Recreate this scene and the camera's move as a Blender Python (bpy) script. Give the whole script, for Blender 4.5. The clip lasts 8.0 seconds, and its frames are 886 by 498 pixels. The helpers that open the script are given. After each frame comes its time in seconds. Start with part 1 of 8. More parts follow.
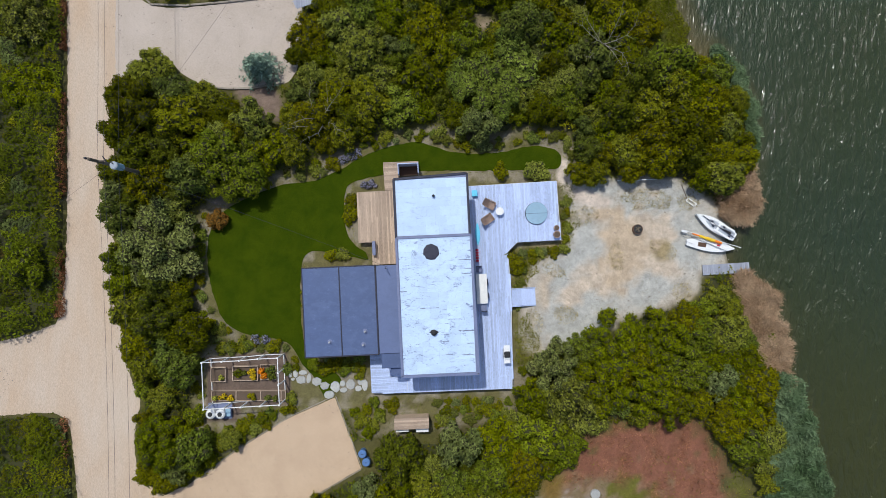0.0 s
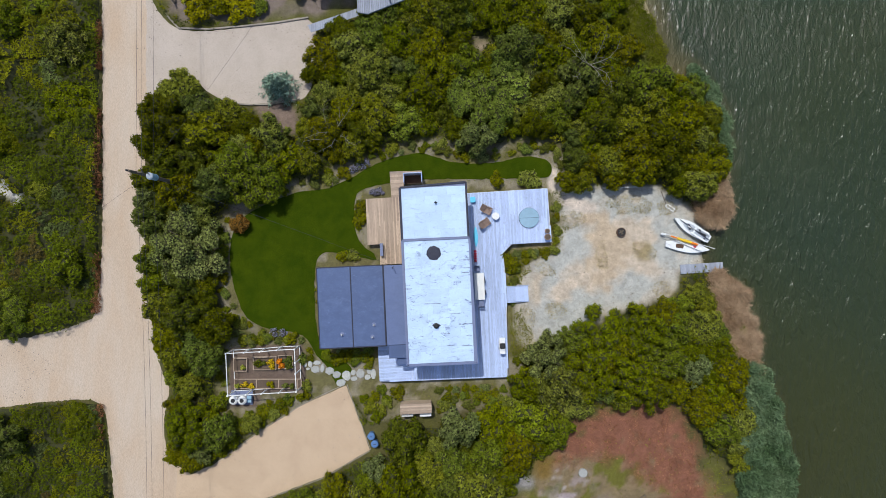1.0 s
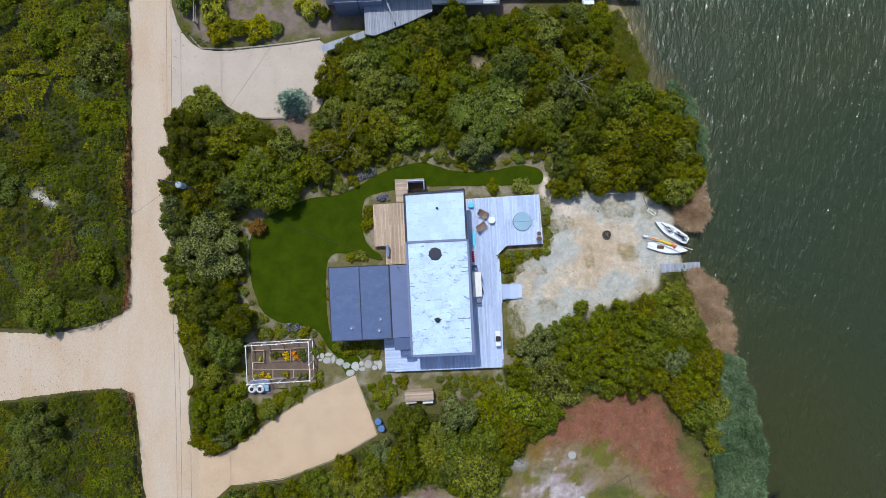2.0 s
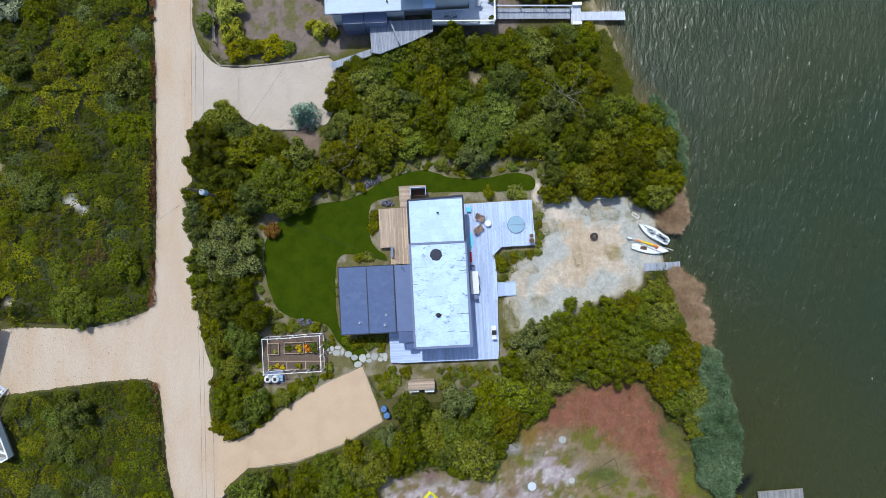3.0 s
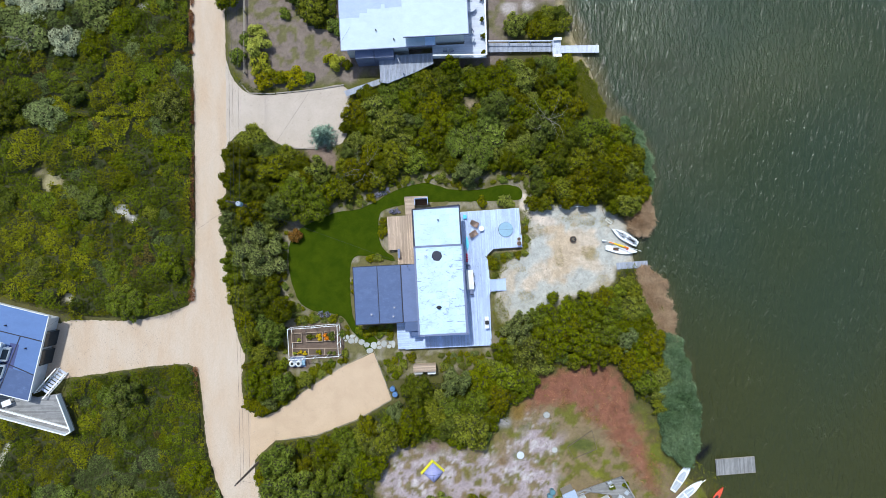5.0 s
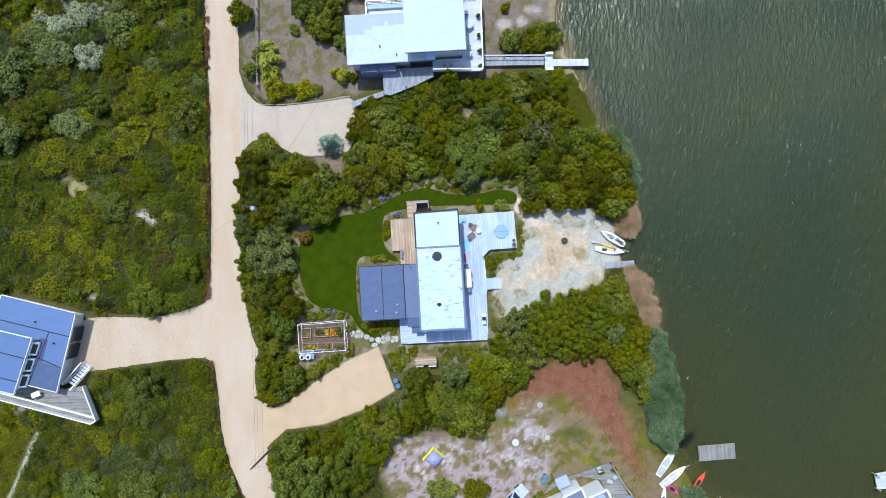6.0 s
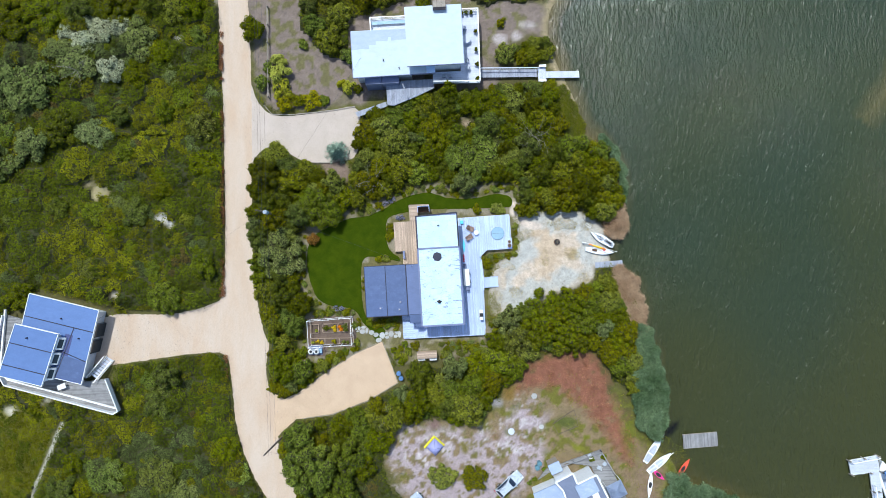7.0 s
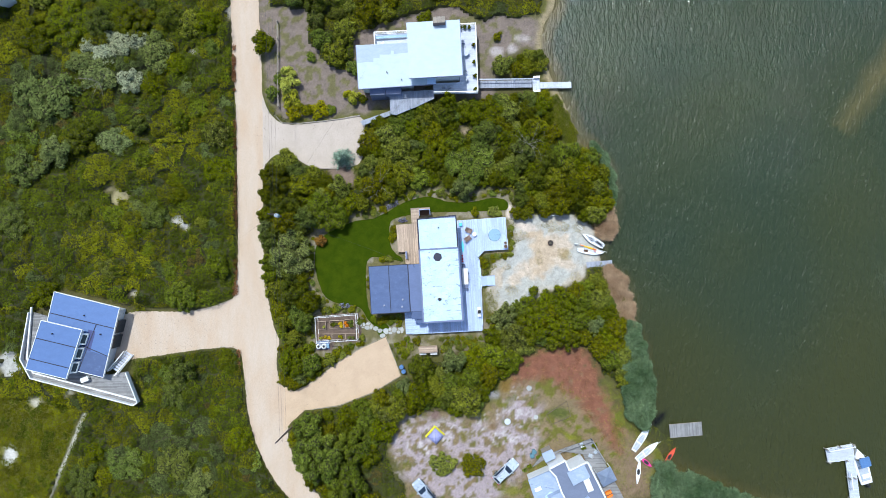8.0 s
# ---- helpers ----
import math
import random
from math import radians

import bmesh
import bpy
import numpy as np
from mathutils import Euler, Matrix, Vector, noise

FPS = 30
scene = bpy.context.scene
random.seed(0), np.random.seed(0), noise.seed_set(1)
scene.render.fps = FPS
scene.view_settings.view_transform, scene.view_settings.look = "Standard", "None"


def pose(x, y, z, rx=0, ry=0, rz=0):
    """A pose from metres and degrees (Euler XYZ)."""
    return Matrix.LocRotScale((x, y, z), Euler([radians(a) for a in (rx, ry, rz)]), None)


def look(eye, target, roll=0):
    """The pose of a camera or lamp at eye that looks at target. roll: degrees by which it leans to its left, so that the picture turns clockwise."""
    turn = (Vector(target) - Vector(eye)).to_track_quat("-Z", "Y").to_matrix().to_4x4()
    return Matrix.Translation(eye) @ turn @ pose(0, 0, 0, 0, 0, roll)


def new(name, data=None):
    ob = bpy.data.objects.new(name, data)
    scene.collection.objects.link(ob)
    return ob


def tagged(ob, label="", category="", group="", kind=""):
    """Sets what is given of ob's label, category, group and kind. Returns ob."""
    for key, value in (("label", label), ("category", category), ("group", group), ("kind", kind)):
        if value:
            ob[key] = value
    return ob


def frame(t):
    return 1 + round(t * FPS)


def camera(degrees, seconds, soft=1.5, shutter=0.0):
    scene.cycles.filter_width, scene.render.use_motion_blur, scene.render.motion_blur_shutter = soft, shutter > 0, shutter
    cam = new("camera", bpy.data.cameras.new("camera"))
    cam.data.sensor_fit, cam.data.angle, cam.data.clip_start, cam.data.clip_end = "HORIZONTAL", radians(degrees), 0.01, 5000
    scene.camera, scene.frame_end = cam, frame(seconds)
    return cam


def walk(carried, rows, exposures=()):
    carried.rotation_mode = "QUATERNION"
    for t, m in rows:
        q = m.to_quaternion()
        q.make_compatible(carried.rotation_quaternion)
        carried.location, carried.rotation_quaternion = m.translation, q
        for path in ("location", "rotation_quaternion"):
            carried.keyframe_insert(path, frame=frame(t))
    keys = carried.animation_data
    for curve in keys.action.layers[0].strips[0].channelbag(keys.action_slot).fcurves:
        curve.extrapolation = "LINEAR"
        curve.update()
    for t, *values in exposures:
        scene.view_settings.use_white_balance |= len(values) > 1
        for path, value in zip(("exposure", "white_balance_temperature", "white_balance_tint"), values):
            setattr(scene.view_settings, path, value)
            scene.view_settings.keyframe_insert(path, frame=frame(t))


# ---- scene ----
cam = camera(71.0, 8.0, soft=0.5)
PATH = [
    (0.0, 0.0, 0.0, 52.36, 0.45, -0.413, 0.0),
    (0.5, -0.08, 0.042, 54.956, 0.448, -0.409, -0.023),
    (1.0, -0.144, 0.085, 57.57, 0.444, -0.405, -0.055),
    (1.5, -0.195, 0.128, 60.201, 0.441, -0.401, -0.096),
    (3.0, -0.274, 0.259, 68.18, 0.427, -0.382, -0.255),
    (3.5, -0.281, 0.305, 70.866, 0.421, -0.373, -0.315),
    (4.0, -0.279, 0.351, 73.562, 0.415, -0.363, -0.376),
    (4.5, -0.271, 0.398, 76.269, 0.409, -0.352, -0.437),
    (6.0, -0.215, 0.548, 84.436, 0.385, -0.307, -0.604),
    (6.5, -0.191, 0.6, 87.17, 0.376, -0.289, -0.649),
    (7.0, -0.165, 0.655, 89.91, 0.366, -0.268, -0.686),
    (7.5, -0.14, 0.711, 92.652, 0.356, -0.245, -0.715),
    (8.0, -0.116, 0.769, 95.396, 0.345, -0.22, -0.733),
]
EXPOSURES = [(0.0, -0.10, 6280, 7), (1.5, -0.03, 6150, 6), (3.0, 0.10, 5880, 4), (4.5, 0.24, 5900, 3), (8.0, 0.42, 5830, 3)]
walk(cam, [(t, pose(x, y, z, rx, ry, rz)) for t, x, y, z, rx, ry, rz in PATH], EXPOSURES)

# ---- daylight ----
SUN_FROM = Vector((-0.39, 0.92, 1.98)).normalized()  # towards the sun
world = bpy.data.worlds.new("sky")
scene.world = world
world.use_nodes = True
wn = world.node_tree
sky = wn.nodes.new("ShaderNodeTexSky")
sky.sky_type = "NISHITA"
sky.sun_disc = False
sky.sun_elevation = math.asin(SUN_FROM.z)
sky.sun_rotation = math.atan2(SUN_FROM.x, SUN_FROM.y)
sky.air_density, sky.dust_density, sky.ozone_density = 1.0, 2.0, 1.0
wn.links.new(sky.outputs[0], wn.nodes["Background"].inputs[0])
wn.nodes["Background"].inputs[1].default_value = 0.132
sun = new("sun", bpy.data.lights.new("sun", "SUN"))
sun.data.energy, sun.data.angle, sun.data.color = 2.98, radians(0.6), (1.0, 0.96, 0.9)
sun.matrix_world = look(SUN_FROM * 80, (0, 0, 0))

# ---- materials ----
def shader(name, rough=0.6, metal=0.0, spec=0.5):
    m = bpy.data.materials.new(name)
    m.use_nodes = True
    b = m.node_tree.nodes["Principled BSDF"]
    b.inputs["Roughness"].default_value = rough
    b.inputs["Metallic"].default_value = metal
    b.inputs["Specular IOR Level"].default_value = spec
    return m, m.node_tree, b


def node(nt, kind, **values):
    n = nt.nodes.new(kind)
    for key, value in values.items():
        n.inputs[key.replace("_", " ")].default_value = value
    return n


def noise_tex(nt, scale, detail=4.0, rough=0.55, coord="Object", stretch=(1, 1, 1), warp=0.0):
    tc = nt.nodes.new("ShaderNodeTexCoord")
    mp = nt.nodes.new("ShaderNodeMapping")
    mp.inputs["Scale"].default_value = stretch
    tex = node(nt, "ShaderNodeTexNoise", Scale=scale, Detail=detail, Roughness=rough, Distortion=warp)
    nt.links.new(tc.outputs[coord], mp.inputs["Vector"])
    nt.links.new(mp.outputs[0], tex.inputs["Vector"])
    return tex.outputs["Fac"]


def span(nt, fac, lo, hi, a=0.0, b=1.0):
    r = nt.nodes.new("ShaderNodeMapRange")
    for k, v in zip((1, 2, 3, 4), (lo, hi, a, b)):
        r.inputs[k].default_value = v
    nt.links.new(fac, r.inputs[0])
    return r.outputs[0]


def blend(nt, fac, a, b, how="MIX"):
    x = nt.nodes.new("ShaderNodeMix")
    x.data_type, x.blend_type = "RGBA", how
    for sock, value in ((x.inputs[0], fac), (x.inputs[6], a), (x.inputs[7], b)):
        if isinstance(value, (int, float)):
            sock.default_value = value
        elif isinstance(value, tuple):
            sock.default_value = (*value[:3], 1)
        else:
            nt.links.new(value, sock)
    return x.outputs[2]


def bump(nt, b, height, strength=0.3, distance=0.02):
    n = node(nt, "ShaderNodeBump", Strength=strength, Distance=distance)
    nt.links.new(height, n.inputs["Height"])
    nt.links.new(n.outputs[0], b.inputs["Normal"])


def surface(name, base, other, scale=3.0, fine=40.0, rough=0.7, metal=0.0, mixed=0.6, island=0.0, per_object=0.0, bumped=0.2, stretch=(1, 1, 1), coord="Object", depth=0.01, spec=0.4):
    """A worn two-colour surface: patches at one scale, grain at another."""
    m, nt, b = shader(name, rough, metal, spec)
    big = noise_tex(nt, scale, 5.0, 0.6, coord, stretch, 0.3)
    small = noise_tex(nt, fine, 3.0, 0.6, coord, stretch)
    col = blend(nt, span(nt, big, 0.35, 0.68, 0.0, mixed), base, other)
    grey = span(nt, small, 0.25, 0.75, 0.78, 1.2)
    col = blend(nt, 1.0, col, grey, "MULTIPLY")
    if island or per_object:
        if island:
            src = nt.nodes.new("ShaderNodeNewGeometry").outputs["Random Per Island"]
        else:
            src = nt.nodes.new("ShaderNodeObjectInfo").outputs["Random"]
        k = island or per_object
        col = blend(nt, 1.0, col, span(nt, src, 0, 1, 1 - k, 1 + k), "MULTIPLY")
    nt.links.new(col, b.inputs["Base Color"])
    nt.links.new(span(nt, big, 0.3, 0.7, max(rough - 0.1, 0.05), min(rough + 0.12, 1)), b.inputs["Roughness"])
    if bumped:
        bump(nt, b, small, bumped, depth)
    return m


def covered(name, rough=0.9, fine=16.0, bumped=0.6, tufts=0.35):
    """Ground whose cover is laid down in the mesh's own colours, broken up by grains, tufts and litter."""
    m, nt, b = shader(name, rough, 0.0, 0.2)
    at = nt.nodes.new("ShaderNodeVertexColor")
    at.layer_name = "cover"
    big = noise_tex(nt, 0.9, 6.0, 0.65)
    mid = noise_tex(nt, 3.3, 5.0, 0.7, warp=0.8)
    small = noise_tex(nt, fine, 5.0, 0.8)
    specks = noise_tex(nt, 5.0, 3.0, 0.6)
    col = blend(nt, 1.0, at.outputs[0], span(nt, big, 0.3, 0.7, 0.80, 1.18), "MULTIPLY")
    col = blend(nt, 1.0, col, span(nt, small, 0.32, 0.68, 0.66, 1.36), "MULTIPLY")
    crisp = noise_tex(nt, 2.4, 9.0, 0.78, warp=0.5)
    col = blend(nt, 1.0, col, span(nt, crisp, 0.42, 0.58, 0.88, 1.11), "MULTIPLY")
    drift = noise_tex(nt, 0.35, 4.0, 0.6)
    flecks = nt.nodes.new("ShaderNodeMath")
    flecks.operation = "MULTIPLY"
    nt.links.new(span(nt, specks, 0.60, 0.70, 0.0, 0.3), flecks.inputs[0])
    nt.links.new(span(nt, drift, 0.45, 0.62), flecks.inputs[1])
    col = blend(nt, flecks.outputs[0], col, (0.075, 0.065, 0.035))
    pale = noise_tex(nt, 7.0, 4.0, 0.7)
    col = blend(nt, span(nt, pale, 0.62, 0.72, 0.0, 0.35), col, (0.42, 0.37, 0.32))
    col = blend(nt, span(nt, mid, 0.56, 0.7, 0.0, tufts), col, (0.13, 0.115, 0.045))
    nt.links.new(col, b.inputs["Base Color"])
    bump(nt, b, small, bumped, 0.05)
    return m


def foliage(name, dark, light, scale=0.25, per_object=True, glow=0.22, third=None, fourth=None, leafy=(0.58, 1.42), tinted=False):
    """Leaves: hue by plant, by patch and by leaf."""
    m, nt, b = shader(name, 0.7, 0.0, 0.06)
    leaf = nt.nodes.new("ShaderNodeNewGeometry").outputs["Random Per Island"]
    patch = noise_tex(nt, scale, 3.0, 0.6, "Object")
    col = blend(nt, span(nt, patch, 0.32, 0.68), dark, light)
    if tinted:
        own = nt.nodes.new("ShaderNodeVertexColor")
        own.layer_name = "tint"
        col = blend(nt, 1.0, own.outputs[0], span(nt, patch, 0.3, 0.7, 0.82, 1.2), "MULTIPLY")
    if third:
        drift = noise_tex(nt, 0.11, 4.0, 0.65, "Object", (1, 1, 0.01), 0.6)
        col = blend(nt, span(nt, drift, 0.54, 0.64, 0.0, 0.8), col, third)
    if fourth:
        drift = noise_tex(nt, 0.06, 5.0, 0.6, "Object", (1.3, 0.8, 0.01), 0.8)
        col = blend(nt, span(nt, drift, 0.5, 0.6, 0.0, 0.75), col, fourth)
    if per_object:
        plant = nt.nodes.new("ShaderNodeObjectInfo").outputs["Random"]
        hsv = nt.nodes.new("ShaderNodeHueSaturation")
        nt.links.new(span(nt, plant, 0, 1, 0.478, 0.508), hsv.inputs["Hue"])
        nt.links.new(span(nt, plant, 0, 1, 1.15, 0.85), hsv.inputs["Saturation"])
        nt.links.new(span(nt, plant, 0, 1, 0.75, 1.3), hsv.inputs["Value"])
        nt.links.new(col, hsv.inputs["Color"])
        col = hsv.outputs[0]
    col = blend(nt, 1.0, col, span(nt, leaf, 0, 1, *leafy), "MULTIPLY")
    nt.links.new(col, b.inputs["Base Color"])
    tr = nt.nodes.new("ShaderNodeBsdfTranslucent")
    nt.links.new(col, tr.inputs[0])
    mx = nt.nodes.new("ShaderNodeMixShader")
    mx.inputs[0].default_value = glow
    out = nt.nodes["Material Output"]
    nt.links.new(b.outputs[0], mx.inputs[1])
    nt.links.new(tr.outputs[0], mx.inputs[2])
    nt.links.new(mx.outputs[0], out.inputs[0])
    return m


def sheet_roof(name, base, stain, patch_lo=0.6, patch_hi=0.72):
    """Painted roofing with wear: peeled patches, streaks and dirt."""
    m, nt, b = shader(name, 0.55, 0.0, 0.35)
    big = noise_tex(nt, 0.8, 6.0, 0.7, stretch=(1, 1.6, 1), warp=0.5)
    streak = noise_tex(nt, 2.0, 8.0, 0.8, stretch=(0.75, 1.5, 1), warp=1.1)
    blotch = noise_tex(nt, 1.3, 7.0, 0.75, stretch=(0.8, 1.2, 1))
    grain = noise_tex(nt, 30, 3.0)
    obj = nt.nodes.new("ShaderNodeObjectInfo").outputs["Random"]
    col = blend(nt, span(nt, big, 0.38, 0.66, 0.0, 0.4), base, tuple(0.72 * c for c in base))
    col = blend(nt, span(nt, blotch, 0.52, 0.66, 0.0, 0.45), col, tuple(0.6 * p + 0.4 * q for p, q in zip(base, stain)))
    worn = nt.nodes.new("ShaderNodeMath")
    worn.operation = "MULTIPLY"
    nt.links.new(span(nt, streak, patch_lo, patch_hi, 0.0, 0.9), worn.inputs[0])
    nt.links.new(span(nt, noise_tex(nt, 0.55, 5.0, 0.7, warp=1.0), 0.42, 0.56, 0.15, 1.0), worn.inputs[1])
    col = blend(nt, worn.outputs[0], col, stain)
    chips = noise_tex(nt, 6.0, 6.0, 0.75, stretch=(0.7, 1.2, 1), warp=0.6)
    col = blend(nt, span(nt, chips, 0.63, 0.68, 0.0, 0.6), col, stain)
    col = blend(nt, 1.0, col, span(nt, grain, 0.2, 0.8, 0.9, 1.08), "MULTIPLY")
    col = blend(nt, 1.0, col, span(nt, obj, 0, 1, 0.92, 1.05), "MULTIPLY")
    nt.links.new(col, b.inputs["Base Color"])
    bump(nt, b, streak, 0.2, 0.01)
    return m


def plain(name, colour, rough=0.5, metal=0.0, k=0.85):
    return surface(name, colour, tuple(k * c for c in colour), 2.0, 35.0, rough, metal, 0.8, bumped=0.08)


M = {}
M["ground"] = covered("ground_cover")
M["lawn"] = surface("mown_grass", (0.030, 0.052, 0.0015), (0.048, 0.070, 0.0025), 0.6, 16.0, 0.9, mixed=1.0, bumped=1.0, depth=0.06, spec=0.03)
M["road"] = surface("sand_road", (0.53, 0.435, 0.35), (0.49, 0.365, 0.26), 0.35, 20.0, 0.95, mixed=0.9, bumped=0.35, depth=0.03, stretch=(1.3, 0.35, 1), spec=0.1)
M["gravel_n"] = surface("pale_gravel", (0.50, 0.425, 0.365), (0.44, 0.37, 0.31), 0.5, 18.0, 0.95, mixed=0.9, bumped=0.6, depth=0.03, spec=0.1)
M["gravel_s"] = surface("tan_gravel", (0.55, 0.41, 0.285), (0.49, 0.36, 0.25), 0.5, 18.0, 0.95, mixed=0.9, bumped=0.5, depth=0.03, spec=0.1)
M["timber"] = surface("grey_timber", (0.34, 0.30, 0.25), (0.22, 0.19, 0.16), 2.0, 25.0, 0.8)
M["deck_grey"] = surface("weathered_decking", (0.47, 0.565, 0.82), (0.40, 0.475, 0.68), 0.7, 22.0, 0.75, mixed=0.8, per_object=0.15, stretch=(1, 0.3, 1))
M["deck_brown"] = surface("cedar_decking", (0.46, 0.35, 0.26), (0.36, 0.27, 0.21), 0.8, 22.0, 0.7, mixed=0.8, per_object=0.24, stretch=(1, 0.3, 1))
M["deck_old"] = surface("silvered_planks", (0.255, 0.25, 0.25), (0.185, 0.18, 0.18), 1.0, 20.0, 0.8, mixed=0.8, per_object=0.22)
M["deck_silver"] = surface("silver_planks", (0.33, 0.35, 0.42), (0.27, 0.29, 0.35), 1.0, 20.0, 0.8, mixed=0.8, per_object=0.15)
M["white_roof"] = sheet_roof("white_roofing", (0.55, 0.70, 0.92), (0.13, 0.16, 0.33), 0.548, 0.59)
M["white_roof_clean"] = sheet_roof("white_roofing_sound", (0.53, 0.68, 0.90), (0.27, 0.35, 0.60), 0.555, 0.65)
M["grey_roof"] = sheet_roof("grey_roofing", (0.078, 0.114, 0.235), (0.17, 0.23, 0.40), 0.56, 0.72)
M["grey_roof_pale"] = sheet_roof("pale_grey_roofing", (0.13, 0.172, 0.325), (0.18, 0.23, 0.39), 0.62, 0.8)
M["blue_roof"] = sheet_roof("slate_blue_roofing", (0.112, 0.185, 0.39), (0.15, 0.23, 0.44), 0.6, 0.8)
M["trim_dark"] = plain("dark_trim", (0.030, 0.032, 0.055), 0.65)
M["trim_blue"] = plain("grey_blue_trim", (0.17, 0.20, 0.33), 0.45)
M["siding"] = surface("cedar_siding", (0.30, 0.26, 0.22), (0.22, 0.19, 0.17), 1.5, 20.0, 0.8, stretch=(1, 1, 4))
M["white_paint"] = plain("white_paint", (0.78, 0.78, 0.77), 0.45, k=0.92)
M["white_siding"] = surface("white_siding", (0.70, 0.71, 0.73), (0.6, 0.61, 0.64), 1.5, 20.0, 0.6, stretch=(1, 1, 5))
M["black"] = plain("black_rubber", (0.02, 0.02, 0.022), 0.6)
M["steel"] = plain("brushed_steel", (0.6, 0.6, 0.6), 0.35, 0.9)
M["glass_dark"] = plain("dark_glass", (0.02, 0.03, 0.04), 0.06)
M["bark"] = surface("bark", (0.12, 0.09, 0.06), (0.2, 0.17, 0.13), 4.0, 30.0, 0.9, bumped=0.6)
M["wood_pole"] = surface("pole_wood", (0.11, 0.085, 0.065), (0.17, 0.14, 0.11), 2.0, 20.0, 0.85, stretch=(1, 1, 0.2))
M["leaf_olive"] = foliage("olive_leaves", (0.124, 0.142, 0.004), (0.232, 0.238, 0.006))
M["leaf_green"] = foliage("green_leaves", (0.086, 0.122, 0.004), (0.180, 0.208, 0.008))
M["leaf_dark"] = foliage("dark_leaves", (0.068, 0.090, 0.004), (0.128, 0.140, 0.006))
M["leaf_grey"] = foliage("grey_green_leaves", (0.108, 0.136, 0.028), (0.192, 0.214, 0.058))
M["leaf_spruce"] = foliage("blue_spruce_needles", (0.22, 0.31, 0.23), (0.36, 0.46, 0.36), per_object=False)
M["leaf_yellow"] = foliage("yellow_green_leaves", (0.26, 0.275, 0.010), (0.40, 0.385, 0.018))
M["thicket"] = foliage("thicket_leaves", (0.084, 0.112, 0.004), (0.198, 0.194, 0.008), 0.16, False, third=(0.150, 0.175, 0.055), leafy=(0.48, 1.5), fourth=(0.235, 0.235, 0.005))
M["scrub"] = foliage("scrub_leaves", (0.1, 0.1, 0.01), (0.1, 0.1, 0.01), 0.5, False, tinted=True, leafy=(0.68, 1.32))
M["leaf_feather"] = foliage("feathery_leaves", (0.092, 0.124, 0.024), (0.165, 0.196, 0.054))
M["leaf_speckled"] = foliage("speckled_leaves", (0.096, 0.114, 0.009), (0.188, 0.194, 0.040), leafy=(0.4, 1.8))
M["leaf_knobbly"] = foliage("knobbly_leaves", (0.104, 0.140, 0.004), (0.168, 0.190, 0.005))
M["leaf_yellowish"] = foliage("soft_yellow_green_leaves", (0.138, 0.182, 0.006), (0.212, 0.248, 0.010))
M["leaf_rusty"] = foliage("rust_brown_leaves", (0.22, 0.10, 0.02), (0.30, 0.17, 0.03), per_object=False)
M["reed_brown"] = foliage("dry_reeds", (0.36, 0.235, 0.14), (0.52, 0.38, 0.25), 0.5, False)
M["reed_teal"] = foliage("green_reeds", (0.085, 0.140, 0.062), (0.21, 0.285, 0.155), 0.3, False)
M["dry_grass"] = foliage("bleached_grass", (0.46, 0.38, 0.19), (0.58, 0.48, 0.27), 0.6, False)
M["stone"] = surface("pale_fieldstone", (0.44, 0.44, 0.42), (0.34, 0.34, 0.33), 2.5, 18.0, 0.85, mixed=0.8, per_object=0.14, bumped=0.4)
M["twig"] = plain("bleached_twigs", (0.25, 0.23, 0.19), 0.85)
# twig colour darkened to stand for the shade in gaps between leaves
M["inner"] = surface("shaded_inner_twigs", (0.033, 0.037, 0.008), (0.048, 0.043, 0.015), 3.0, 25.0, 0.9)
M["leaf_silver"] = foliage("silver_leaves", (0.30, 0.33, 0.18), (0.48, 0.49, 0.33))

# ---- building tools ----
def thing(name, label, category, m=None, group="", kind=""):
    ob = new(name)
    ob.empty_display_size = 0.3
    ob.matrix_basis = m or Matrix()
    return tagged(ob, label, category, group, kind)


def finish(name, bm, mat, smooth=False):
    me = bpy.data.meshes.new(name)
    bm.to_mesh(me)
    bm.free()
    me.materials.append(mat)
    if smooth:
        me.polygons.foreach_set("use_smooth", [True] * len(me.polygons))
    return me


def part(name, bm, mat, parent, label="", m=None, smooth=False, kind=""):
    ob = new(name, bm if isinstance(bm, bpy.types.Mesh) else finish(name, bm, mat, smooth))
    ob.parent = parent
    if m is not None:
        ob.matrix_basis = m
    return tagged(ob, label, kind=kind)


def solid(name, bm, mat, label, category, m=None, group="", kind="", smooth=False):
    ob = new(name, bm if isinstance(bm, bpy.types.Mesh) else finish(name, bm, mat, smooth))
    ob.matrix_basis = m or Matrix()
    return tagged(ob, label, category, group, kind)


def box(bm, x0, x1, y0, y1, z0, z1, bevel=0.0, m=None):
    r = bmesh.ops.create_cube(bm, size=1.0)
    vs = r["verts"]
    bmesh.ops.transform(bm, matrix=Matrix.Translation(((x0 + x1) / 2, (y0 + y1) / 2, (z0 + z1) / 2)) @ Matrix.Diagonal((x1 - x0, y1 - y0, z1 - z0, 1)), verts=vs)
    if bevel:
        es = list({e for v in vs for e in v.link_edges})
        r = bmesh.ops.bevel(bm, geom=es, offset=bevel, segments=2, affect="EDGES")
        vs = r["verts"] + [v for v in vs if v.is_valid]
        vs = list({v for f in r["faces"] for v in f.verts} | {v for v in vs if v.is_valid})
        vs = list({w for v in vs for f in v.link_faces for w in f.verts})
    if m is not None:
        bmesh.ops.transform(bm, matrix=m, verts=vs)
    return bm


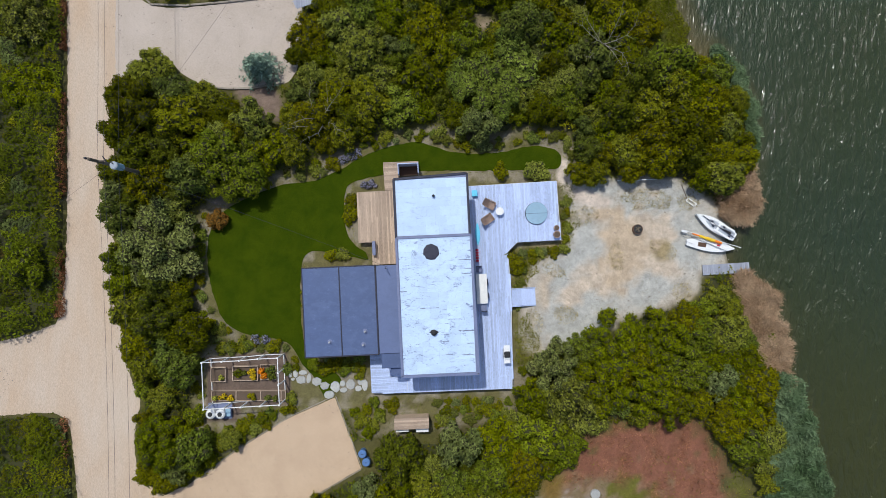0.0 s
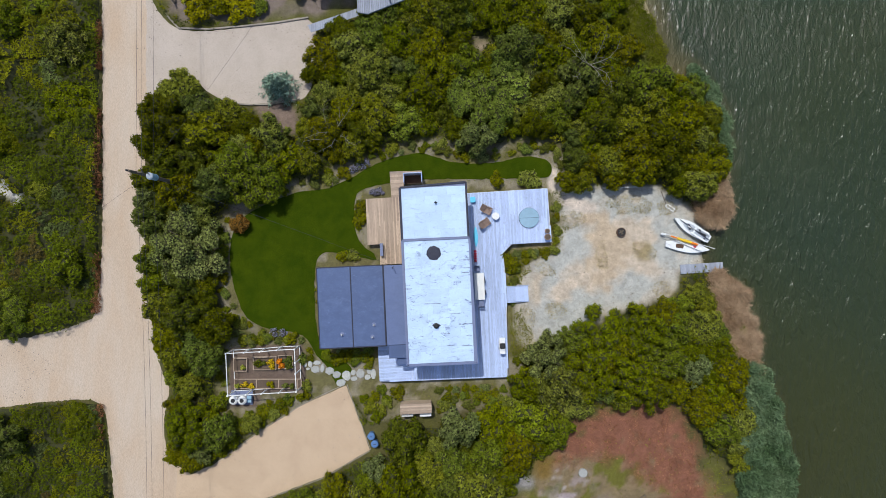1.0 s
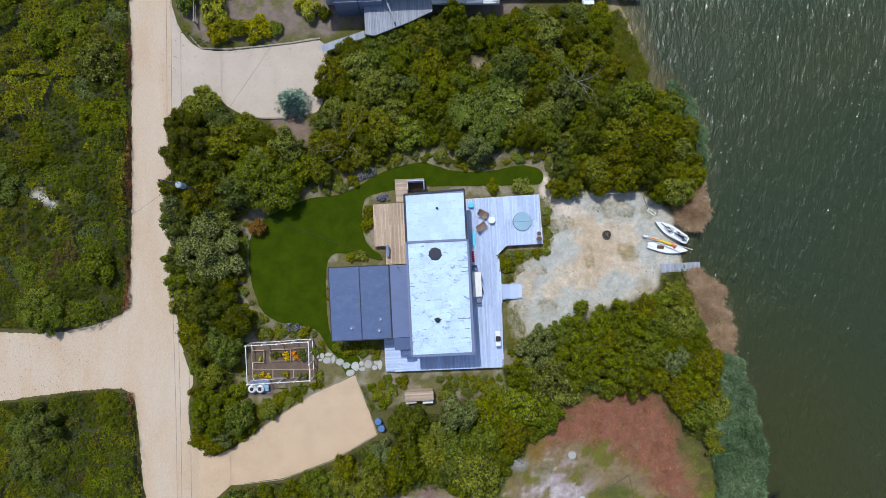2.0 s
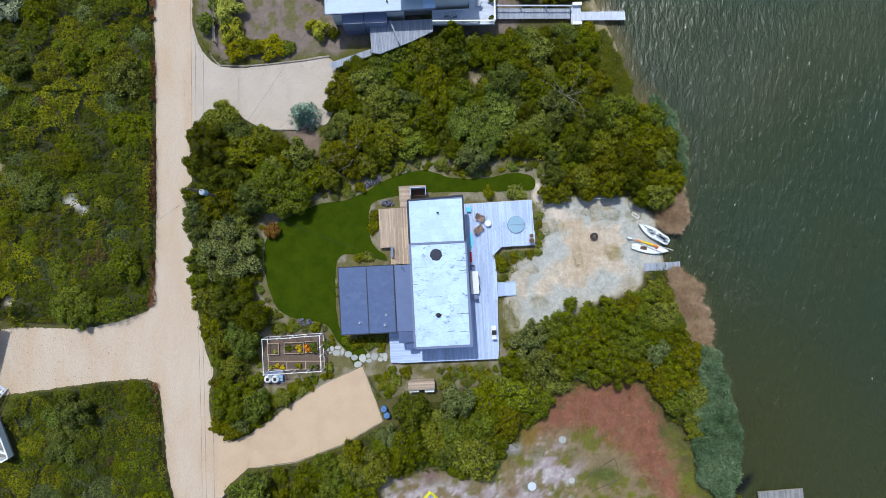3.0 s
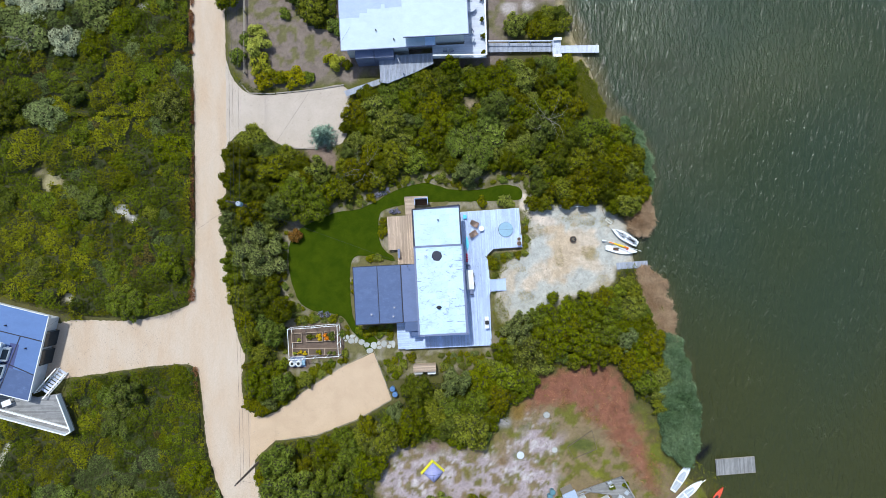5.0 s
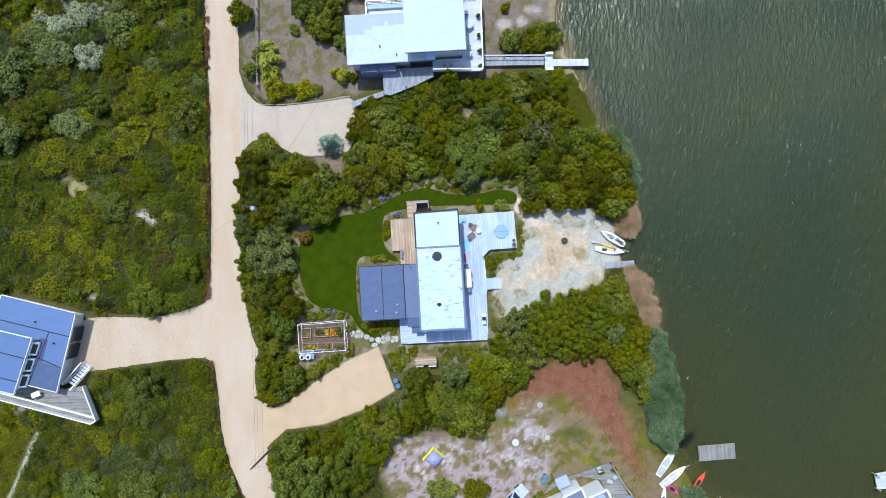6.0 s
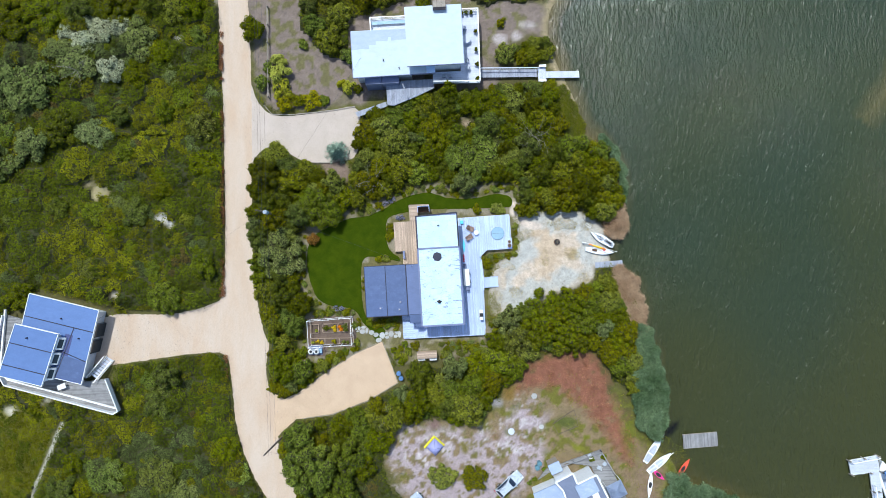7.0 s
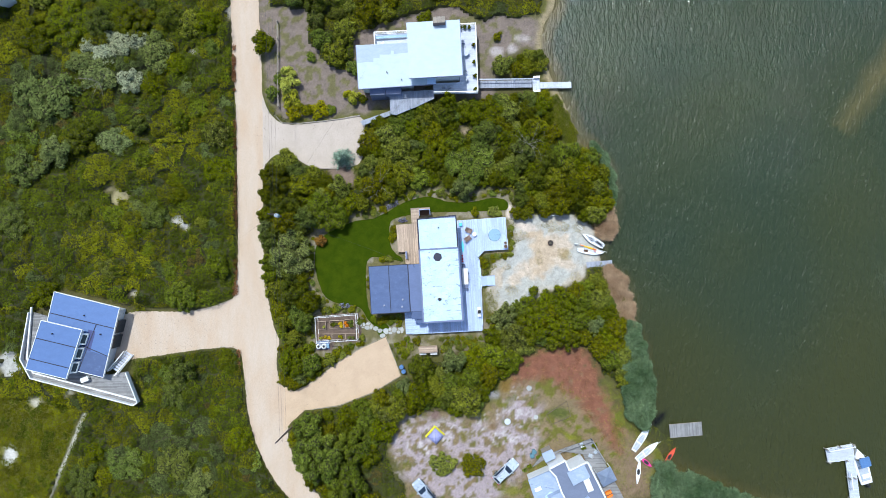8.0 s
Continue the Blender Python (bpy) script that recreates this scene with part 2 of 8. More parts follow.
def cubes(bm, rows):
    """Many plain boxes, quickly: rows of x0, x1, y0, y1, z0, z1."""
    for x0, x1, y0, y1, z0, z1 in rows:
        v = [bm.verts.new(p) for p in ((x0, y0, z0), (x1, y0, z0), (x1, y1, z0), (x0, y1, z0), (x0, y0, z1), (x1, y0, z1), (x1, y1, z1), (x0, y1, z1))]
        for f in ((3, 2, 1, 0), (4, 5, 6, 7), (0, 1, 5, 4), (1, 2, 6, 5), (2, 3, 7, 6), (3, 0, 4, 7)):
            bm.faces.new([v[i] for i in f])
    return bm


def prism(bm, pts, z0, z1):
    """An upright block over an outline; z1 may be one height or one for each corner."""
    tops = z1 if isinstance(z1, (list, tuple)) else [z1] * len(pts)
    area = sum(a[0] * b[1] - b[0] * a[1] for a, b in zip(pts, pts[1:] + pts[:1]))
    if area < 0:
        pts, tops = pts[::-1], list(tops)[::-1]
    lo = [bm.verts.new((x, y, z0)) for x, y in pts]
    hi = [bm.verts.new((x, y, z)) for (x, y), z in zip(pts, tops)]
    bm.faces.new(hi)
    bm.faces.new(lo[::-1])
    n = len(pts)
    for i in range(n):
        j = (i + 1) % n
        bm.faces.new((lo[i], lo[j], hi[j], hi[i]))
    return bm


def drum(bm, x, y, z0, z1, r0, r1=None, n=20, m=None):
    r1 = r0 if r1 is None else r1
    q = bmesh.ops.create_cone(bm, cap_ends=True, segments=n, radius1=r0, radius2=r1, depth=z1 - z0)
    bmesh.ops.transform(bm, matrix=(m or Matrix()) @ Matrix.Translation((x, y, (z0 + z1) / 2)), verts=q["verts"])
    return bm


def rod(bm, a, b, r=0.03, n=8, r2=None):
    a, b = Vector(a), Vector(b)
    q = bmesh.ops.create_cone(bm, cap_ends=True, segments=n, radius1=r, radius2=r if r2 is None else r2, depth=(b - a).length)
    turn = (b - a).to_track_quat("Z", "Y").to_matrix().to_4x4()
    bmesh.ops.transform(bm, matrix=Matrix.Translation((a + b) / 2) @ turn, verts=q["verts"])
    return bm


def bar(bm, a, b, w=0.09, h=0.09):
    """A squared timber from a to b."""
    a, b = Vector(a), Vector(b)
    q = bmesh.ops.create_cube(bm, size=1.0)
    turn = (b - a).to_track_quat("X", "Z").to_matrix().to_4x4()
    bmesh.ops.transform(bm, matrix=Matrix.Translation((a + b) / 2) @ turn @ Matrix.Diagonal(((b - a).length, w, h, 1)), verts=q["verts"])
    return bm


def curve_through(pts, per=6, closed=True):
    """A smooth line through points (Catmull-Rom)."""
    out, n = [], len(pts)
    P = [Vector((p[0], p[1])) for p in pts]
    for i in range(n if closed else n - 1):
        if closed:
            a, b, c, d = (P[(i + k) % n] for k in (-1, 0, 1, 2))
        else:
            a, b, c, d = P[max(i - 1, 0)], P[i], P[i + 1], P[min(i + 2, n - 1)]
        for k in range(per):
            t = k / per
            out.append(tuple(0.5 * ((2 * b) + (c - a) * t + (2 * a - 5 * b + 4 * c - d) * t * t + (3 * b - a - 3 * c + d) * t**3)))
    if not closed:
        out.append(tuple(P[-1]))
    return out


def ragged(pts, amount, scale=1.3, step=0.35):
    """An outline with a frayed edge."""
    out = []
    for a, b in zip(pts, pts[1:] + pts[:1]):
        a, b = Vector(a), Vector(b)
        n = max(1, int((b - a).length / step))
        for i in range(n):
            p = a.lerp(b, i / n)
            q = Vector((p.x * scale, p.y * scale, 3.1))
            out.append((p.x + amount * noise.noise(q), p.y + amount * noise.noise(q + Vector((17, 5, 2)))))
    return out


def signed(P, poly):
    """Distance from points to an outline, negative inside."""
    V = np.array(poly, float)
    best, inside = np.full(len(P), 1e9), np.zeros(len(P), bool)
    for a, b in zip(V, np.roll(V, -1, 0)):
        ab, ap = b - a, P - a
        t = np.clip(ap @ ab / max(ab @ ab, 1e-9), 0, 1)
        best = np.minimum(best, np.hypot(*(ap - t[:, None] * ab).T))
        cross = (a[1] > P[:, 1]) != (b[1] > P[:, 1])
        with np.errstate(divide="ignore", invalid="ignore"):
            inside ^= cross & (P[:, 0] < (b[0] - a[0]) * (P[:, 1] - a[1]) / (b[1] - a[1]) + a[0])
    return np.where(inside, -best, best)


def leaf_mesh(name, verts, mat, body=None, tints=None):
    """A mesh of loose three-cornered leaves; body: corners and triangles of the twiggy inside, coloured as dark as
    shade.
    """
    n = len(verts) // 3
    me = bpy.data.meshes.new(name)
    ev, et = body if body else (np.zeros((0, 3)), np.zeros((0, 3), int))
    me.vertices.add(len(verts) + len(ev))
    me.vertices.foreach_set("co", np.concatenate([verts, ev]).astype(np.float32).ravel())
    me.loops.add(3 * n + 3 * len(et))
    me.loops.foreach_set("vertex_index", np.concatenate([np.arange(3 * n), (et + 3 * n).ravel()]).astype(np.int32))
    me.polygons.add(n + len(et))
    me.polygons.foreach_set("loop_start", (3 * np.arange(n + len(et))).astype(np.int32))
    me.update(calc_edges=True)
    me.materials.append(mat)
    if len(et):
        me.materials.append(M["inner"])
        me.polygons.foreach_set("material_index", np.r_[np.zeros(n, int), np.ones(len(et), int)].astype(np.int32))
    if tints is not None:
        at = me.color_attributes.new("tint", "FLOAT_COLOR", "POINT")
        full = np.concatenate([np.repeat(tints, 3, 0), np.zeros((len(ev), 3))])
        at.data.foreach_set("color", np.c_[full, np.ones(len(full))].astype(np.float32).ravel())
    return me


def sprays(rng, centre, normal, size, thin=0.55, droop=0.25):
    """One pointed leaf at each place: three corners, lying across its normal."""
    n = len(centre)
    side = rng.normal(size=(n, 3))
    side -= (side * normal).sum(1, keepdims=True) * normal
    side /= np.linalg.norm(side, axis=1, keepdims=True) + 1e-9
    other = np.cross(normal, side)
    s = size[:, None]
    tip = centre + side * s * 0.6 - normal * s * droop
    l, r = centre - side * s * 0.45 + other * s * thin * 0.5, centre - side * s * 0.45 - other * s * thin * 0.5
    return np.stack([l, r, tip], 1).reshape(-1, 3)


def knob():
    """Corners and triangles of a rough twenty-sided ball."""
    bm = bmesh.new()
    bmesh.ops.create_icosphere(bm, subdivisions=1, radius=1.0)
    bm.verts.index_update()
    out = np.array([v.co[:] for v in bm.verts]), np.array([[v.index for v in f.verts] for f in bm.faces])
    bm.free()
    return out


KNOB = knob()


def crown_arrays(rng, r, h, base, lobes, leaves, leaf, lobe=0.36, flat=0.5, ragged_by=0.12):
    """A crown r wide and h high over base: knobs of leaves set over a dome, each round a twig ball darkened for shade.
    """
    i = np.arange(lobes)
    k = np.sqrt((i + 0.4) / lobes)
    ang = i * 2.399963 + rng.uniform(-0.5, 0.5, lobes)
    d = k * (1 - lobe * 0.75) * rng.uniform(0.86, 1.14, lobes)
    cz = np.sqrt(np.clip(1 - (0.88 * k) ** 2, 0, 1)) * rng.uniform(0.58, 1.10, lobes)
    rad = lobe * rng.uniform(0.62, 1.22, lobes)
    c = np.stack([d * np.cos(ang), d * np.sin(ang), cz * (1 - flat) + flat * rng.uniform(0.2, 0.9, lobes) * cz], 1)
    n = rng.normal(size=(3 * leaves, 3))
    n[:, 2] = np.abs(n[:, 2]) * 1.1 - 0.35
    n /= np.linalg.norm(n, axis=1, keepdims=True)
    pick = rng.choice(lobes, len(n), p=rad**2 / (rad**2).sum())
    pos = c[pick] + n * (rad[pick] * rng.uniform(1 - ragged_by * 2, 1 + ragged_by, len(n)))[:, None]
    deep = (np.linalg.norm(pos[:, None] - c[None], axis=2) / rad[None]).min(1)
    keep = np.flatnonzero(deep > 0.74)[:leaves]
    n, pos = n[keep], pos[keep]
    stray = rng.random(len(n)) < 0.05
    pos[stray] += n[stray] * lobe * rng.uniform(0.1, 0.45, (stray.sum(), 1))
    size3 = np.array([r, r, h])
    up = n * 0.95 + rng.normal(size=n.shape) * 0.36 + np.array([0, 0, 0.3])
    up /= np.linalg.norm(up, axis=1, keepdims=True)
    pos = pos * size3 + np.array([0, 0, base])
    pos[:, 2] = np.maximum(pos[:, 2], 0.06)
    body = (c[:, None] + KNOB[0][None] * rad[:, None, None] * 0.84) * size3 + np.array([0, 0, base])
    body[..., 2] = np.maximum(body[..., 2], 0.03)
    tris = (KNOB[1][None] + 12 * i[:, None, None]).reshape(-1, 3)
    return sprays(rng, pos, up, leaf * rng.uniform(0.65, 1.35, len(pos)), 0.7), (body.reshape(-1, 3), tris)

# ---- the land: outlines in metres ----
from mathutils import geometry

SHORE = [(30, 90), (20, 55), (18.3, 39.5), (16.5, 35.6), (16.2, 31.7), (17.3, 28.2), (19.8, 22.9), (20.8, 18.6), (23.4, 16.4), (25.3, 13.3), (26.0, 9.4), (26.4, 7.2), (25.7, 3.7), (24.6, 1.2),
         (25.2, -1.5), (27.2, -3.3), (28.5, -6.8), (29.6, -12), (30.8, -16.3), (31.3, -20.7), (30.9, -24.5), (30.6, -27.5), (33.2, -29.6), (34.4, -31.8), (37.5, -33.6), (41, -35.2), (46, -37.2), (60, -44), (70, -70)]
LAND = curve_through(SHORE, 6, False) + [(70, -2500), (-2500, -2500), (-2500, 2500), (60, 2500), (60, 300)]
ROAD = ([(-32.1, 120)] + curve_through([(-31.95, 60), (-31.9, 40.1), (-31.65, 31.4), (-31.3, 22.7), (-31.2, 11.4), (-31.2, 1.8), (-31.7, -4.6), (-33.2, -6.3), (-39.2, -7.7), (-46.6, -7.6), (-49.6, -8.4)], 4, False)
        + curve_through([(-51.0, -14.6), (-48.4, -15.0), (-41.8, -14.2), (-34.9, -13.4), (-31.4, -13.7), (-30.5, -17.2), (-29.85, -23.7), (-28.2, -29.4), (-25.2, -34.8), (-20.5, -39.5), (-12, -48), (6, -64)], 4, False)
        + curve_through([(12, -60), (-7, -46), (-16, -39.2), (-18.9, -36.6), (-22.1, -32.0), (-23.6, -28.6), (-23.8, -25.8), (-23.8, -20.6), (-25.0, -18.6), (-25.5, -15.6), (-25.0, -12.3), (-25.9, -9.9), (-27.2, -0.8), (-27.2, 15), (-27.2, 23.5), (-27.3, 31.3), (-27.6, 40.0), (-27.7, 60)], 4, False) + [(-27.7, 120)])
NDRIVE = curve_through([(-27.6, 25.5), (-26.1, 22.6), (-23.7, 20.8), (-18.1, 21.1), (-12.2, 21.9), (-11.6, 18.4), (-12.4, 14.7), (-15.6, 14.1), (-19.4, 14.1), (-21.6, 15.2), (-23.3, 16.6), (-26.4, 15.2), (-27.6, 12.0), (-28.2, 18)], 4)
SDRIVE = [(-24.2, -19.4), (-22.9, -20.2), (-20.7, -19.2), (-16.8, -16.4), (-12.5, -13.75), (-8.7, -12.05), (-6.5, -18.0), (-10.8, -20.5), (-16.0, -22.4), (-21.2, -23.1), (-23.4, -25.0), (-24.6, -26.5)]
LAWN = curve_through([(-19.4, -1.0), (-19.1, 2.2), (-17.6, 3.9), (-15.5, 4.9), (-13.1, 5.8), (-10.3, 6.2), (-7.9, 7.3), (-6.0, 8.4), (-3.6, 9.15), (-1.5, 9.4), (1.1, 8.6), (4.5, 8.5), (7.8, 9.1), (9.8, 8.8), (10.4, 7.9), (9.9, 7.2), (7.8, 7.1), (3.5, 7.0), (-1.2, 7.0), (-5.0, 6.6),
                      (-7.4, 5.9), (-7.9, 4.9), (-7.9, 2.4), (-7.2, 0.9), (-6.2, 0.1), (-6.0, -0.5), (-8.4, 0.0), (-10.6, 0.2), (-11.5, -0.8), (-11.6, -3.8), (-11.4, -7.0), (-10.7, -8.6), (-9.2, -9.5), (-8.2, -10.6), (-8.9, -11.7), (-9.6, -12.0), (-10.4, -10.4), (-11.4, -9.3), (-12.8, -7.4), (-15.9, -6.8), (-17.8, -5.8), (-18.8, -3.8)], 4)
BEACH = curve_through([(10.6, 5.7), (13.1, 6.2), (19.3, 6.4), (22.2, 5.0), (24.9, 2.6), (25.0, -0.4), (22.2, -1.9), (21.4, -3.8), (16.9, -5.0), (12.6, -7.2), (8.6, -8.7), (7.2, -7.2), (7.2, -3.8), (7.4, -2.4), (8.0, -0.9), (10.6, 0.4), (11.1, 2.4)], 4)
FOOTPATH = curve_through([(10.5, 7.9), (11.3, 7.0), (12.3, 5.4), (14.6, 4.7), (14.0, 3.8), (11.9, 4.3), (10.5, 5.4), (9.9, 6.7)], 4)
RED = curve_through([(10.4, -19.4), (11.8, -16.0), (15.3, -14.2), (20.5, -13.7), (23.5, -16.2), (24.6, -20.6), (26.8, -24.9), (28.0, -28.6), (27.0, -31.0), (24.5, -27.6), (21.3, -23.4), (18.7, -20.8), (15.3, -19.0)], 4)
LOT = curve_through([(-8.3, -28.8), (-7.4, -25.4), (-4.8, -24.0), (-0.4, -24.3), (3.9, -24.2), (8.2, -25.0), (10.4, -21.2), (13.5, -20.4), (15.2, -23), (14.3, -26.5), (15.1, -29.1), (12.5, -33), (9, -37), (4, -44), (-3, -44), (-3.4, -36.8), (-4.9, -34.5), (-7.4, -33)], 4)
FIELD = curve_through([(9, -19.4), (15, -17), (22, -18), (27, -25), (29, -31), (28.5, -36), (26, -42), (8, -46), (-4, -44), (-6, -33), (-8.5, -29), (-6.5, -24), (3, -23.6), (8, -22)], 4)
PALE = curve_through([(-7.6, -29.5), (-6, -25.4), (-0.5, -25), (3.5, -24.6), (9.2, -22.8), (11.2, -20.2), (13.6, -21), (14.6, -25.4), (13.2, -28.6), (9.4, -29.6), (5, -27), (1.5, -29.6), (-3, -31)], 4)
NYARD = curve_through([(-26.6, 42), (-26.4, 27), (-25.4, 23.4), (-22, 21.6), (-12, 22.3), (-7.4, 23.6), (0, 24.2), (8.0, 24.6), (9.0, 31), (15.5, 32.5), (16.3, 36), (11, 38), (6, 39), (2, 43), (-9, 44)], 4)
BEDS = curve_through([(-20.6, -2), (-20.3, 3.2), (-17, 5.2), (-12, 7.2), (-8.8, 8.4), (-4, 10.2), (0, 10.6), (4.5, 9.9), (8.5, 10.6), (11.8, 9.6), (13, 6.5), (11.4, 3.8), (10.6, -1), (7.6, -1.5), (7.4, -9.5), (7, -13), (-1, -14.9), (-6, -15.2), (-8, -13), (-11.5, -13.8), (-17, -16.8), (-20.2, -14.4), (-20.2, -8.6), (-16.6, -7.4), (-19.6, -6)], 4)
GARDEN = [(-19.6, -8.6), (-12.6, -8.2), (-12.3, -12.6), (-16.6, -12.9), (-16.8, -14.0), (-19.4, -14.2)]
HOLLOW = curve_through([(-13.6, 13.8), (-13.3, 11.4), (-15.6, 11.6), (-17, 13.9)], 4)
LOT_PATCHES = [((3, -27.4), 1.3, (0.15, 0.125, 0.03)), ((4.7, -28.4), 0.9, (0.13, 0.12, 0.025)), ((7.3, -25.8), 1.6, (0.2, 0.135, 0.075)), ((6.6, -23.1), 1.1, (0.2, 0.15, 0.06)), ((9.9, -25.3), 1.2, (0.15, 0.15, 0.075)), ((9.8, -19.6), 1.7, (0.18, 0.115, 0.03)), ((7.6, -21.2), 1.2, (0.27, 0.25, 0.24)), ((9.8, -35.8), 1.6, (0.16, 0.15, 0.03)), ((0.4, -29.7), 0.9, (0.17, 0.14, 0.06)), ((-1.2, -24), 1.3, (0.19, 0.125, 0.11)), ((20.4, -26.4), 1.4, (0.15, 0.155, 0.015)), ((19.4, -27.8), 1.2, (0.16, 0.16, 0.018)), ((17.7, -24.2), 1.7, (0.085, 0.095, 0.022)), ((15, -25.6), 1, (0.15, 0.16, 0.02))]
SHORE_PATCHES = [((-8.6, -15.2), 2, (0.36, 0.33, 0.25))]
YARD_PATCHES = [((9.2, 31.4), 1.5, (0.42, 0.37, 0.36)), ((11.3, 31.9), 1.3, (0.42, 0.37, 0.36)), ((13.2, 33.6), 1.2, (0.45, 0.4, 0.38)), ((3.6, 19.8), 1.6, (0.3, 0.23, 0.17)), ((-18.6, 4.6), 1.2, (0.3, 0.25, 0.2)), ((-24.6, -33), 1.2, (0.2, 0.15, 0.1))]
SCRUB_PATCHES = [((-37.5, 32.3), 1, (0.36, 0.33, 0.3)), ((-49.3, 10.3), 2.2, (0.3, 0.26, 0.14)), ((-50.8, 11.2), 1.2, (0.36, 0.3, 0.2)), ((-40.3, 6.2), 1.3, (0.54, 0.51, 0.48)), ((-39.2, 5.2), 1.1, (0.54, 0.51, 0.48)), ((-47.4, -4.9), 1, (0.46, 0.42, 0.34)), ((-66.5, -15.4), 3.2, (0.42, 0.41, 0.38)), ((-62.3, -21.2), 1.6, (0.45, 0.42, 0.33)), ((-66.5, -29.3), 2, (0.5, 0.48, 0.44)), ((-56.9, -20), 1.2, (0.42, 0.4, 0.33)), ((-31.5, 38), 2, (0.36, 0.32, 0.26))]
PATCHES = LOT_PATCHES + SHORE_PATCHES + YARD_PATCHES + SCRUB_PATCHES
MARGIN = [(24.2, -18.5), (27.8, -20), (28.8, -26), (32.3, -26.2), (36, -29.3), (33, -33), (31.3, -37), (27, -37), (26.5, -29)]
LANDING = [(27.6, -27.6), (30.4, -27.8), (32.4, -31), (31.4, -37), (27.6, -38), (26.4, -33)]
SWGRASS = [(-76, -20), (-62, -20.5), (-55.5, -22), (-58.2, -30), (-61.5, -37), (-63, -46), (-76, -46)]
MARSH = [(17.0, 25.0), (19.0, 23.8), (20.9, 19.6), (21.4, 18.0), (19.4, 16.8), (17.6, 19.8), (16.4, 23.0)]
BORDERS = ([(6.0, 0.5), (8.8, 0.3), (8.4, -1.6), (7.5, -2.7), (6.1, -2.7)], [(6.4, -4.9), (7.6, -4.9), (8.3, -7.5), (8.6, -9.4), (6.6, -9.4), (6.4, -7)], [(9.9, 6.3), (11.5, 5.4), (12.0, 2.8), (11.2, 0.9), (9.2, -0.4), (7.0, 0.3), (10.4, 0.9)])
TUFTS = ((12.4, 3.2, 1.4, 0.9), (15.0, 0.0, 0.6, 1.5), (9.8, -1.3, 1.1, 0.7), (19.0, 0.3, 1.2, 0.9), (10.8, -5.2, 1.4, 0.8), (17.6, 4.6, 2.4, 1.0), (8.0, -6.5, 0.8, 2.0), (20.6, -3.2, 1.0, 0.8), (9.2, 1.0, 1.2, 0.6), (21.0, 4.4, 1.2, 0.8))
HOUSE_TURN = 2.6
HM = pose(0, 0, 0, 0, 0, HOUSE_TURN)


def turned(pts, a=HOUSE_TURN):
    c, s = math.cos(radians(a)), math.sin(radians(a))
    return [(x * c - y * s, x * s + y * c) for x, y in pts]


def wobble(P, scale, seed):
    """Smooth noise over places, between about -1 and 1."""
    return np.array([noise.noise(Vector((x * scale, y * scale, seed))) for x, y in P])


def sheet(name, xs, ys, height, colours, mat, label, category):
    X, Y = np.meshgrid(xs, ys)
    P = np.stack([X.ravel(), Y.ravel()], 1)
    z = height(P)
    nx, ny = len(xs), len(ys)
    i = (np.arange(ny - 1)[:, None] * nx + np.arange(nx - 1)[None]).ravel()
    F = np.stack([i, i + 1, i + nx + 1, i + nx], 1)
    me = bpy.data.meshes.new(name)
    me.vertices.add(len(P))
    me.vertices.foreach_set("co", np.c_[P, z].astype(np.float32).ravel())
    me.loops.add(F.size)
    me.loops.foreach_set("vertex_index", F.ravel().astype(np.int32))
    me.polygons.add(len(F))
    me.polygons.foreach_set("loop_start", (np.arange(len(F)) * 4).astype(np.int32))
    me.polygons.foreach_set("use_smooth", np.ones(len(F), bool))
    me.update(calc_edges=True)
    at = me.color_attributes.new("cover", "FLOAT_COLOR", "POINT")
    at.data.foreach_set("color", np.c_[colours(P), np.ones(len(P))].astype(np.float32).ravel())
    me.materials.append(mat)
    return tagged(new(name, me), label, category, kind="structure")


def lay(C, w, colour):
    w = np.clip(w, 0, 1)[:, None]
    return C * (1 - w) + np.array(colour) * w


def ground_height(P):
    d = signed(P, LAND)
    return np.where(d < -2.2, 0.0, np.where(d < 0, -0.30 * ((d + 2.2) / 2.2) ** 2, -0.30 - np.minimum(d, 8) * 0.14))


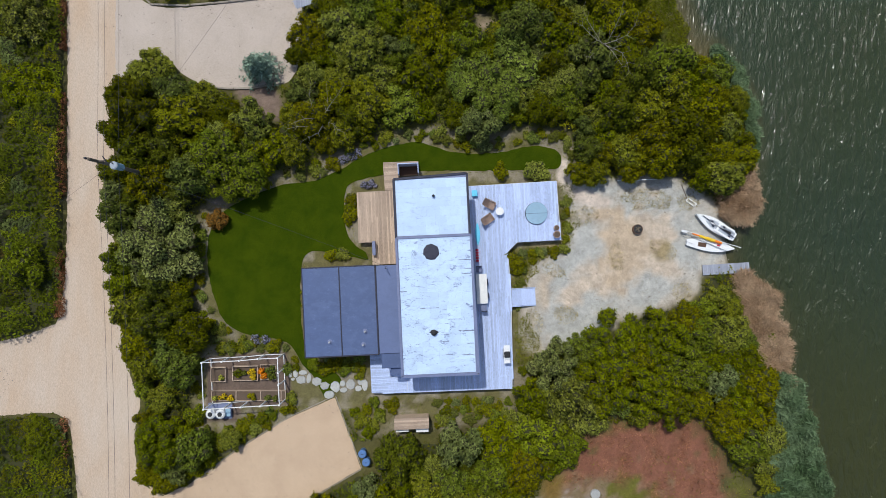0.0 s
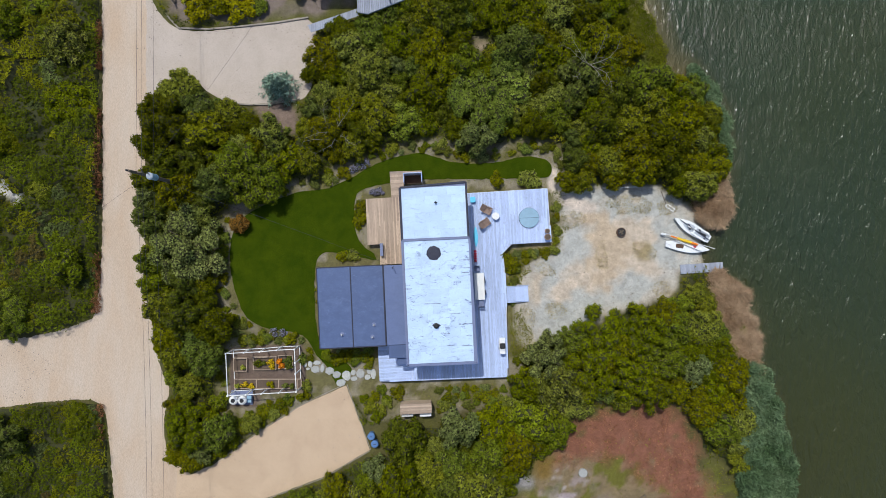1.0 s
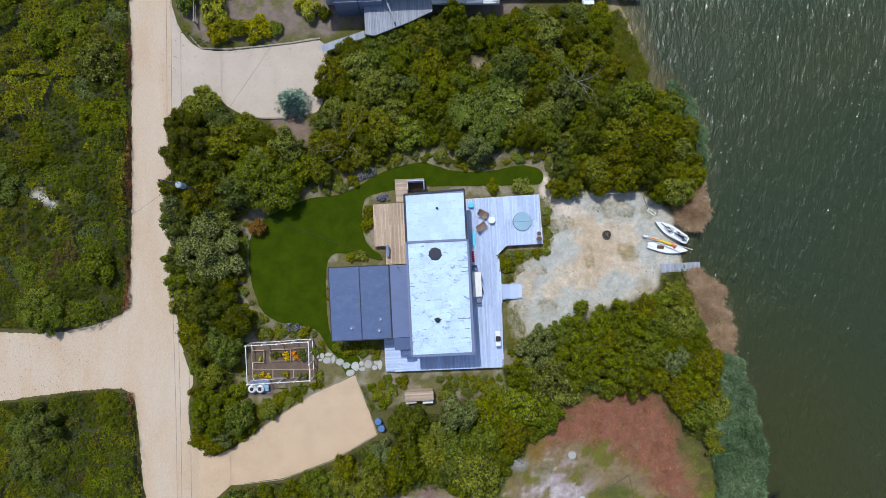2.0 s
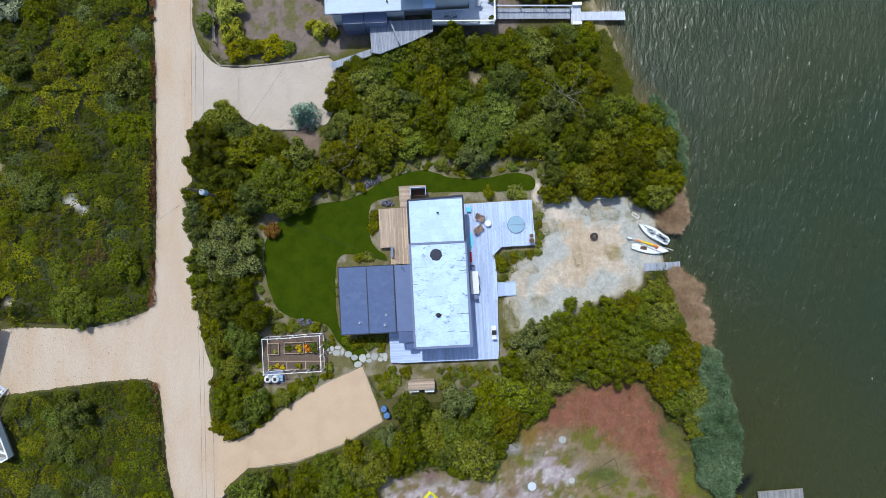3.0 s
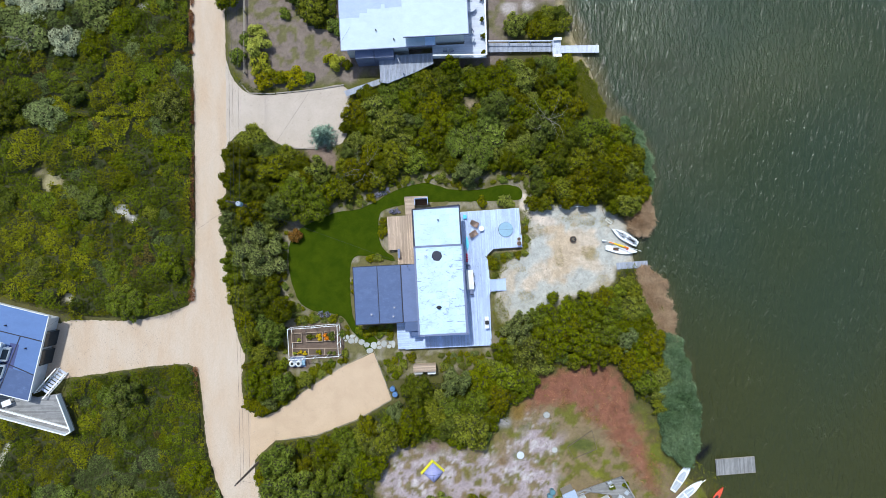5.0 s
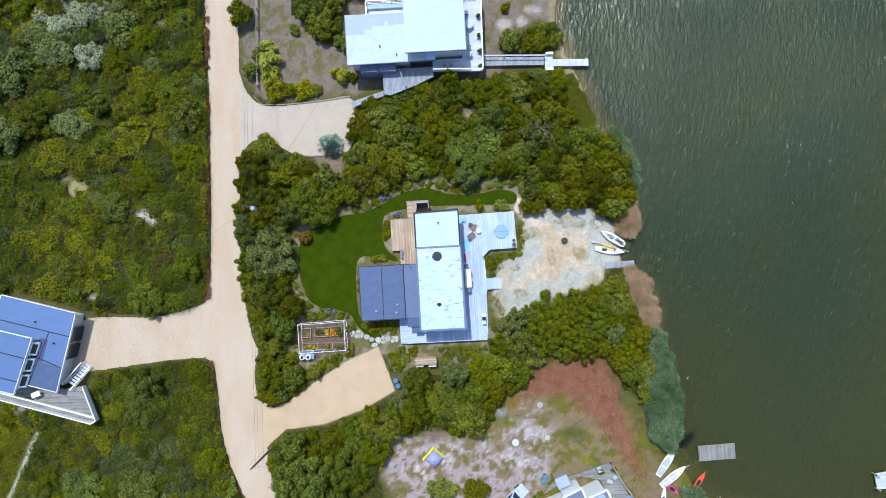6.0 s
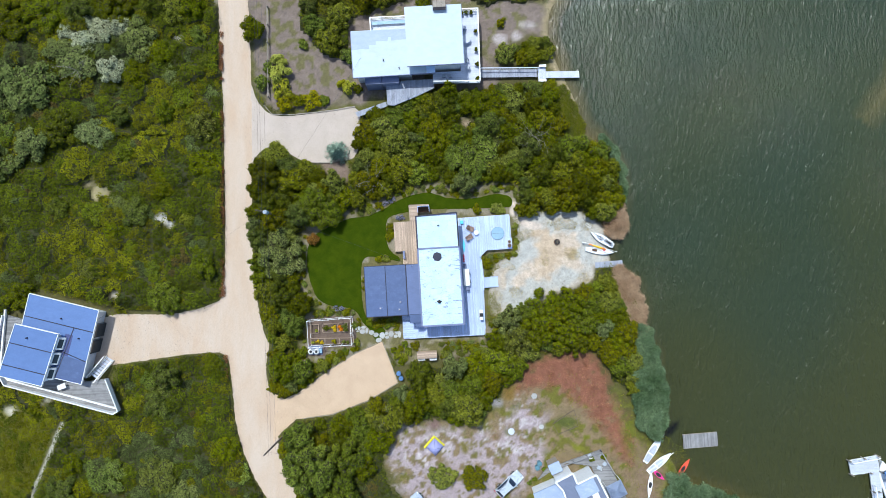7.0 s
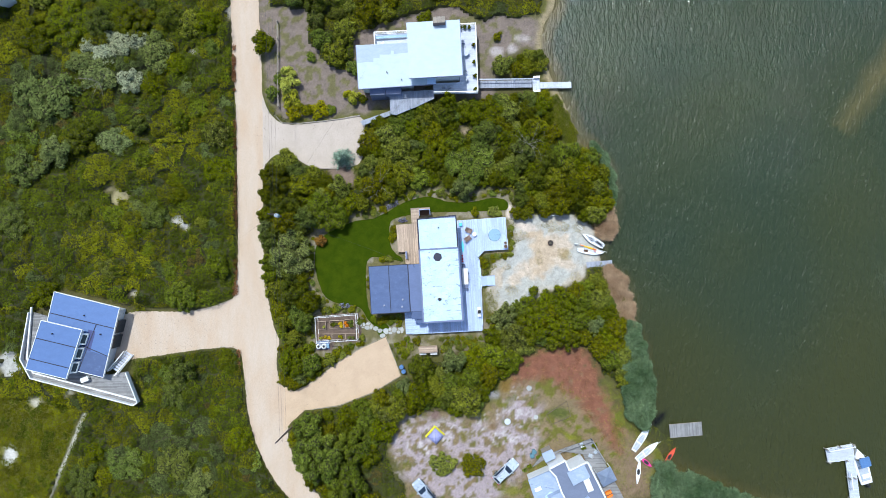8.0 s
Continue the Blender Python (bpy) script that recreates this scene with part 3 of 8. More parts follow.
def ground_colours(P):
    rough, mid, broad = wobble(P, 1.1, 0.3), wobble(P, 0.4, 5.0), wobble(P, 0.12, 9.0)
    C = np.tile(np.array([0.085, 0.075, 0.030]), (len(P), 1))
    C = lay(C, 0.5 + 0.9 * broad + 0.4 * mid, (0.095, 0.095, 0.020))

    def within(poly, soft=0.5, fray=0.5):
        return 0.5 - (signed(P, poly) + fray * rough + 0.5 * fray * mid) / soft

    C = lay(C, within(SWGRASS, 1.5, 1.0), (0.140, 0.132, 0.026))
    C = lay(C, within(NYARD, 1.0, 0.8), (0.190, 0.150, 0.128))
    C = lay(C, within(NYARD, 1.0, 0.8) * np.clip(2 * mid + 2.5 * rough - 0.3, 0, 0.5), (0.135, 0.122, 0.055))
    C = lay(C, within(FIELD, 1.0, 0.6), (0.195, 0.145, 0.080))
    C = lay(C, within(FIELD, 1.0, 0.6) * np.clip(4.5 * wobble(P, 0.42, 2.0) + 3.2 * rough - 0.6, 0, 1), (0.125, 0.118, 0.022))
    C = lay(C, within(LOT, 1.2, 1.3) * np.clip(0.5 + 2.2 * mid + 1.8 * rough, 0, 1), (0.335, 0.275, 0.285))
    fine = wobble(P, 2.1, 31.0)
    C = lay(C, within(PALE, 1.4, 1.6) * np.clip(1.8 * wobble(P, 0.6, 33.0) + 2.2 * fine + 0.9 * rough - 0.35, 0, 0.8), (0.46, 0.41, 0.41))
    C = lay(C, within(LOT, 1.2, 1.0) * np.clip(3.5 * wobble(P, 0.8, 37.0) + 2.5 * fine - 1.1, 0, 0.75), (0.17, 0.14, 0.07))
    C = lay(C, within(RED, 1.4, 1.6) * np.clip(0.9 + 1.2 * rough + 0.6 * mid, 0.15, 1), (0.215, 0.092, 0.058))
    C = lay(C, within(BEDS, 0.5, 0.4), (0.235, 0.205, 0.145))
    C = lay(C, within(BEDS, 0.5, 0.4) * np.clip(0.3 + 1.8 * wobble(P, 0.5, 7.0) + 0.8 * rough, 0, 0.9), (0.135, 0.12, 0.05))
    for strip in BORDERS:
        C = lay(C, within(strip, 0.6, 0.4) * np.clip(0.75 + 0.9 * rough, 0, 1), (0.135, 0.122, 0.035))
    C = lay(C, within(MARSH, 0.8, 0.5), (0.19, 0.175, 0.05))
    C = lay(C, within(BEACH, 0.7, 0.5), (0.50, 0.415, 0.325))
    for x, y, rx, ry in TUFTS:
        C = lay(C, 0.75 * (1.15 + 0.5 * rough - np.hypot((P[:, 0] - x) / rx, (P[:, 1] - y) / ry)) / 0.4, (0.36, 0.285, 0.165))
    C = lay(C, within(BEACH, 0.7, 0.5) * np.clip(0.15 + (3.0 + signed(P, BEACH)) * 0.22 + 0.5 * wobble(P, 0.3, 12.0) + 0.3 * rough, 0, 0.75), (0.41, 0.405, 0.375))
    C = lay(C, within(BEACH, 0.7, 0.5) * np.clip(0.8 * wobble(P, 0.22, 22.0) + 0.4 * rough, 0, 0.28), (0.47, 0.37, 0.265))
    C = lay(C, within(FOOTPATH, 0.35, 0.25), (0.56, 0.475, 0.40))
    C = lay(C, within(GARDEN, 0.1, 0.03), (0.135, 0.098, 0.078))
    C = lay(C, within(HOLLOW, 0.4, 0.4), (0.20, 0.145, 0.115))
    for (x, y), r, colour in PATCHES:
        C = lay(C, (r * (0.85 + 0.8 * mid) + 0.8 * rough - np.hypot(P[:, 0] - x, 1.25 * (P[:, 1] - y))) / 1.0, colour)
    C = lay(C, within(MARGIN, 1.2, 0.9) * np.clip(0.5 + 1.5 * mid + 1.2 * rough, 0, 1), (0.118, 0.126, 0.018))
    C = lay(C, within(LANDING, 1.6, 1.2) * np.clip(0.8 + rough, 0.2, 1), (0.200, 0.140, 0.088))
    t = np.clip((P[:, 1] + 36) / 13, 0, 1)
    trail = np.abs(P[:, 0] - (-60.4 + 5.6 * t)) + 0.25 * rough
    C = lay(C, (0.42 - trail) * 3.0 * ((P[:, 1] > -40) & (P[:, 1] < -23)), (0.45, 0.42, 0.34))
    d = signed(P, LAND)
    C = lay(C, (d + 1.6 + 0.5 * rough) / 0.8 * (P[:, 1] > 20), (0.29, 0.235, 0.14))
    C = lay(C, (d + 0.5 + 0.3 * rough) / 0.5, (0.135, 0.115, 0.055))
    return lay(C, (d - 1.2) / 2.0, (0.05, 0.045, 0.02))


def water_colours(P):
    d = signed(P, LAND)
    mid, broad = wobble(P, 0.25, 40.0), wobble(P, 0.07, 44.0)
    C = np.tile(np.array([0.027, 0.040, 0.021]), (len(P), 1))
    C = lay(C, 0.4 + broad, (0.032, 0.042, 0.017))
    C = lay(C, (6 - P[:, 1]) / 42 + 0.25 * broad, (0.042, 0.044, 0.013))
    C = lay(C, (1.9 + 0.9 * mid - d) / 2.2 * (0.5 + 0.5 * (P[:, 1] > 10)), (0.100, 0.082, 0.034))
    bar_d = np.abs((P[:, 0] - 64.5) * 0.78 - (P[:, 1] - 22.5) * 0.62) + 0.9 * mid
    along = (P[:, 0] - 64.5) * 0.62 + (P[:, 1] - 22.5) * 0.78
    C = lay(C, (2.6 - bar_d + 0.06 * along) / 3.0 * (along > -4.6 + mid) * 0.8, (0.105, 0.088, 0.032))
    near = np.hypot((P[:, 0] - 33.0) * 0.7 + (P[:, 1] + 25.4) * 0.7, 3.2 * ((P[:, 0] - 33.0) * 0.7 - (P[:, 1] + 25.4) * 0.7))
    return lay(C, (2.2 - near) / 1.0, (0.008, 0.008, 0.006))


def spread(lo, hi, step, far):
    inner = np.arange(lo, hi + step / 2, step)
    out = np.array([8, 20, 45, 100, 250, 700, far])
    return np.concatenate([lo - out[::-1], inner, hi + out])


sheet("ground", spread(-74, 36, 0.32, 2400), spread(-44, 46, 0.32, 2400), ground_height, ground_colours, M["ground"], "sandy ground with litter, rough grass and bare patches", "ground")


def water_material():
    m, nt, b = shader("pond_water", 0.10, 0.0, 0.5)
    at = nt.nodes.new("ShaderNodeVertexColor")
    at.layer_name = "cover"
    nt.links.new(at.outputs[0], b.inputs["Base Color"])
    b.inputs["IOR"].default_value = 1.33
    tc = nt.nodes.new("ShaderNodeTexCoord")
    mp = nt.nodes.new("ShaderNodeMapping")
    mp.inputs["Rotation"].default_value = (0, 0, radians(-24))
    mp.inputs["Scale"].default_value = (1.0, 0.36, 1.0)
    nt.links.new(tc.outputs["Object"], mp.inputs["Vector"])
    ripple = node(nt, "ShaderNodeTexNoise", Scale=2.0, Detail=3.0, Roughness=0.55, Distortion=0.5)
    nt.links.new(mp.outputs[0], ripple.inputs["Vector"])
    gust = noise_tex(nt, 0.05, 2.0)
    n = node(nt, "ShaderNodeBump", Distance=0.46)
    nt.links.new(ripple.outputs["Fac"], n.inputs["Height"])
    nt.links.new(span(nt, gust, 0.3, 0.7, 0.55, 1.0), n.inputs["Strength"])
    nt.links.new(n.outputs[0], b.inputs["Normal"])
    return m


M["water"] = water_material()
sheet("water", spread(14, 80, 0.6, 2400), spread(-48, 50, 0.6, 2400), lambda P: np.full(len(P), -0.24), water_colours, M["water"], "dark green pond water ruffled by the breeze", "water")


def slab(name, outline, z, mat, label, category):
    """A thin sheet of surfacing with a frayed rim that dips into the soil."""
    bm = bmesh.new()
    hi = [bm.verts.new((x, y, z)) for x, y in outline]
    for tri in geometry.tessellate_polygon([[Vector((x, y, 0)) for x, y in outline]]):
        bm.faces.new([hi[i] for i in tri])
    lo = [bm.verts.new((x, y, z - 0.12)) for x, y in outline]
    for i in range(len(hi)):
        j = (i + 1) % len(hi)
        bm.faces.new((lo[i], lo[j], hi[j], hi[i]))
    for f in bm.faces:
        f.normal_update()
        if abs(f.normal.z) > 0.5 and f.normal.z < 0:
            f.normal_flip()
    return solid(name, bm, mat, label, category, kind="structure")


slab("road", ragged(ROAD, 0.16, 2.6, 0.25), 0.030, M["road"], "pale sandy dirt road with wheel tracks", "road")
slab("driveway_north", ragged(NDRIVE, 0.12), 0.024, M["gravel_n"], "pale gravel driveway with scattered pebbles", "driveway")
slab("driveway_south", ragged(SDRIVE, 0.06), 0.036, M["gravel_s"], "tan gravel driveway with a clean timber edge", "driveway")
slab("lawn", ragged(LAWN, 0.10, 2.0), 0.045, M["lawn"], "dark green mown lawn with a curved edge", "lawn")

# ---- the main house ----
def boards(parent, outline, z, mat, along="y", width=0.14, gap=0.007, thick=0.035, seed=1, length=4.2):
    """Planks over an outline, cut at its edges and butted at staggered joints; each plank is a piece."""
    rnd = random.Random(seed)
    pts = outline if along == "y" else [(y, x) for x, y in outline]
    x = min(p[0] for p in pts)
    while x + width * 0.5 < max(p[0] for p in pts):
        mid = x + width / 2
        ys = sorted(a[1] + (mid - a[0]) * (b[1] - a[1]) / (b[0] - a[0]) for a, b in zip(pts, pts[1:] + pts[:1]) if (a[0] > mid) != (b[0] > mid))
        for y0, y1 in zip(ys[::2], ys[1::2]):
            y = y0
            first = rnd.uniform(0.3, 1.0) * length
            while y < y1 - 0.05:
                e = min(y + first, y1)
                if y1 - e < 0.6:
                    e = y1
                first = length
                q = (x, x + width - gap, y, e - 0.006, z - thick, z + rnd.uniform(-0.003, 0.003))
                part("plank", cubes(bmesh.new(), [q if along == "y" else (q[2], q[3], q[0], q[1], q[4], q[5])]), mat, parent)
                y = e
        x += width


def deck(name, outline, z, mat, label, along="y", seed=1, m=None, rim=None):
    d = thing(name, label, "deck", m if m is not None else HM, kind="structure")
    boards(d, outline, z, mat, along, seed=seed)
    for a, b in zip(outline, outline[1:] + outline[:1]):
        part("rim_board", bar(bmesh.new(), (*a, z - 0.13), (*b, z - 0.13), 0.045, 0.18), rim or mat, d)
    x0, x1, y0, y1 = min(p[0] for p in outline), max(p[0] for p in outline), min(p[1] for p in outline), max(p[1] for p in outline)
    n = max(2, int((y1 - y0) / 2.0))
    inside = [((x0 + (x1 - x0) * (i + 0.5) / 5, y0 + (y1 - y0) * (j + 0.5) / n)) for i in range(5) for j in range(n)]
    keep = signed(np.array(inside), outline) < -0.3
    post = finish("post", box(bmesh.new(), -0.07, 0.07, -0.07, 0.07, -0.2, z - 0.04), M["timber"])
    for (x, y), k in zip(inside, keep):
        if k:
            part("post", post, None, d, m=Matrix.Translation((x, y, 0)))
    return d


def roof_cover(parent, x0, x1, y0, y1, z, nx, ny, mat, seed, skew=0.0):
    """Rows of lapped roofing sheets, each a piece."""
    rnd = random.Random(seed)
    for j in range(ny):
        cuts = [0.0] + [min(0.97, max(0.03, (i + rnd.uniform(-0.22, 0.22) + (0.5 if j % 2 else 0.0)) / nx)) for i in range(1, nx)] + [1.0]
        ya, yb = y0 + (y1 - y0) * j / ny, y0 + (y1 - y0) * (j + 1) / ny
        for a, b in zip(cuts, cuts[1:]):
            if b - a < 0.02:
                continue
            bm = cubes(bmesh.new(), [(x0 + (x1 - x0) * a + 0.002, x0 + (x1 - x0) * b - 0.002, ya + 0.002, yb - 0.002, z, z + 0.012 + 0.003 * rnd.random())])
            part("roof_sheet", bm, mat, parent)


house = thing("main_house", "flat-roofed beach house with worn white roofing and grey trim", "house", HM)
NROOF = [(-3.2, 1.36), (2.48, 1.36), (2.44, 6.1), (-3.2, 5.86)]
SROOF = [(-3.18, -9.26), (2.68, -9.30), (2.52, 1.36), (-3.2, 1.36)]
ZN, ZS = 4.72, 4.77
part("wall", prism(bmesh.new(), [(-2.95, -8.95), (2.3, -8.95), (2.2, 5.75), (-2.95, 5.55)], 0.0, 4.41), M["siding"], house, "weathered cedar siding")
for nm, out, z in (("roof", NROOF, ZN), ("roof", SROOF, ZS)):
    r = part(nm, prism(bmesh.new(), out, z - 0.3, z), M["trim_blue"], house)
    bm = bmesh.new()
    for a, b in zip(out, out[1:] + out[:1]):
        bar(bm, (*a, z - 0.05), (*b, z - 0.05), 0.17, 0.30)
    part("edge_trim", bm, M["trim_dark"] if out is NROOF else M["trim_blue"], r, "dark metal roof edge")
roof_cover(house, -3.08, 2.36, 1.48, 5.80, ZN + 0.004, 5, 6, M["white_roof_clean"], 3)
roof_cover(house, -3.06, 2.46, -9.14, 1.26, ZS + 0.004, 5, 10, M["white_roof"], 4)
rag = random.Random(31)
ring = [(-0.55 + q * math.cos(a * math.pi / 14), 0.17 + q * math.sin(a * math.pi / 14)) for a, q in ((a, 0.62 + rag.uniform(-0.035, 0.035)) for a in range(28))]
sk = part("skylight", prism(bmesh.new(), ring, ZS + 0.004, ZS + 0.03), M["trim_dark"], house, "round black roof patch")
bm = drum(bmesh.new(), -0.55, 0.17, ZS + 0.03, ZS + 0.045, 0.56, 0.5, 28)
part("cap", bm, M["trim_dark"], sk)
for x, y, s in ((-0.19, 4.46, 0.08), (-0.62, -5.98, 0.20)):
    v = part("roof_vent", drum(bmesh.new(), x, y, ZS, ZS + 0.25, s * 0.8, s * 0.7, 12), M["trim_dark"], house)
    part("cap", drum(bmesh.new(), x, y, ZS + 0.25, ZS + 0.33, s * 1.2, s * 0.5, 12), M["black"], v)
    part("flashing", prism(bmesh.new(), [(x - 1.8 * s, y), (x - 0.5 * s, y - 0.8 * s), (x + 0.2 * s, y - 1.2 * s), (x + 0.9 * s, y - 0.7 * s), (x + 2.0 * s, y), (x + 0.7 * s, y + 0.8 * s), (x, y + 1.1 * s), (x - 0.8 * s, y + 0.9 * s)], ZS + 0.01, ZS + 0.035), M["trim_dark"], v)
for i, (x0, x1, y, w) in enumerate(((1.27, 2.47, -5.96, 0.08), (0.25, 0.77, -7.72, 0.05), (1.47, 2.32, -7.79, 0.06), (1.87, 2.39, -6.93, 0.05), (-1.61, -0.17, -4.11, 0.05), (1.99, 2.45, -1.2, 0.06), (1.76, 2.4, -1.58, 0.06), (1.52, 2.6, -0.52, 0.06), (-2.02, -1.7, -6.83, 0.05), (-0.14, 0.51, -6.71, 0.05), (0.52, 1.53, -5.04, 0.03), (-3.08, -2.56, -2.78, 0.05))):
    rip = random.Random(40 + i)
    n = 9
    upper = [(x0 + (x1 - x0) * k / n, y + w * rip.uniform(0.1, 0.9)) for k in range(n + 1)]
    lower = [(x0 + (x1 - x0) * k / n, y - w * rip.uniform(0.1, 0.9)) for k in range(n, -1, -1)]
    part("roof_tear", prism(bmesh.new(), upper + lower, ZS + 0.006, ZS + 0.026), M["trim_blue"], house, "dark blue tear in the roofing")
for y0, y1 in ((3.0, 5.2), (-1.2, 0.9), (-4.4, -2.2), (-7.6, -5.6)):
    w = part("window", box(bmesh.new(), 2.24, 2.34, y0, y1, 0.95, 3.0), M["trim_dark"], house)
    part("pane", box(bmesh.new(), 2.33, 2.36, y0 + 0.08, y1 - 0.08, 1.03, 2.92), M["glass_dark"], w)

wing = thing("garage_wing", "low wing with slate-grey flat roofing and standing seams", "house wing", HM)
part("wall", prism(bmesh.new(), [(-10.45, -7.35), (-3.0, -7.35), (-3.0, -0.95), (-10.45, -0.95)], 0.0, 2.9), M["siding"], wing)
ZG = 3.2
for x0, x1, mat in ((-10.83, -7.96, "grey_roof"), (-7.92, -5.11, "grey_roof"), (-5.07, -3.12, "grey_roof_pale")):
    dz = -0.06 if x1 > -4 else 0.0
    part("roof_panel", box(bmesh.new(), x0, x1, -7.68, -0.71, ZG - 0.3, ZG + dz, 0.012), M[mat], wing)
for x in (-7.94, -5.09):
    part("seam", box(bmesh.new(), x - 0.04, x + 0.04, -7.7, -0.69, ZG - 0.1, ZG + 0.06), M["trim_dark"], wing)
bm = bmesh.new()
out = [(-10.87, -7.72), (-5.05, -7.72), (-5.05, -0.66), (-10.87, -0.66)]
for a, b in zip(out, out[1:] + out[:1]):
    bar(bm, (*a, ZG - 0.1), (*b, ZG - 0.1), 0.09, 0.24)
part("edge_trim", bm, M["trim_dark"], wing)
part("stoop_roof", box(bmesh.new(), -4.88, -3.2, -8.86, -7.71, 2.9, 3.15, 0.01), M["grey_roof"], wing)
part("stoop_roof", box(bmesh.new(), -4.2, -3.2, -9.45, -8.88, 2.6, 2.85, 0.01), M["grey_roof"], wing)
part("stoop_wall", box(bmesh.new(), -4.75, -3.0, -8.75, -7.36, 0.3, 2.9), M["siding"], wing)
part("stoop_wall", box(bmesh.new(), -4.1, -3.0, -9.35, -8.76, 0.3, 2.6), M["siding"], wing)
for x, y in ((-6.24, -6.89), (-6.06, -5.84), (-8.88, -6.55)):
    v = part("roof_vent", drum(bmesh.new(), x, y, ZG, ZG + 0.35, 0.07, 0.07, 10), M["steel"], wing)
    part("flashing", drum(bmesh.new(), x, y, ZG, ZG + 0.03, 0.2, 0.16, 12), M["trim_blue"], v)

ZD = 0.75
DECK_E = [(2.62, 5.5), (10.09, 5.62), (10.22, 0.7), (6.57, 0.67), (5.75, -0.09), (5.9, -3.2), (5.85, -4.65), (5.68, -11.45), (-3.05, -11.38), (-3.05, -9.0), (2.45, -9.0)]
deck("east_deck", DECK_E, ZD, M["deck_grey"], "large silvered plank deck with a clipped corner", "y", 2, None, M["white_siding"])
deck("west_deck", [(-6.5, 5.4), (-3.0, 5.45), (-3.0, -0.65), (-5.49, -0.65), (-5.44, 1.22), (-6.57, 1.22)], ZD, M["deck_brown"], "warm brown cedar plank deck with a notch", "y", 3)
deck("shower_deck", [(-4.26, 7.79), (-1.35, 7.76), (-1.35, 6.9), (-3.05, 6.9), (-3.05, 5.5), (-4.2, 5.5)], ZD, M["deck_brown"], "narrow cedar plank landing", "x", 4)
deck("side_deck", [(-6.07, -8.6), (-6.05, -11.3), (-3.1, -11.4), (-3.1, -8.95), (-5.0, -8.95), (-5.0, -7.7), (-6.07, -7.7)], ZD - 0.1, M["deck_grey"], "small silvered plank landing by the wing", "x", 5)

steps = thing("beach_steps", "broad grey plank steps from the deck to the sand", "steps", HM, kind="structure")
for i in range(5):
    x = 5.95 + 0.41 * i
    part("tread", box(bmesh.new(), x, x + 0.40, -4.63, -3.25, ZD - 0.13 * (i + 1) - 0.04, ZD - 0.13 * (i + 1), 0.006), M["deck_grey"], steps)
for y in (-4.68, -3.20):
    part("stringer", bar(bmesh.new(), (5.9, y, ZD - 0.2), (8.02, y, 0.02), 0.05, 0.22), M["deck_grey"], steps)

# ---- plants ----


def crown_mesh(kind, seed, mat, r, h, base, lobes, leaves, leaf, lobe=0.36, flat=0.5):
    V, body = crown_arrays(np.random.default_rng(seed), r, h, base, lobes, leaves, leaf, lobe, flat)
    return leaf_mesh(kind, V, mat, body)


def trunk_mesh(seed, height, r, spread_r):
    rnd = random.Random(seed)
    bm = bmesh.new()
    top = Vector((rnd.uniform(-0.2, 0.2), rnd.uniform(-0.2, 0.2), height * 0.55))
    rod(bm, (0, 0, -0.1), top, r, 8, r * 0.6)
    for i in range(5):
        a = 2 * math.pi * (i + rnd.random() * 0.6) / 5
        end = Vector((math.cos(a) * spread_r * 0.55, math.sin(a) * spread_r * 0.55, height * rnd.uniform(0.7, 0.95)))
        start = top * rnd.uniform(0.5, 0.95)
        rod(bm, start, end, r * 0.42, 6, r * 0.15)
    return finish("trunk", bm, M["bark"])


# unit plants, 1 m in radius and about 1 m high, scaled when they are set out; broad ones carry more and finer leaves
MAKES = {}
for kind, mat, n, lobes, leaves, leaf, lobe, flat in (
    ("oak", "leaf_green", 4, 24, 2300, 0.100, 0.28, 0.45),
    ("olive", "leaf_olive", 5, 28, 2300, 0.095, 0.25, 0.35),
    ("dark", "leaf_dark", 4, 22, 2300, 0.100, 0.28, 0.5),
    ("grey", "leaf_grey", 3, 22, 2200, 0.100, 0.27, 0.5),
    ("silver", "leaf_silver", 2, 22, 2200, 0.100, 0.27, 0.5),
    ("feather", "leaf_feather", 2, 26, 2200, 0.105, 0.24, 0.6),
    ("speckled", "leaf_speckled", 2, 34, 2600, 0.085, 0.22, 0.5),
    ("knobbly", "leaf_knobbly", 3, 42, 3600, 0.070, 0.19, 0.25),
    ("yellowish", "leaf_yellowish", 3, 24, 2300, 0.095, 0.27, 0.3),
    ("rusty", "leaf_rusty", 1, 16, 1400, 0.13, 0.30, 0.4),
    ("yellow", "leaf_yellow", 2, 16, 1100, 0.14, 0.32, 0.5),
    ("ball", "leaf_olive", 1, 46, 2800, 0.085, 0.20, 0.25),
    ("small", "leaf_green", 4, 12, 800, 0.16, 0.36, 0.5),
    ("small_olive", "leaf_olive", 3, 12, 800, 0.16, 0.36, 0.5),
) + (
    ("oak_broad", "leaf_green", 2, 52, 6200, 0.056, 0.19, 0.5),
    ("dark_broad", "leaf_dark", 2, 46, 5600, 0.060, 0.20, 0.55),
    ("speckled_broad", "leaf_speckled", 1, 60, 6200, 0.052, 0.17, 0.5),
):
    MAKES[kind] = [(crown_mesh(kind, 100 + 17 * i + len(kind), M[mat], 1.0, 0.9, 0.12, lobes, leaves, leaf, lobe, flat), trunk_mesh(i, 0.9, 0.05, 0.8)) for i in range(n)]


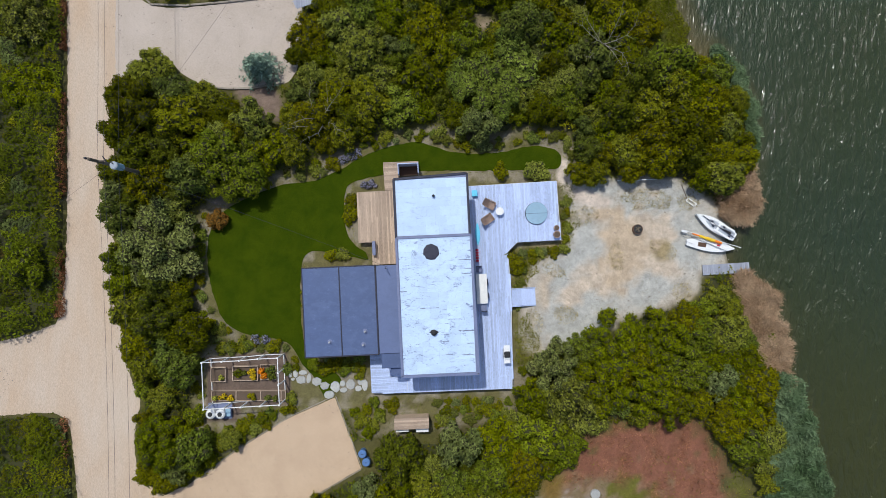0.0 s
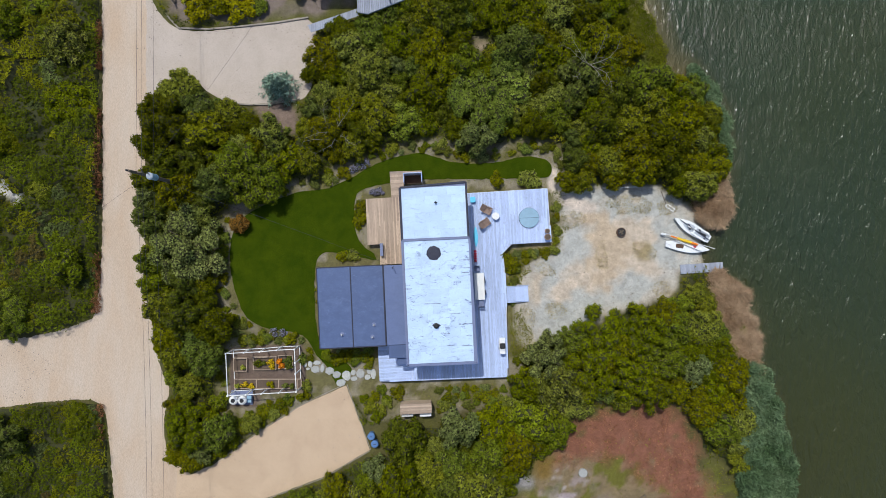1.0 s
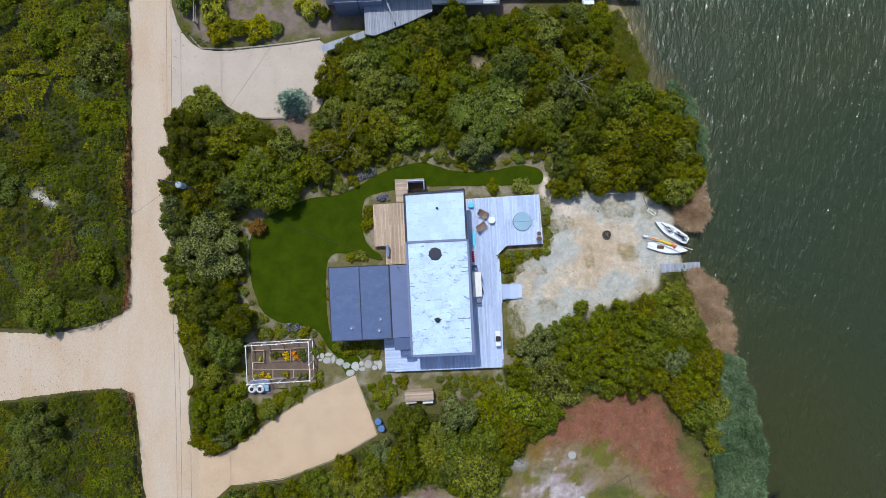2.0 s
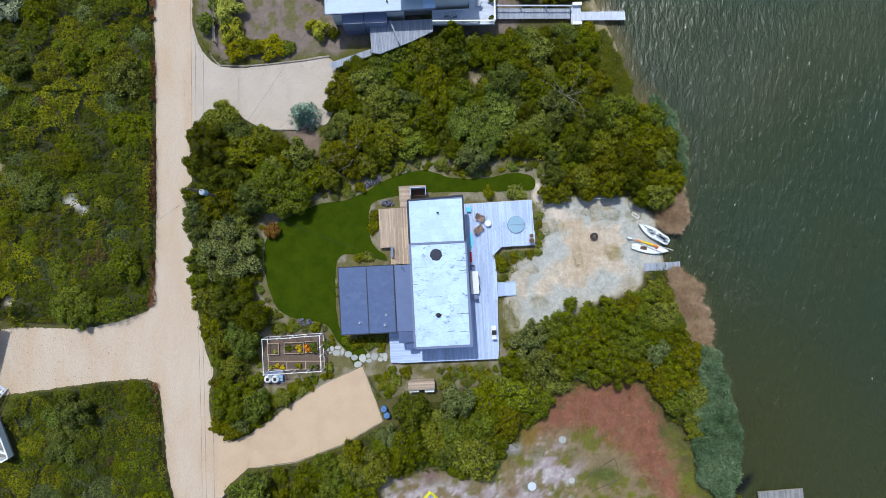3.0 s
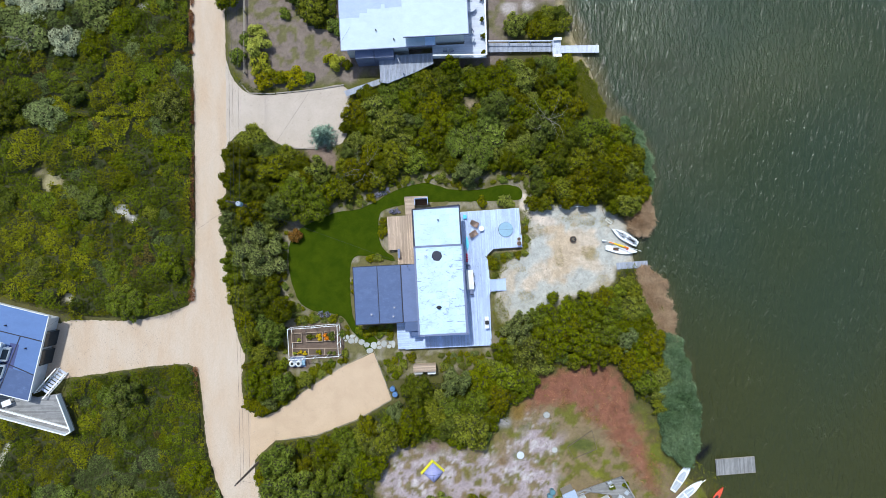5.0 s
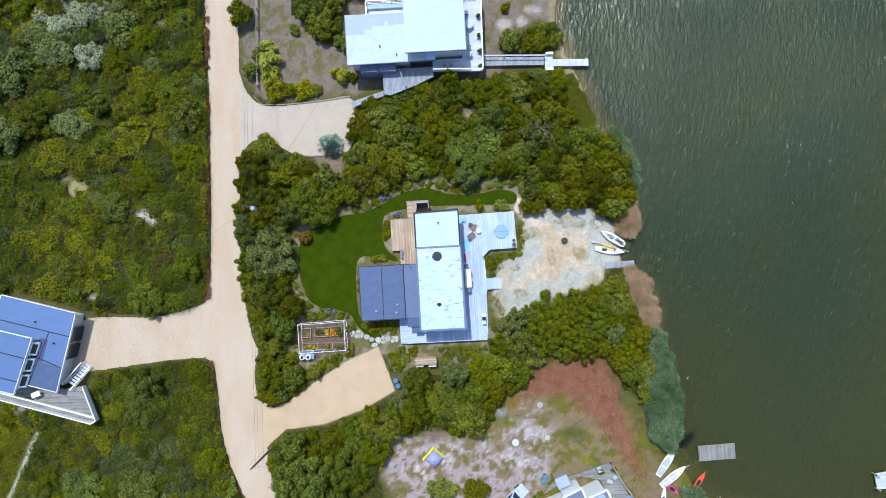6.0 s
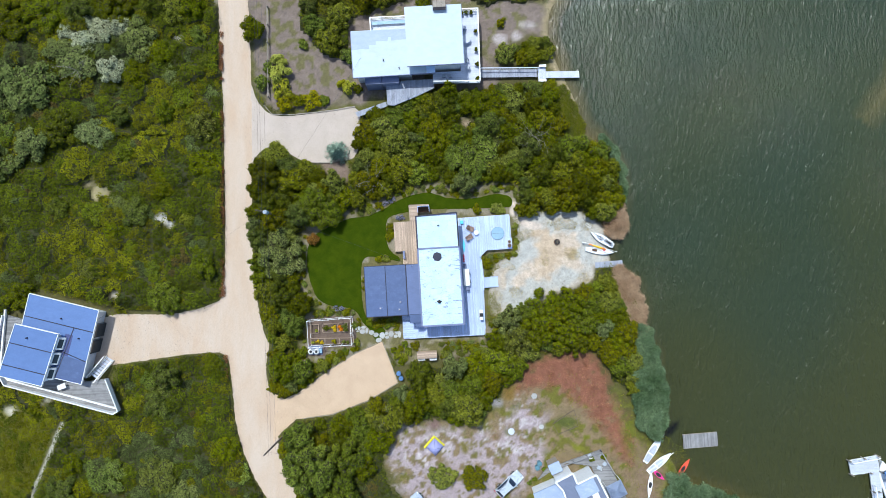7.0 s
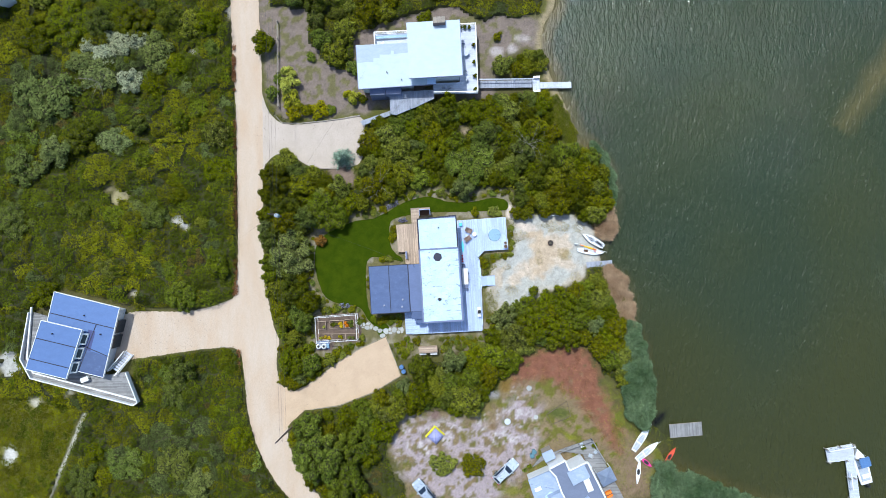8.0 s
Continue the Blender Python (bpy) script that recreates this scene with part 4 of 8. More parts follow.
def spruce_crown(seed):
    """A layered conical crown: whorls of drooping branches set with needles."""
    r = np.random.default_rng(seed)
    pos, nrm = [], []
    for level in range(11):
        z, reach = 0.12 + 0.08 * level, 1.0 - 0.085 * level
        for b in range(11 - level // 2):
            a = r.uniform(0, 2 * np.pi)
            out = np.array([np.cos(a), np.sin(a), -0.12])
            for k in range(24):
                d = reach * r.uniform(0.12, 1.0) * r.uniform(0.85, 1.05)
                across = np.array([-out[1], out[0], 0]) * r.normal() * 0.09 * (1.1 - d)
                pos.append(out * d + across + np.array([0, 0, z + r.normal() * 0.02]))
                v = np.array([0, 0, 1.0]) + r.normal(size=3) * 0.55 + 0.4 * out
                nrm.append(v / np.linalg.norm(v))
    return leaf_mesh("spruce", sprays(r, np.array(pos), np.array(nrm), 0.145 * r.uniform(0.6, 1.4, len(pos)), 0.42), M["leaf_spruce"])


MAKES["spruce"] = [(spruce_crown(3), trunk_mesh(3, 0.8, 0.05, 0.15))]
WORDS = {
    "oak": ("broadleaf_tree", "broad green leafy tree among the thicket", "tree"),
    "olive": ("shrub", "dense olive-green rounded shrub with knobbly crown", "shrub"),
    "dark": ("tree", "dark green bushy tree with deep gaps", "tree"),
    "grey": ("willow", "grey-green tree with feathery pale foliage", "tree"),
    "silver": ("willow", "silvery white-leaved tree in the scrub", "tree"),
    "feather": ("willow", "feathery grey-green tree with thin pale twigs", "tree"),
    "speckled": ("tree", "olive tree speckled with pale leaf undersides", "tree"),
    "knobbly": ("tree", "dense green tree with a tightly knobbed crown", "tree"),
    "yellowish": ("shrub", "soft yellow-green shrub in the thicket", "shrub"),
    "rusty": ("shrub", "rust-brown withered shrub at the lawn edge", "shrub"),
    "ball": ("shrub", "dense rounded olive-green shrub in the gravel", "shrub"),
    "yellow": ("shrub", "yellow-green garden shrub in a planting bed", "shrub"),
    "small": ("bush", "low green leafy bush in sandy soil", "bush"),
    "small_olive": ("bush", "low olive-green bush in sandy soil", "bush"),
    "spruce": ("spruce", "blue-grey spruce at the edge of the gravel", "tree"),
}
PLANTS = 0


def plant(kind, x, y, r, h, z=0.0, label=""):
    global PLANTS
    PLANTS += 1
    broad = kind + "_broad" if r > 2.3 and kind + "_broad" in MAKES else kind
    crown, trunk = MAKES[broad][PLANTS % len(MAKES[broad])]
    name, words, cat = WORDS[kind]
    ob = thing(name, label or words, cat, Matrix.Translation((x, y, z)) @ Matrix.Rotation(PLANTS * 2.399, 4, "Z") @ Matrix.Diagonal((r, r * (0.86 + 0.28 * ((PLANTS * 0.618) % 1)), h, 1)), kind + " plants")
    part("crown", crown, None, ob)
    part("trunk", trunk, None, ob)
    return ob


DECKS_OUT = turned([(-11.2, 0.2), (-6.8, 0.4), (-6.8, 8.0), (-1.2, 8.0), (3, 6.6), (10.4, 5.9), (10.4, 0.4), (6.2, 0.2), (6.2, -11.9), (-6.2, -11.9), (-6.3, -8), (-11.2, -8)])
WHOUSE_OUT = [(-61.9, -7.2), (-57.6, -4.0), (-47.2, -6.6), (-46.6, -12), (-47.2, -16.4), (-45.4, -21.0), (-46.2, -21.7), (-61.8, -17.4), (-63.3, -14.3)]
NHOUSE_OUT = turned([(-11.4, 35.2), (8.0, 36), (8.0, 24.4), (0, 24.2), (-7.2, 22.6), (-11.6, 21.2), (-11.4, 25)])
CORRIDOR = turned([(6.5, 27.4), (22, 27.4), (22, 24.3), (6.5, 24.3)])
BINS_OUT = [(-4.4, -12.6), (-0.4, -12.6), (-0.4, -15.6), (-4.4, -15.6)]
BLUE_OUT = [(-7.4, -15.8), (-5.2, -15.8), (-5.0, -18.0), (-6.8, -18.2)]
KEEP_OUT = [(ROAD, 0.85), (NDRIVE, 0.98), (SDRIVE, 0.8), (LAWN, 0.95), (BEACH, 0.85), (FOOTPATH, 0.9), (RED, 0.6), (LOT, 0.75), (FIELD, 0.55), (NYARD, 0.6), (GARDEN, 0.9), (DECKS_OUT, 0.95), (WHOUSE_OUT, 0.4),
            (NHOUSE_OUT, 0.9), (CORRIDOR, 0.5), (BINS_OUT, 0.8), (BLUE_OUT, 0.8), (HOLLOW, 0.5), (BEDS, 0.7), (MARGIN, 0.6), (MARSH, 0.3)]


def scatter(rng, region, spacing, r_lo, r_hi, limit, taken, extra=(), skip=()):
    """Places with radii inside a region, apart from each other and clear of what stays open."""
    V = np.array(region)
    lo, hi = V.min(0), V.max(0)
    P = rng.uniform(lo, hi, (limit, 2))
    r = rng.uniform(r_lo, r_hi, limit)
    ok = (signed(P, region) < -0.2) & (signed(P, LAND) < -r * 0.5)
    for poly, margin in list(KEEP_OUT) + list(extra):
        if any(poly is s for s in skip):
            continue
        ok &= signed(P, poly) > r * margin
    for (x, y), pr, _ in PATCHES:
        ok &= np.hypot(P[:, 0] - x, P[:, 1] - y) > pr * 0.75 + r * 0.55
    out = []
    for (x, y), q in zip(P[ok], r[ok]):
        if all((x - a) ** 2 + (y - b) ** 2 > (spacing * (q + c)) ** 2 for a, b, c in taken):
            taken.append((x, y, q))
            out.append((x, y, q))
    return out


TAKEN = []
# trees that stand out by their crowns: kind, place and radius
WEST_TREES = (("olive", -23.5, 14.8, 2.1), ("dark", -24.3, 12.0, 2.8), ("olive", -21.1, 11.1, 2.3), ("dark", -26.0, 13.1, 1.5), ("oak", -17.2, 7.2, 3.5), ("yellowish", -13.8, 8.5, 1.8), ("olive", -15.2, 10.8, 1.9), ("olive", -19.2, 12.9, 1.4), ("dark", -24.5, 8.2, 1.9), ("olive", -23.5, 5.8, 2.1), ("oak", -26.5, 6.8, 1.4), ("grey", -26.7, 5.1, 1.3), ("dark", -25.9, 2.9, 1.9), ("olive", -22.0, 3.4, 1.6), ("rusty", -18.3, 2.8, 1.0), ("speckled", -22.7, 0.8, 3.5), ("oak", -26.0, -0.6, 1.6), ("dark", -23.1, -5.0, 2.4), ("dark", -20.5, -6.4, 2.0), ("olive", -25.1, -4.5, 1.8), ("olive", -24.3, -7.4, 1.9), ("oak", -21.1, -9.3, 1.7), ("dark", -25.9, 9.9, 1.7), ("oak", -19.6, 8.5, 1.6))
NORTH_TREES = (("olive", -10.5, 17.9, 2.0), ("dark", -11.4, 16.4, 1.3), ("olive", -7.9, 18.6, 2.1), ("olive", -6.2, 16.7, 2.0), ("oak", -3.9, 19.6, 1.7), ("oak", -9.6, 16.7, 1.5), ("olive", -10.3, 14.7, 1.5), ("olive", -4.9, 14.7, 1.5), ("olive", -10.2, 11.1, 2.0), ("grey", -3.8, 17.2, 1.2), ("feather", -11.2, 13.1, 1.5), ("olive", -8.4, 12.9, 1.8), ("olive", -5.7, 12.6, 2.0), ("yellowish", -3.2, 12.2, 2.0), ("yellowish", -6.2, 10.3, 1.1), ("oak", -1.5, 14.6, 1.9), ("yellowish", 0.4, 16.7, 2.0), ("olive", -0.7, 19.0, 1.7), ("oak", 3.9, 13.7, 3.4), ("oak", 2.4, 17.1, 1.9), ("yellowish", 6.8, 15.0, 2.2), ("grey", 3.4, 10.7, 1.9), ("dark", 7.0, 19.0, 2.2), ("oak", 9.5, 18.0, 1.8), ("feather", 12.9, 16.2, 2.3), ("oak", 10.7, 12.7, 1.5), ("olive", 10.2, 14.6, 1.5), ("olive", 14.7, 19.5, 2.0), ("olive", 17.0, 18.5, 1.7), ("grey", 8.3, 16.7, 1.3), ("dark", 8.3, 12.2, 1.4))
POINT_TREES = (("oak", 19.0, 15.3, 2.2), ("dark", 16.1, 14.1, 2.0), ("olive", 17.0, 11.8, 2.0), ("dark", 14.7, 11.6, 1.9), ("olive", 19.3, 13.5, 2.0), ("oak", 21.1, 14.0, 1.8), ("olive", 22.0, 11.7, 2.0), ("dark", 20.2, 10.3, 2.2), ("olive", 23.4, 10.3, 1.5), ("olive", 17.5, 9.5, 2.0), ("olive", 15.2, 8.5, 1.8), ("yellowish", 13.8, 10.1, 1.5), ("dark", 12.4, 8.5, 1.5), ("olive", 13.0, 6.9, 1.3), ("olive", 11.6, 6.8, 1.2), ("olive", 15.7, 7.2, 1.4), ("olive", 18.3, 7.7, 1.7), ("dark", 20.7, 8.2, 1.7), ("olive", 23.2, 8.2, 1.5), ("oak", 21.9, 6.3, 1.3))
SHORE_TREES = (("knobbly", 14.7, -7.5, 2.8), ("knobbly", 18.2, -6.9, 2.5), ("knobbly", 13.3, -10.7, 2.6), ("knobbly", 16.9, -10.9, 2.8), ("knobbly", 20.0, -9.3, 2.4), ("knobbly", 11.9, -7.9, 1.7), ("knobbly", 19.2, -12.3, 2.1), ("speckled", 9.5, -9.3, 2.4), ("speckled", 10.6, -12.0, 2.3), ("oak", 7.7, -11.9, 1.8), ("oak", 8.4, -9.2, 1.0), ("yellowish", 8.4, -14.8, 2.4), ("yellowish", 4.9, -15.2, 2.2), ("yellowish", 22.0, -4.7, 1.4), ("olive", 24.0, -6.7, 1.8), ("grey", 23.3, -10.5, 1.7), ("yellowish", 25.2, -12.3, 1.6), ("olive", 23.9, -14.4, 1.6), ("olive", 21.5, -12.3, 1.5), ("oak", 4.3, -18.1, 1.8), ("olive", 7.1, -17.8, 2.1), ("grey", -5.7, -19.4, 1.4), ("olive", -9.4, -21.0, 1.4), ("oak", 1.1, -18.7, 1.8), ("oak", 21.3, -6.8, 1.6))
DRIVE_TREES = (("olive", -22.7, -12.0, 1.4), ("yellowish", -24.3, -11.4, 1.0), ("oak", -22.4, -15.4, 2.4), ("oak", -20.0, -16.0, 1.8), ("grey", -21.6, -17.5, 1.4), ("olive", -17.2, -15.4, 1.1), ("olive", -23.9, -13.8, 1.2), ("yellowish", -20.2, -13.4, 0.9))
SCRUB_TREES = (("silver", -51.0, 31.3, 1.9), ("silver", -53.5, 32.9, 1.2), ("silver", -48.2, 33.1, 2.1), ("silver", -45.4, 33.6, 1.7), ("grey", -42.9, 31.7, 2.9), ("silver", -46.9, 27.5, 2.1), ("silver", -50.1, 34.4, 1.2), ("grey", -51.9, 28.4, 2.9), ("feather", -57.5, 25.1, 3.8), ("feather", -61.5, 25.1, 3.2), ("grey", -54.4, 30.3, 2.1), ("dark", -51.3, 36.4, 2.6), ("dark", -46.5, 36.4, 3.1), ("oak", -56.0, 36.3, 3.8), ("dark", -40.6, 37.0, 2.2), ("olive", -37.9, 36.1, 2.2), ("oak", -35.0, 36.1, 2.2), ("speckled", -33.9, 19.3, 2.1), ("oak", -39.3, -5.4, 2.6), ("oak", -33.9, -0.9, 2.1), ("feather", -63.2, 14.2, 2.9), ("grey", -58.0, 16.7, 2.9), ("dark", -54.5, 19.2, 2.6), ("oak", -61.2, 34.7, 3.1))
SCRUB_SHRUBS = (("oak", -36.6, 23.1, 2.1), ("oak", -33.9, 13.8, 2.1), ("dark", -43.6, 7.1, 2.2), ("oak", -60.4, -4.6, 2.6), ("grey", -50.5, -1.2, 1.9), ("dark", -32.8, -15.2, 1.9), ("yellowish", -29.1, -30.7, 1.5), ("dark", -40.5, -20.3, 2.6), ("grey", -40.7, -30.5, 3.1), ("oak", -48.3, -30.4, 2.9), ("oak", -31.2, -27.2, 2.1), ("dark", -54.8, -32.9, 2.6), ("grey", -37.3, -34.0, 2.6), ("grey", -46.1, 8.0, 1.7), ("dark", -65.0, 6.5, 2.9), ("oak", -63.9, 19.3, 3.1), ("grey", -49.4, 18.3, 2.6))
TALL = {"oak": 1.55, "olive": 1.45, "dark": 1.6, "grey": 1.5, "speckled": 1.6, "feather": 1.5, "knobbly": 1.45, "yellowish": 1.15, "rusty": 1.0, "silver": 1.6}
for grove, lift in ((WEST_TREES, 1.15), (NORTH_TREES, 1.0), (POINT_TREES, 1.2), (SHORE_TREES, 1.0), (DRIVE_TREES, 1.0), (SCRUB_TREES, 0.78), (SCRUB_SHRUBS, 0.5)):
    for i, (kind, x, y, r) in enumerate(grove):
        TAKEN.append((x, y, r * 0.92))
        plant(kind, x, y, r, 0.3 + min(r, 2.4) * TALL[kind] * 0.82 * lift * (0.88 + 0.24 * ((i * 0.618) % 1)))
# trees that stand out singly
SINGLE = (
    ("spruce", -14.8, 15.3, 2.0, 3.6, "blue-grey spruce at the edge of the pale gravel"),
    ("grey", 1.75, -15.6, 2.05, 3.6, "round grey-green tree behind the bin shelter"),
    ("dark", -3.3, -16.6, 2.1, 3.4, "round olive-dark tree beside the bin shelter"),
    ("oak", -18.6, -29.5, 4.0, 6.0, "tall green tree beside the road bend"), ("oak", -14.5, -33.6, 3.4, 5.4, ""), ("oak", -20.3, -25.0, 2.2, 4.4, ""), ("oak", -13.8, -28.2, 2.8, 4.6, ""),
    ("feather", -39.2, -16.3, 2.2, 3.4, "grey-green tree near the driveway"), ("grey", -8.6, -23.8, 1.4, 2.6, ""), ("oak", -3.6, -20.6, 2.3, 3.8, ""), ("olive", 3.4, -21.5, 2.4, 4.0, ""),
)
YARD_SHRUBS = (
    ("yellowish", 1.3, 23.5, 1.5, 3.6, "rounded light green bush by the terrace"), ("ball", 4.4, -31.4, 2.1, 2.2, "rounded dark green juniper in the gravel"), ("ball", -0.3, -31.3, 2.0, 1.7, ""), ("small", -26.6, 33.0, 1.9, 2.6, ""), ("yellow", -22.6, 24.4, 1.5, 1.8, ""), ("yellow", -22.8, 26.6, 1.6, 2.0, ""), ("yellow", -22.2, 22.4, 1.3, 1.4, ""), ("yellow", -22.9, 28.4, 1.2, 1.6, ""), ("small", -25.4, 25.4, 1.2, 1.6, ""), ("small_olive", -20.4, 22.9, 1.3, 1.2, ""), ("yellow", -18.4, 22.8, 1.5, 1.2, ""), ("small", -16.6, 22.9, 0.9, 0.8, ""), ("small", -24.6, 27.6, 0.9, 1.2, ""), ("yellow", -13.0, 24.6, 1.1, 1.4, ""), ("small", -11.8, 24.4, 0.8, 0.9, ""), ("yellow", -13.8, 25.0, 0.9, 1.2, ""),
)
FAR_SHRUBS = (
    ("olive", -15.6, 31.2, 2.1, 2.6, ""), ("oak", -17.8, 33.4, 1.8, 2.6, ""), ("olive", -14.2, 34.6, 2.0, 2.6, ""), ("small", -13.0, 29.2, 1.3, 1.6, ""), ("small", -19.6, 31.0, 0.8, 0.8, ""), ("olive", 9.6, 29.2, 1.7, 2.0, ""), ("olive", 11.8, 28.6, 1.4, 1.7, ""), ("olive", 13.6, 30.6, 1.2, 1.4, ""), ("small_olive", 9.0, 33.8, 0.8, 0.8, ""), ("small", -2.0, 36.6, 1.2, 1.4, ""), ("olive", -8.2, 37.2, 1.6, 2.0, ""),
)
for kind, x, y, r, h, label in SINGLE + YARD_SHRUBS + FAR_SHRUBS:
    TAKEN.append((x, y, r * 0.9))
    plant(kind, x, y, r, h, label=label)

rng = np.random.default_rng(5)
WESTBELT = [(-27.4, -10), (-27.4, 17), (-18, 15), (-14, 11), (-10, 7), (-18, 5), (-20, -4), (-19, -9)]
NORTHBELT = [(-13, 22.4), (-14, 11), (-9, 9), (0, 11), (9, 11.4), (12.6, 9), (16, 6.8), (17, 16), (18, 24), (9, 24.4), (-5, 23.5)]
NORTHEAST = [(11, 9.5), (14.5, 5.5), (23, 5.5), (26, 8), (25.4, 14), (20, 17), (14, 14)]
SOUTHEAST = [(8, -8.5), (13, -7), (22, -3), (24, -2.2), (25.2, -6), (26.4, -10), (27.4, -14), (28, -24), (25, -16), (20, -13.2), (14, -13.5), (10, -17), (3, -14), (6, -12)]
SOUTHBELT = [(-8, -18.5), (-4, -15.3), (4, -13.2), (11, -16), (9.5, -20), (8, -24), (-5, -23.6), (-9, -27), (-14, -33), (-6, -42), (-24, -42), (-23, -27), (-20, -23.6), (-12, -21)]
SOUTHWEST = [(-24.8, -15.0), (-21, -14.6), (-19.5, -14.9), (-12, -15), (-17, -17.8), (-21, -19.6), (-24.6, -18.5)]
NORTHPOINT = [(8, 24.2), (8, 23), (17, 23), (21, 20), (16, 32), (9, 30.5)]
FARNORTH = [(-26.5, 60), (-26.2, 39), (-20.5, 38), (-20, 33.5), (-17, 29.6), (-12.8, 28), (-12, 33), (-9, 35.5), (-4, 37.3), (1.5, 38.5), (7, 36.5), (12, 36.8), (16, 37), (18, 60)]
for region, kinds, spacing, lo, hi, tall in (
    (NORTHEAST, ("olive", "olive", "olive", "oak"), 0.50, 1.0, 1.9, 1.75), (SOUTHEAST, ("olive", "olive", "oak", "olive"), 0.50, 1.0, 1.9, 1.55),
    (WESTBELT, ("dark", "oak", "olive", "dark"), 0.54, 1.1, 2.2, 1.8), (NORTHBELT, ("dark", "oak", "olive", "oak", "olive", "dark"), 0.54, 0.9, 2.0, 1.5),
    (SOUTHBELT, ("oak", "olive", "dark", "oak"), 0.54, 0.9, 2.0, 1.5), (SOUTHWEST, ("oak", "yellow", "olive", "small"), 0.52, 0.7, 1.5, 1.3), (NORTHPOINT, ("olive", "dark"), 0.5, 0.9, 1.7, 1.4),
):
    for x, y, r in scatter(rng, region, spacing, lo, hi, 4000, TAKEN):
        plant(kinds[int(rng.integers(len(kinds)))], x, y, r * 1.12, r * tall * rng.uniform(0.8, 1.2))


def domes(P, cell, seed):
    """Bushes on a loose grid: how high each place lies in its bush (0 to 1), which way it slopes, and the bush's own dice."""
    dice = np.random.default_rng(seed).random((8192, 6))
    base = np.floor(P / cell).astype(np.int64)
    best, slope, pick = np.zeros(len(P)), np.zeros((len(P), 2)), np.zeros(len(P), int)
    centre = P.copy()
    for dx in (-1, 0, 1):
        for dy in (-1, 0, 1):
            g = base + (dx, dy)
            key = (g[:, 0] * 7919 + g[:, 1] * 104729) % 8192
            w = dice[key]
            c = (g + 0.1 + 0.8 * w[:, :2]) * cell
            d = (P - c) / (cell * (0.55 + 0.42 * w[:, 2]))[:, None]
            top = np.sqrt(np.clip(1 - (d**2).sum(1), 0, 1)) * (0.55 + 0.45 * w[:, 3])
            up = top > best
            best[up], slope[up], pick[up], centre[up] = top[up], d[up], key[up], c[up]
    return best, slope, dice[pick], centre


LEAF_TINTS = np.array([[0.182, 0.186, 0.004], [0.136, 0.140, 0.004], [0.096, 0.118, 0.004], [0.070, 0.088, 0.004], [0.102, 0.126, 0.034], [0.110, 0.084, 0.020]])
# where one leaf colour has the upper hand: place, reach, colour
DRIFTS = ((-41.7, 19.1, 6.5, 0), (-45.4, 2.9, 6.0, 1), (-56.1, 34.6, 6.0, 0), (-61.3, 27.0, 5.0, 4), (-47, 30, 4.0, 4), (-39.1, 25.0, 3.4, 1), (-49.7, 0.4, 4.5, 0), (-61.9, -20.0, 7.0, 0), (-38.9, -30.5, 6.0, 4), (-50.0, -24.0, 3.5, 1), (-34.5, -1.5, 4.0, 2), (-36, 12, 4.0, 2), (-58, 8, 6.0, 2), (-36, -20, 5.0, 2), (9.0, -15.6, 3.4, 0), (4.0, -17.5, 3.0, 1), (-2.5, 12.2, 3.4, 0))


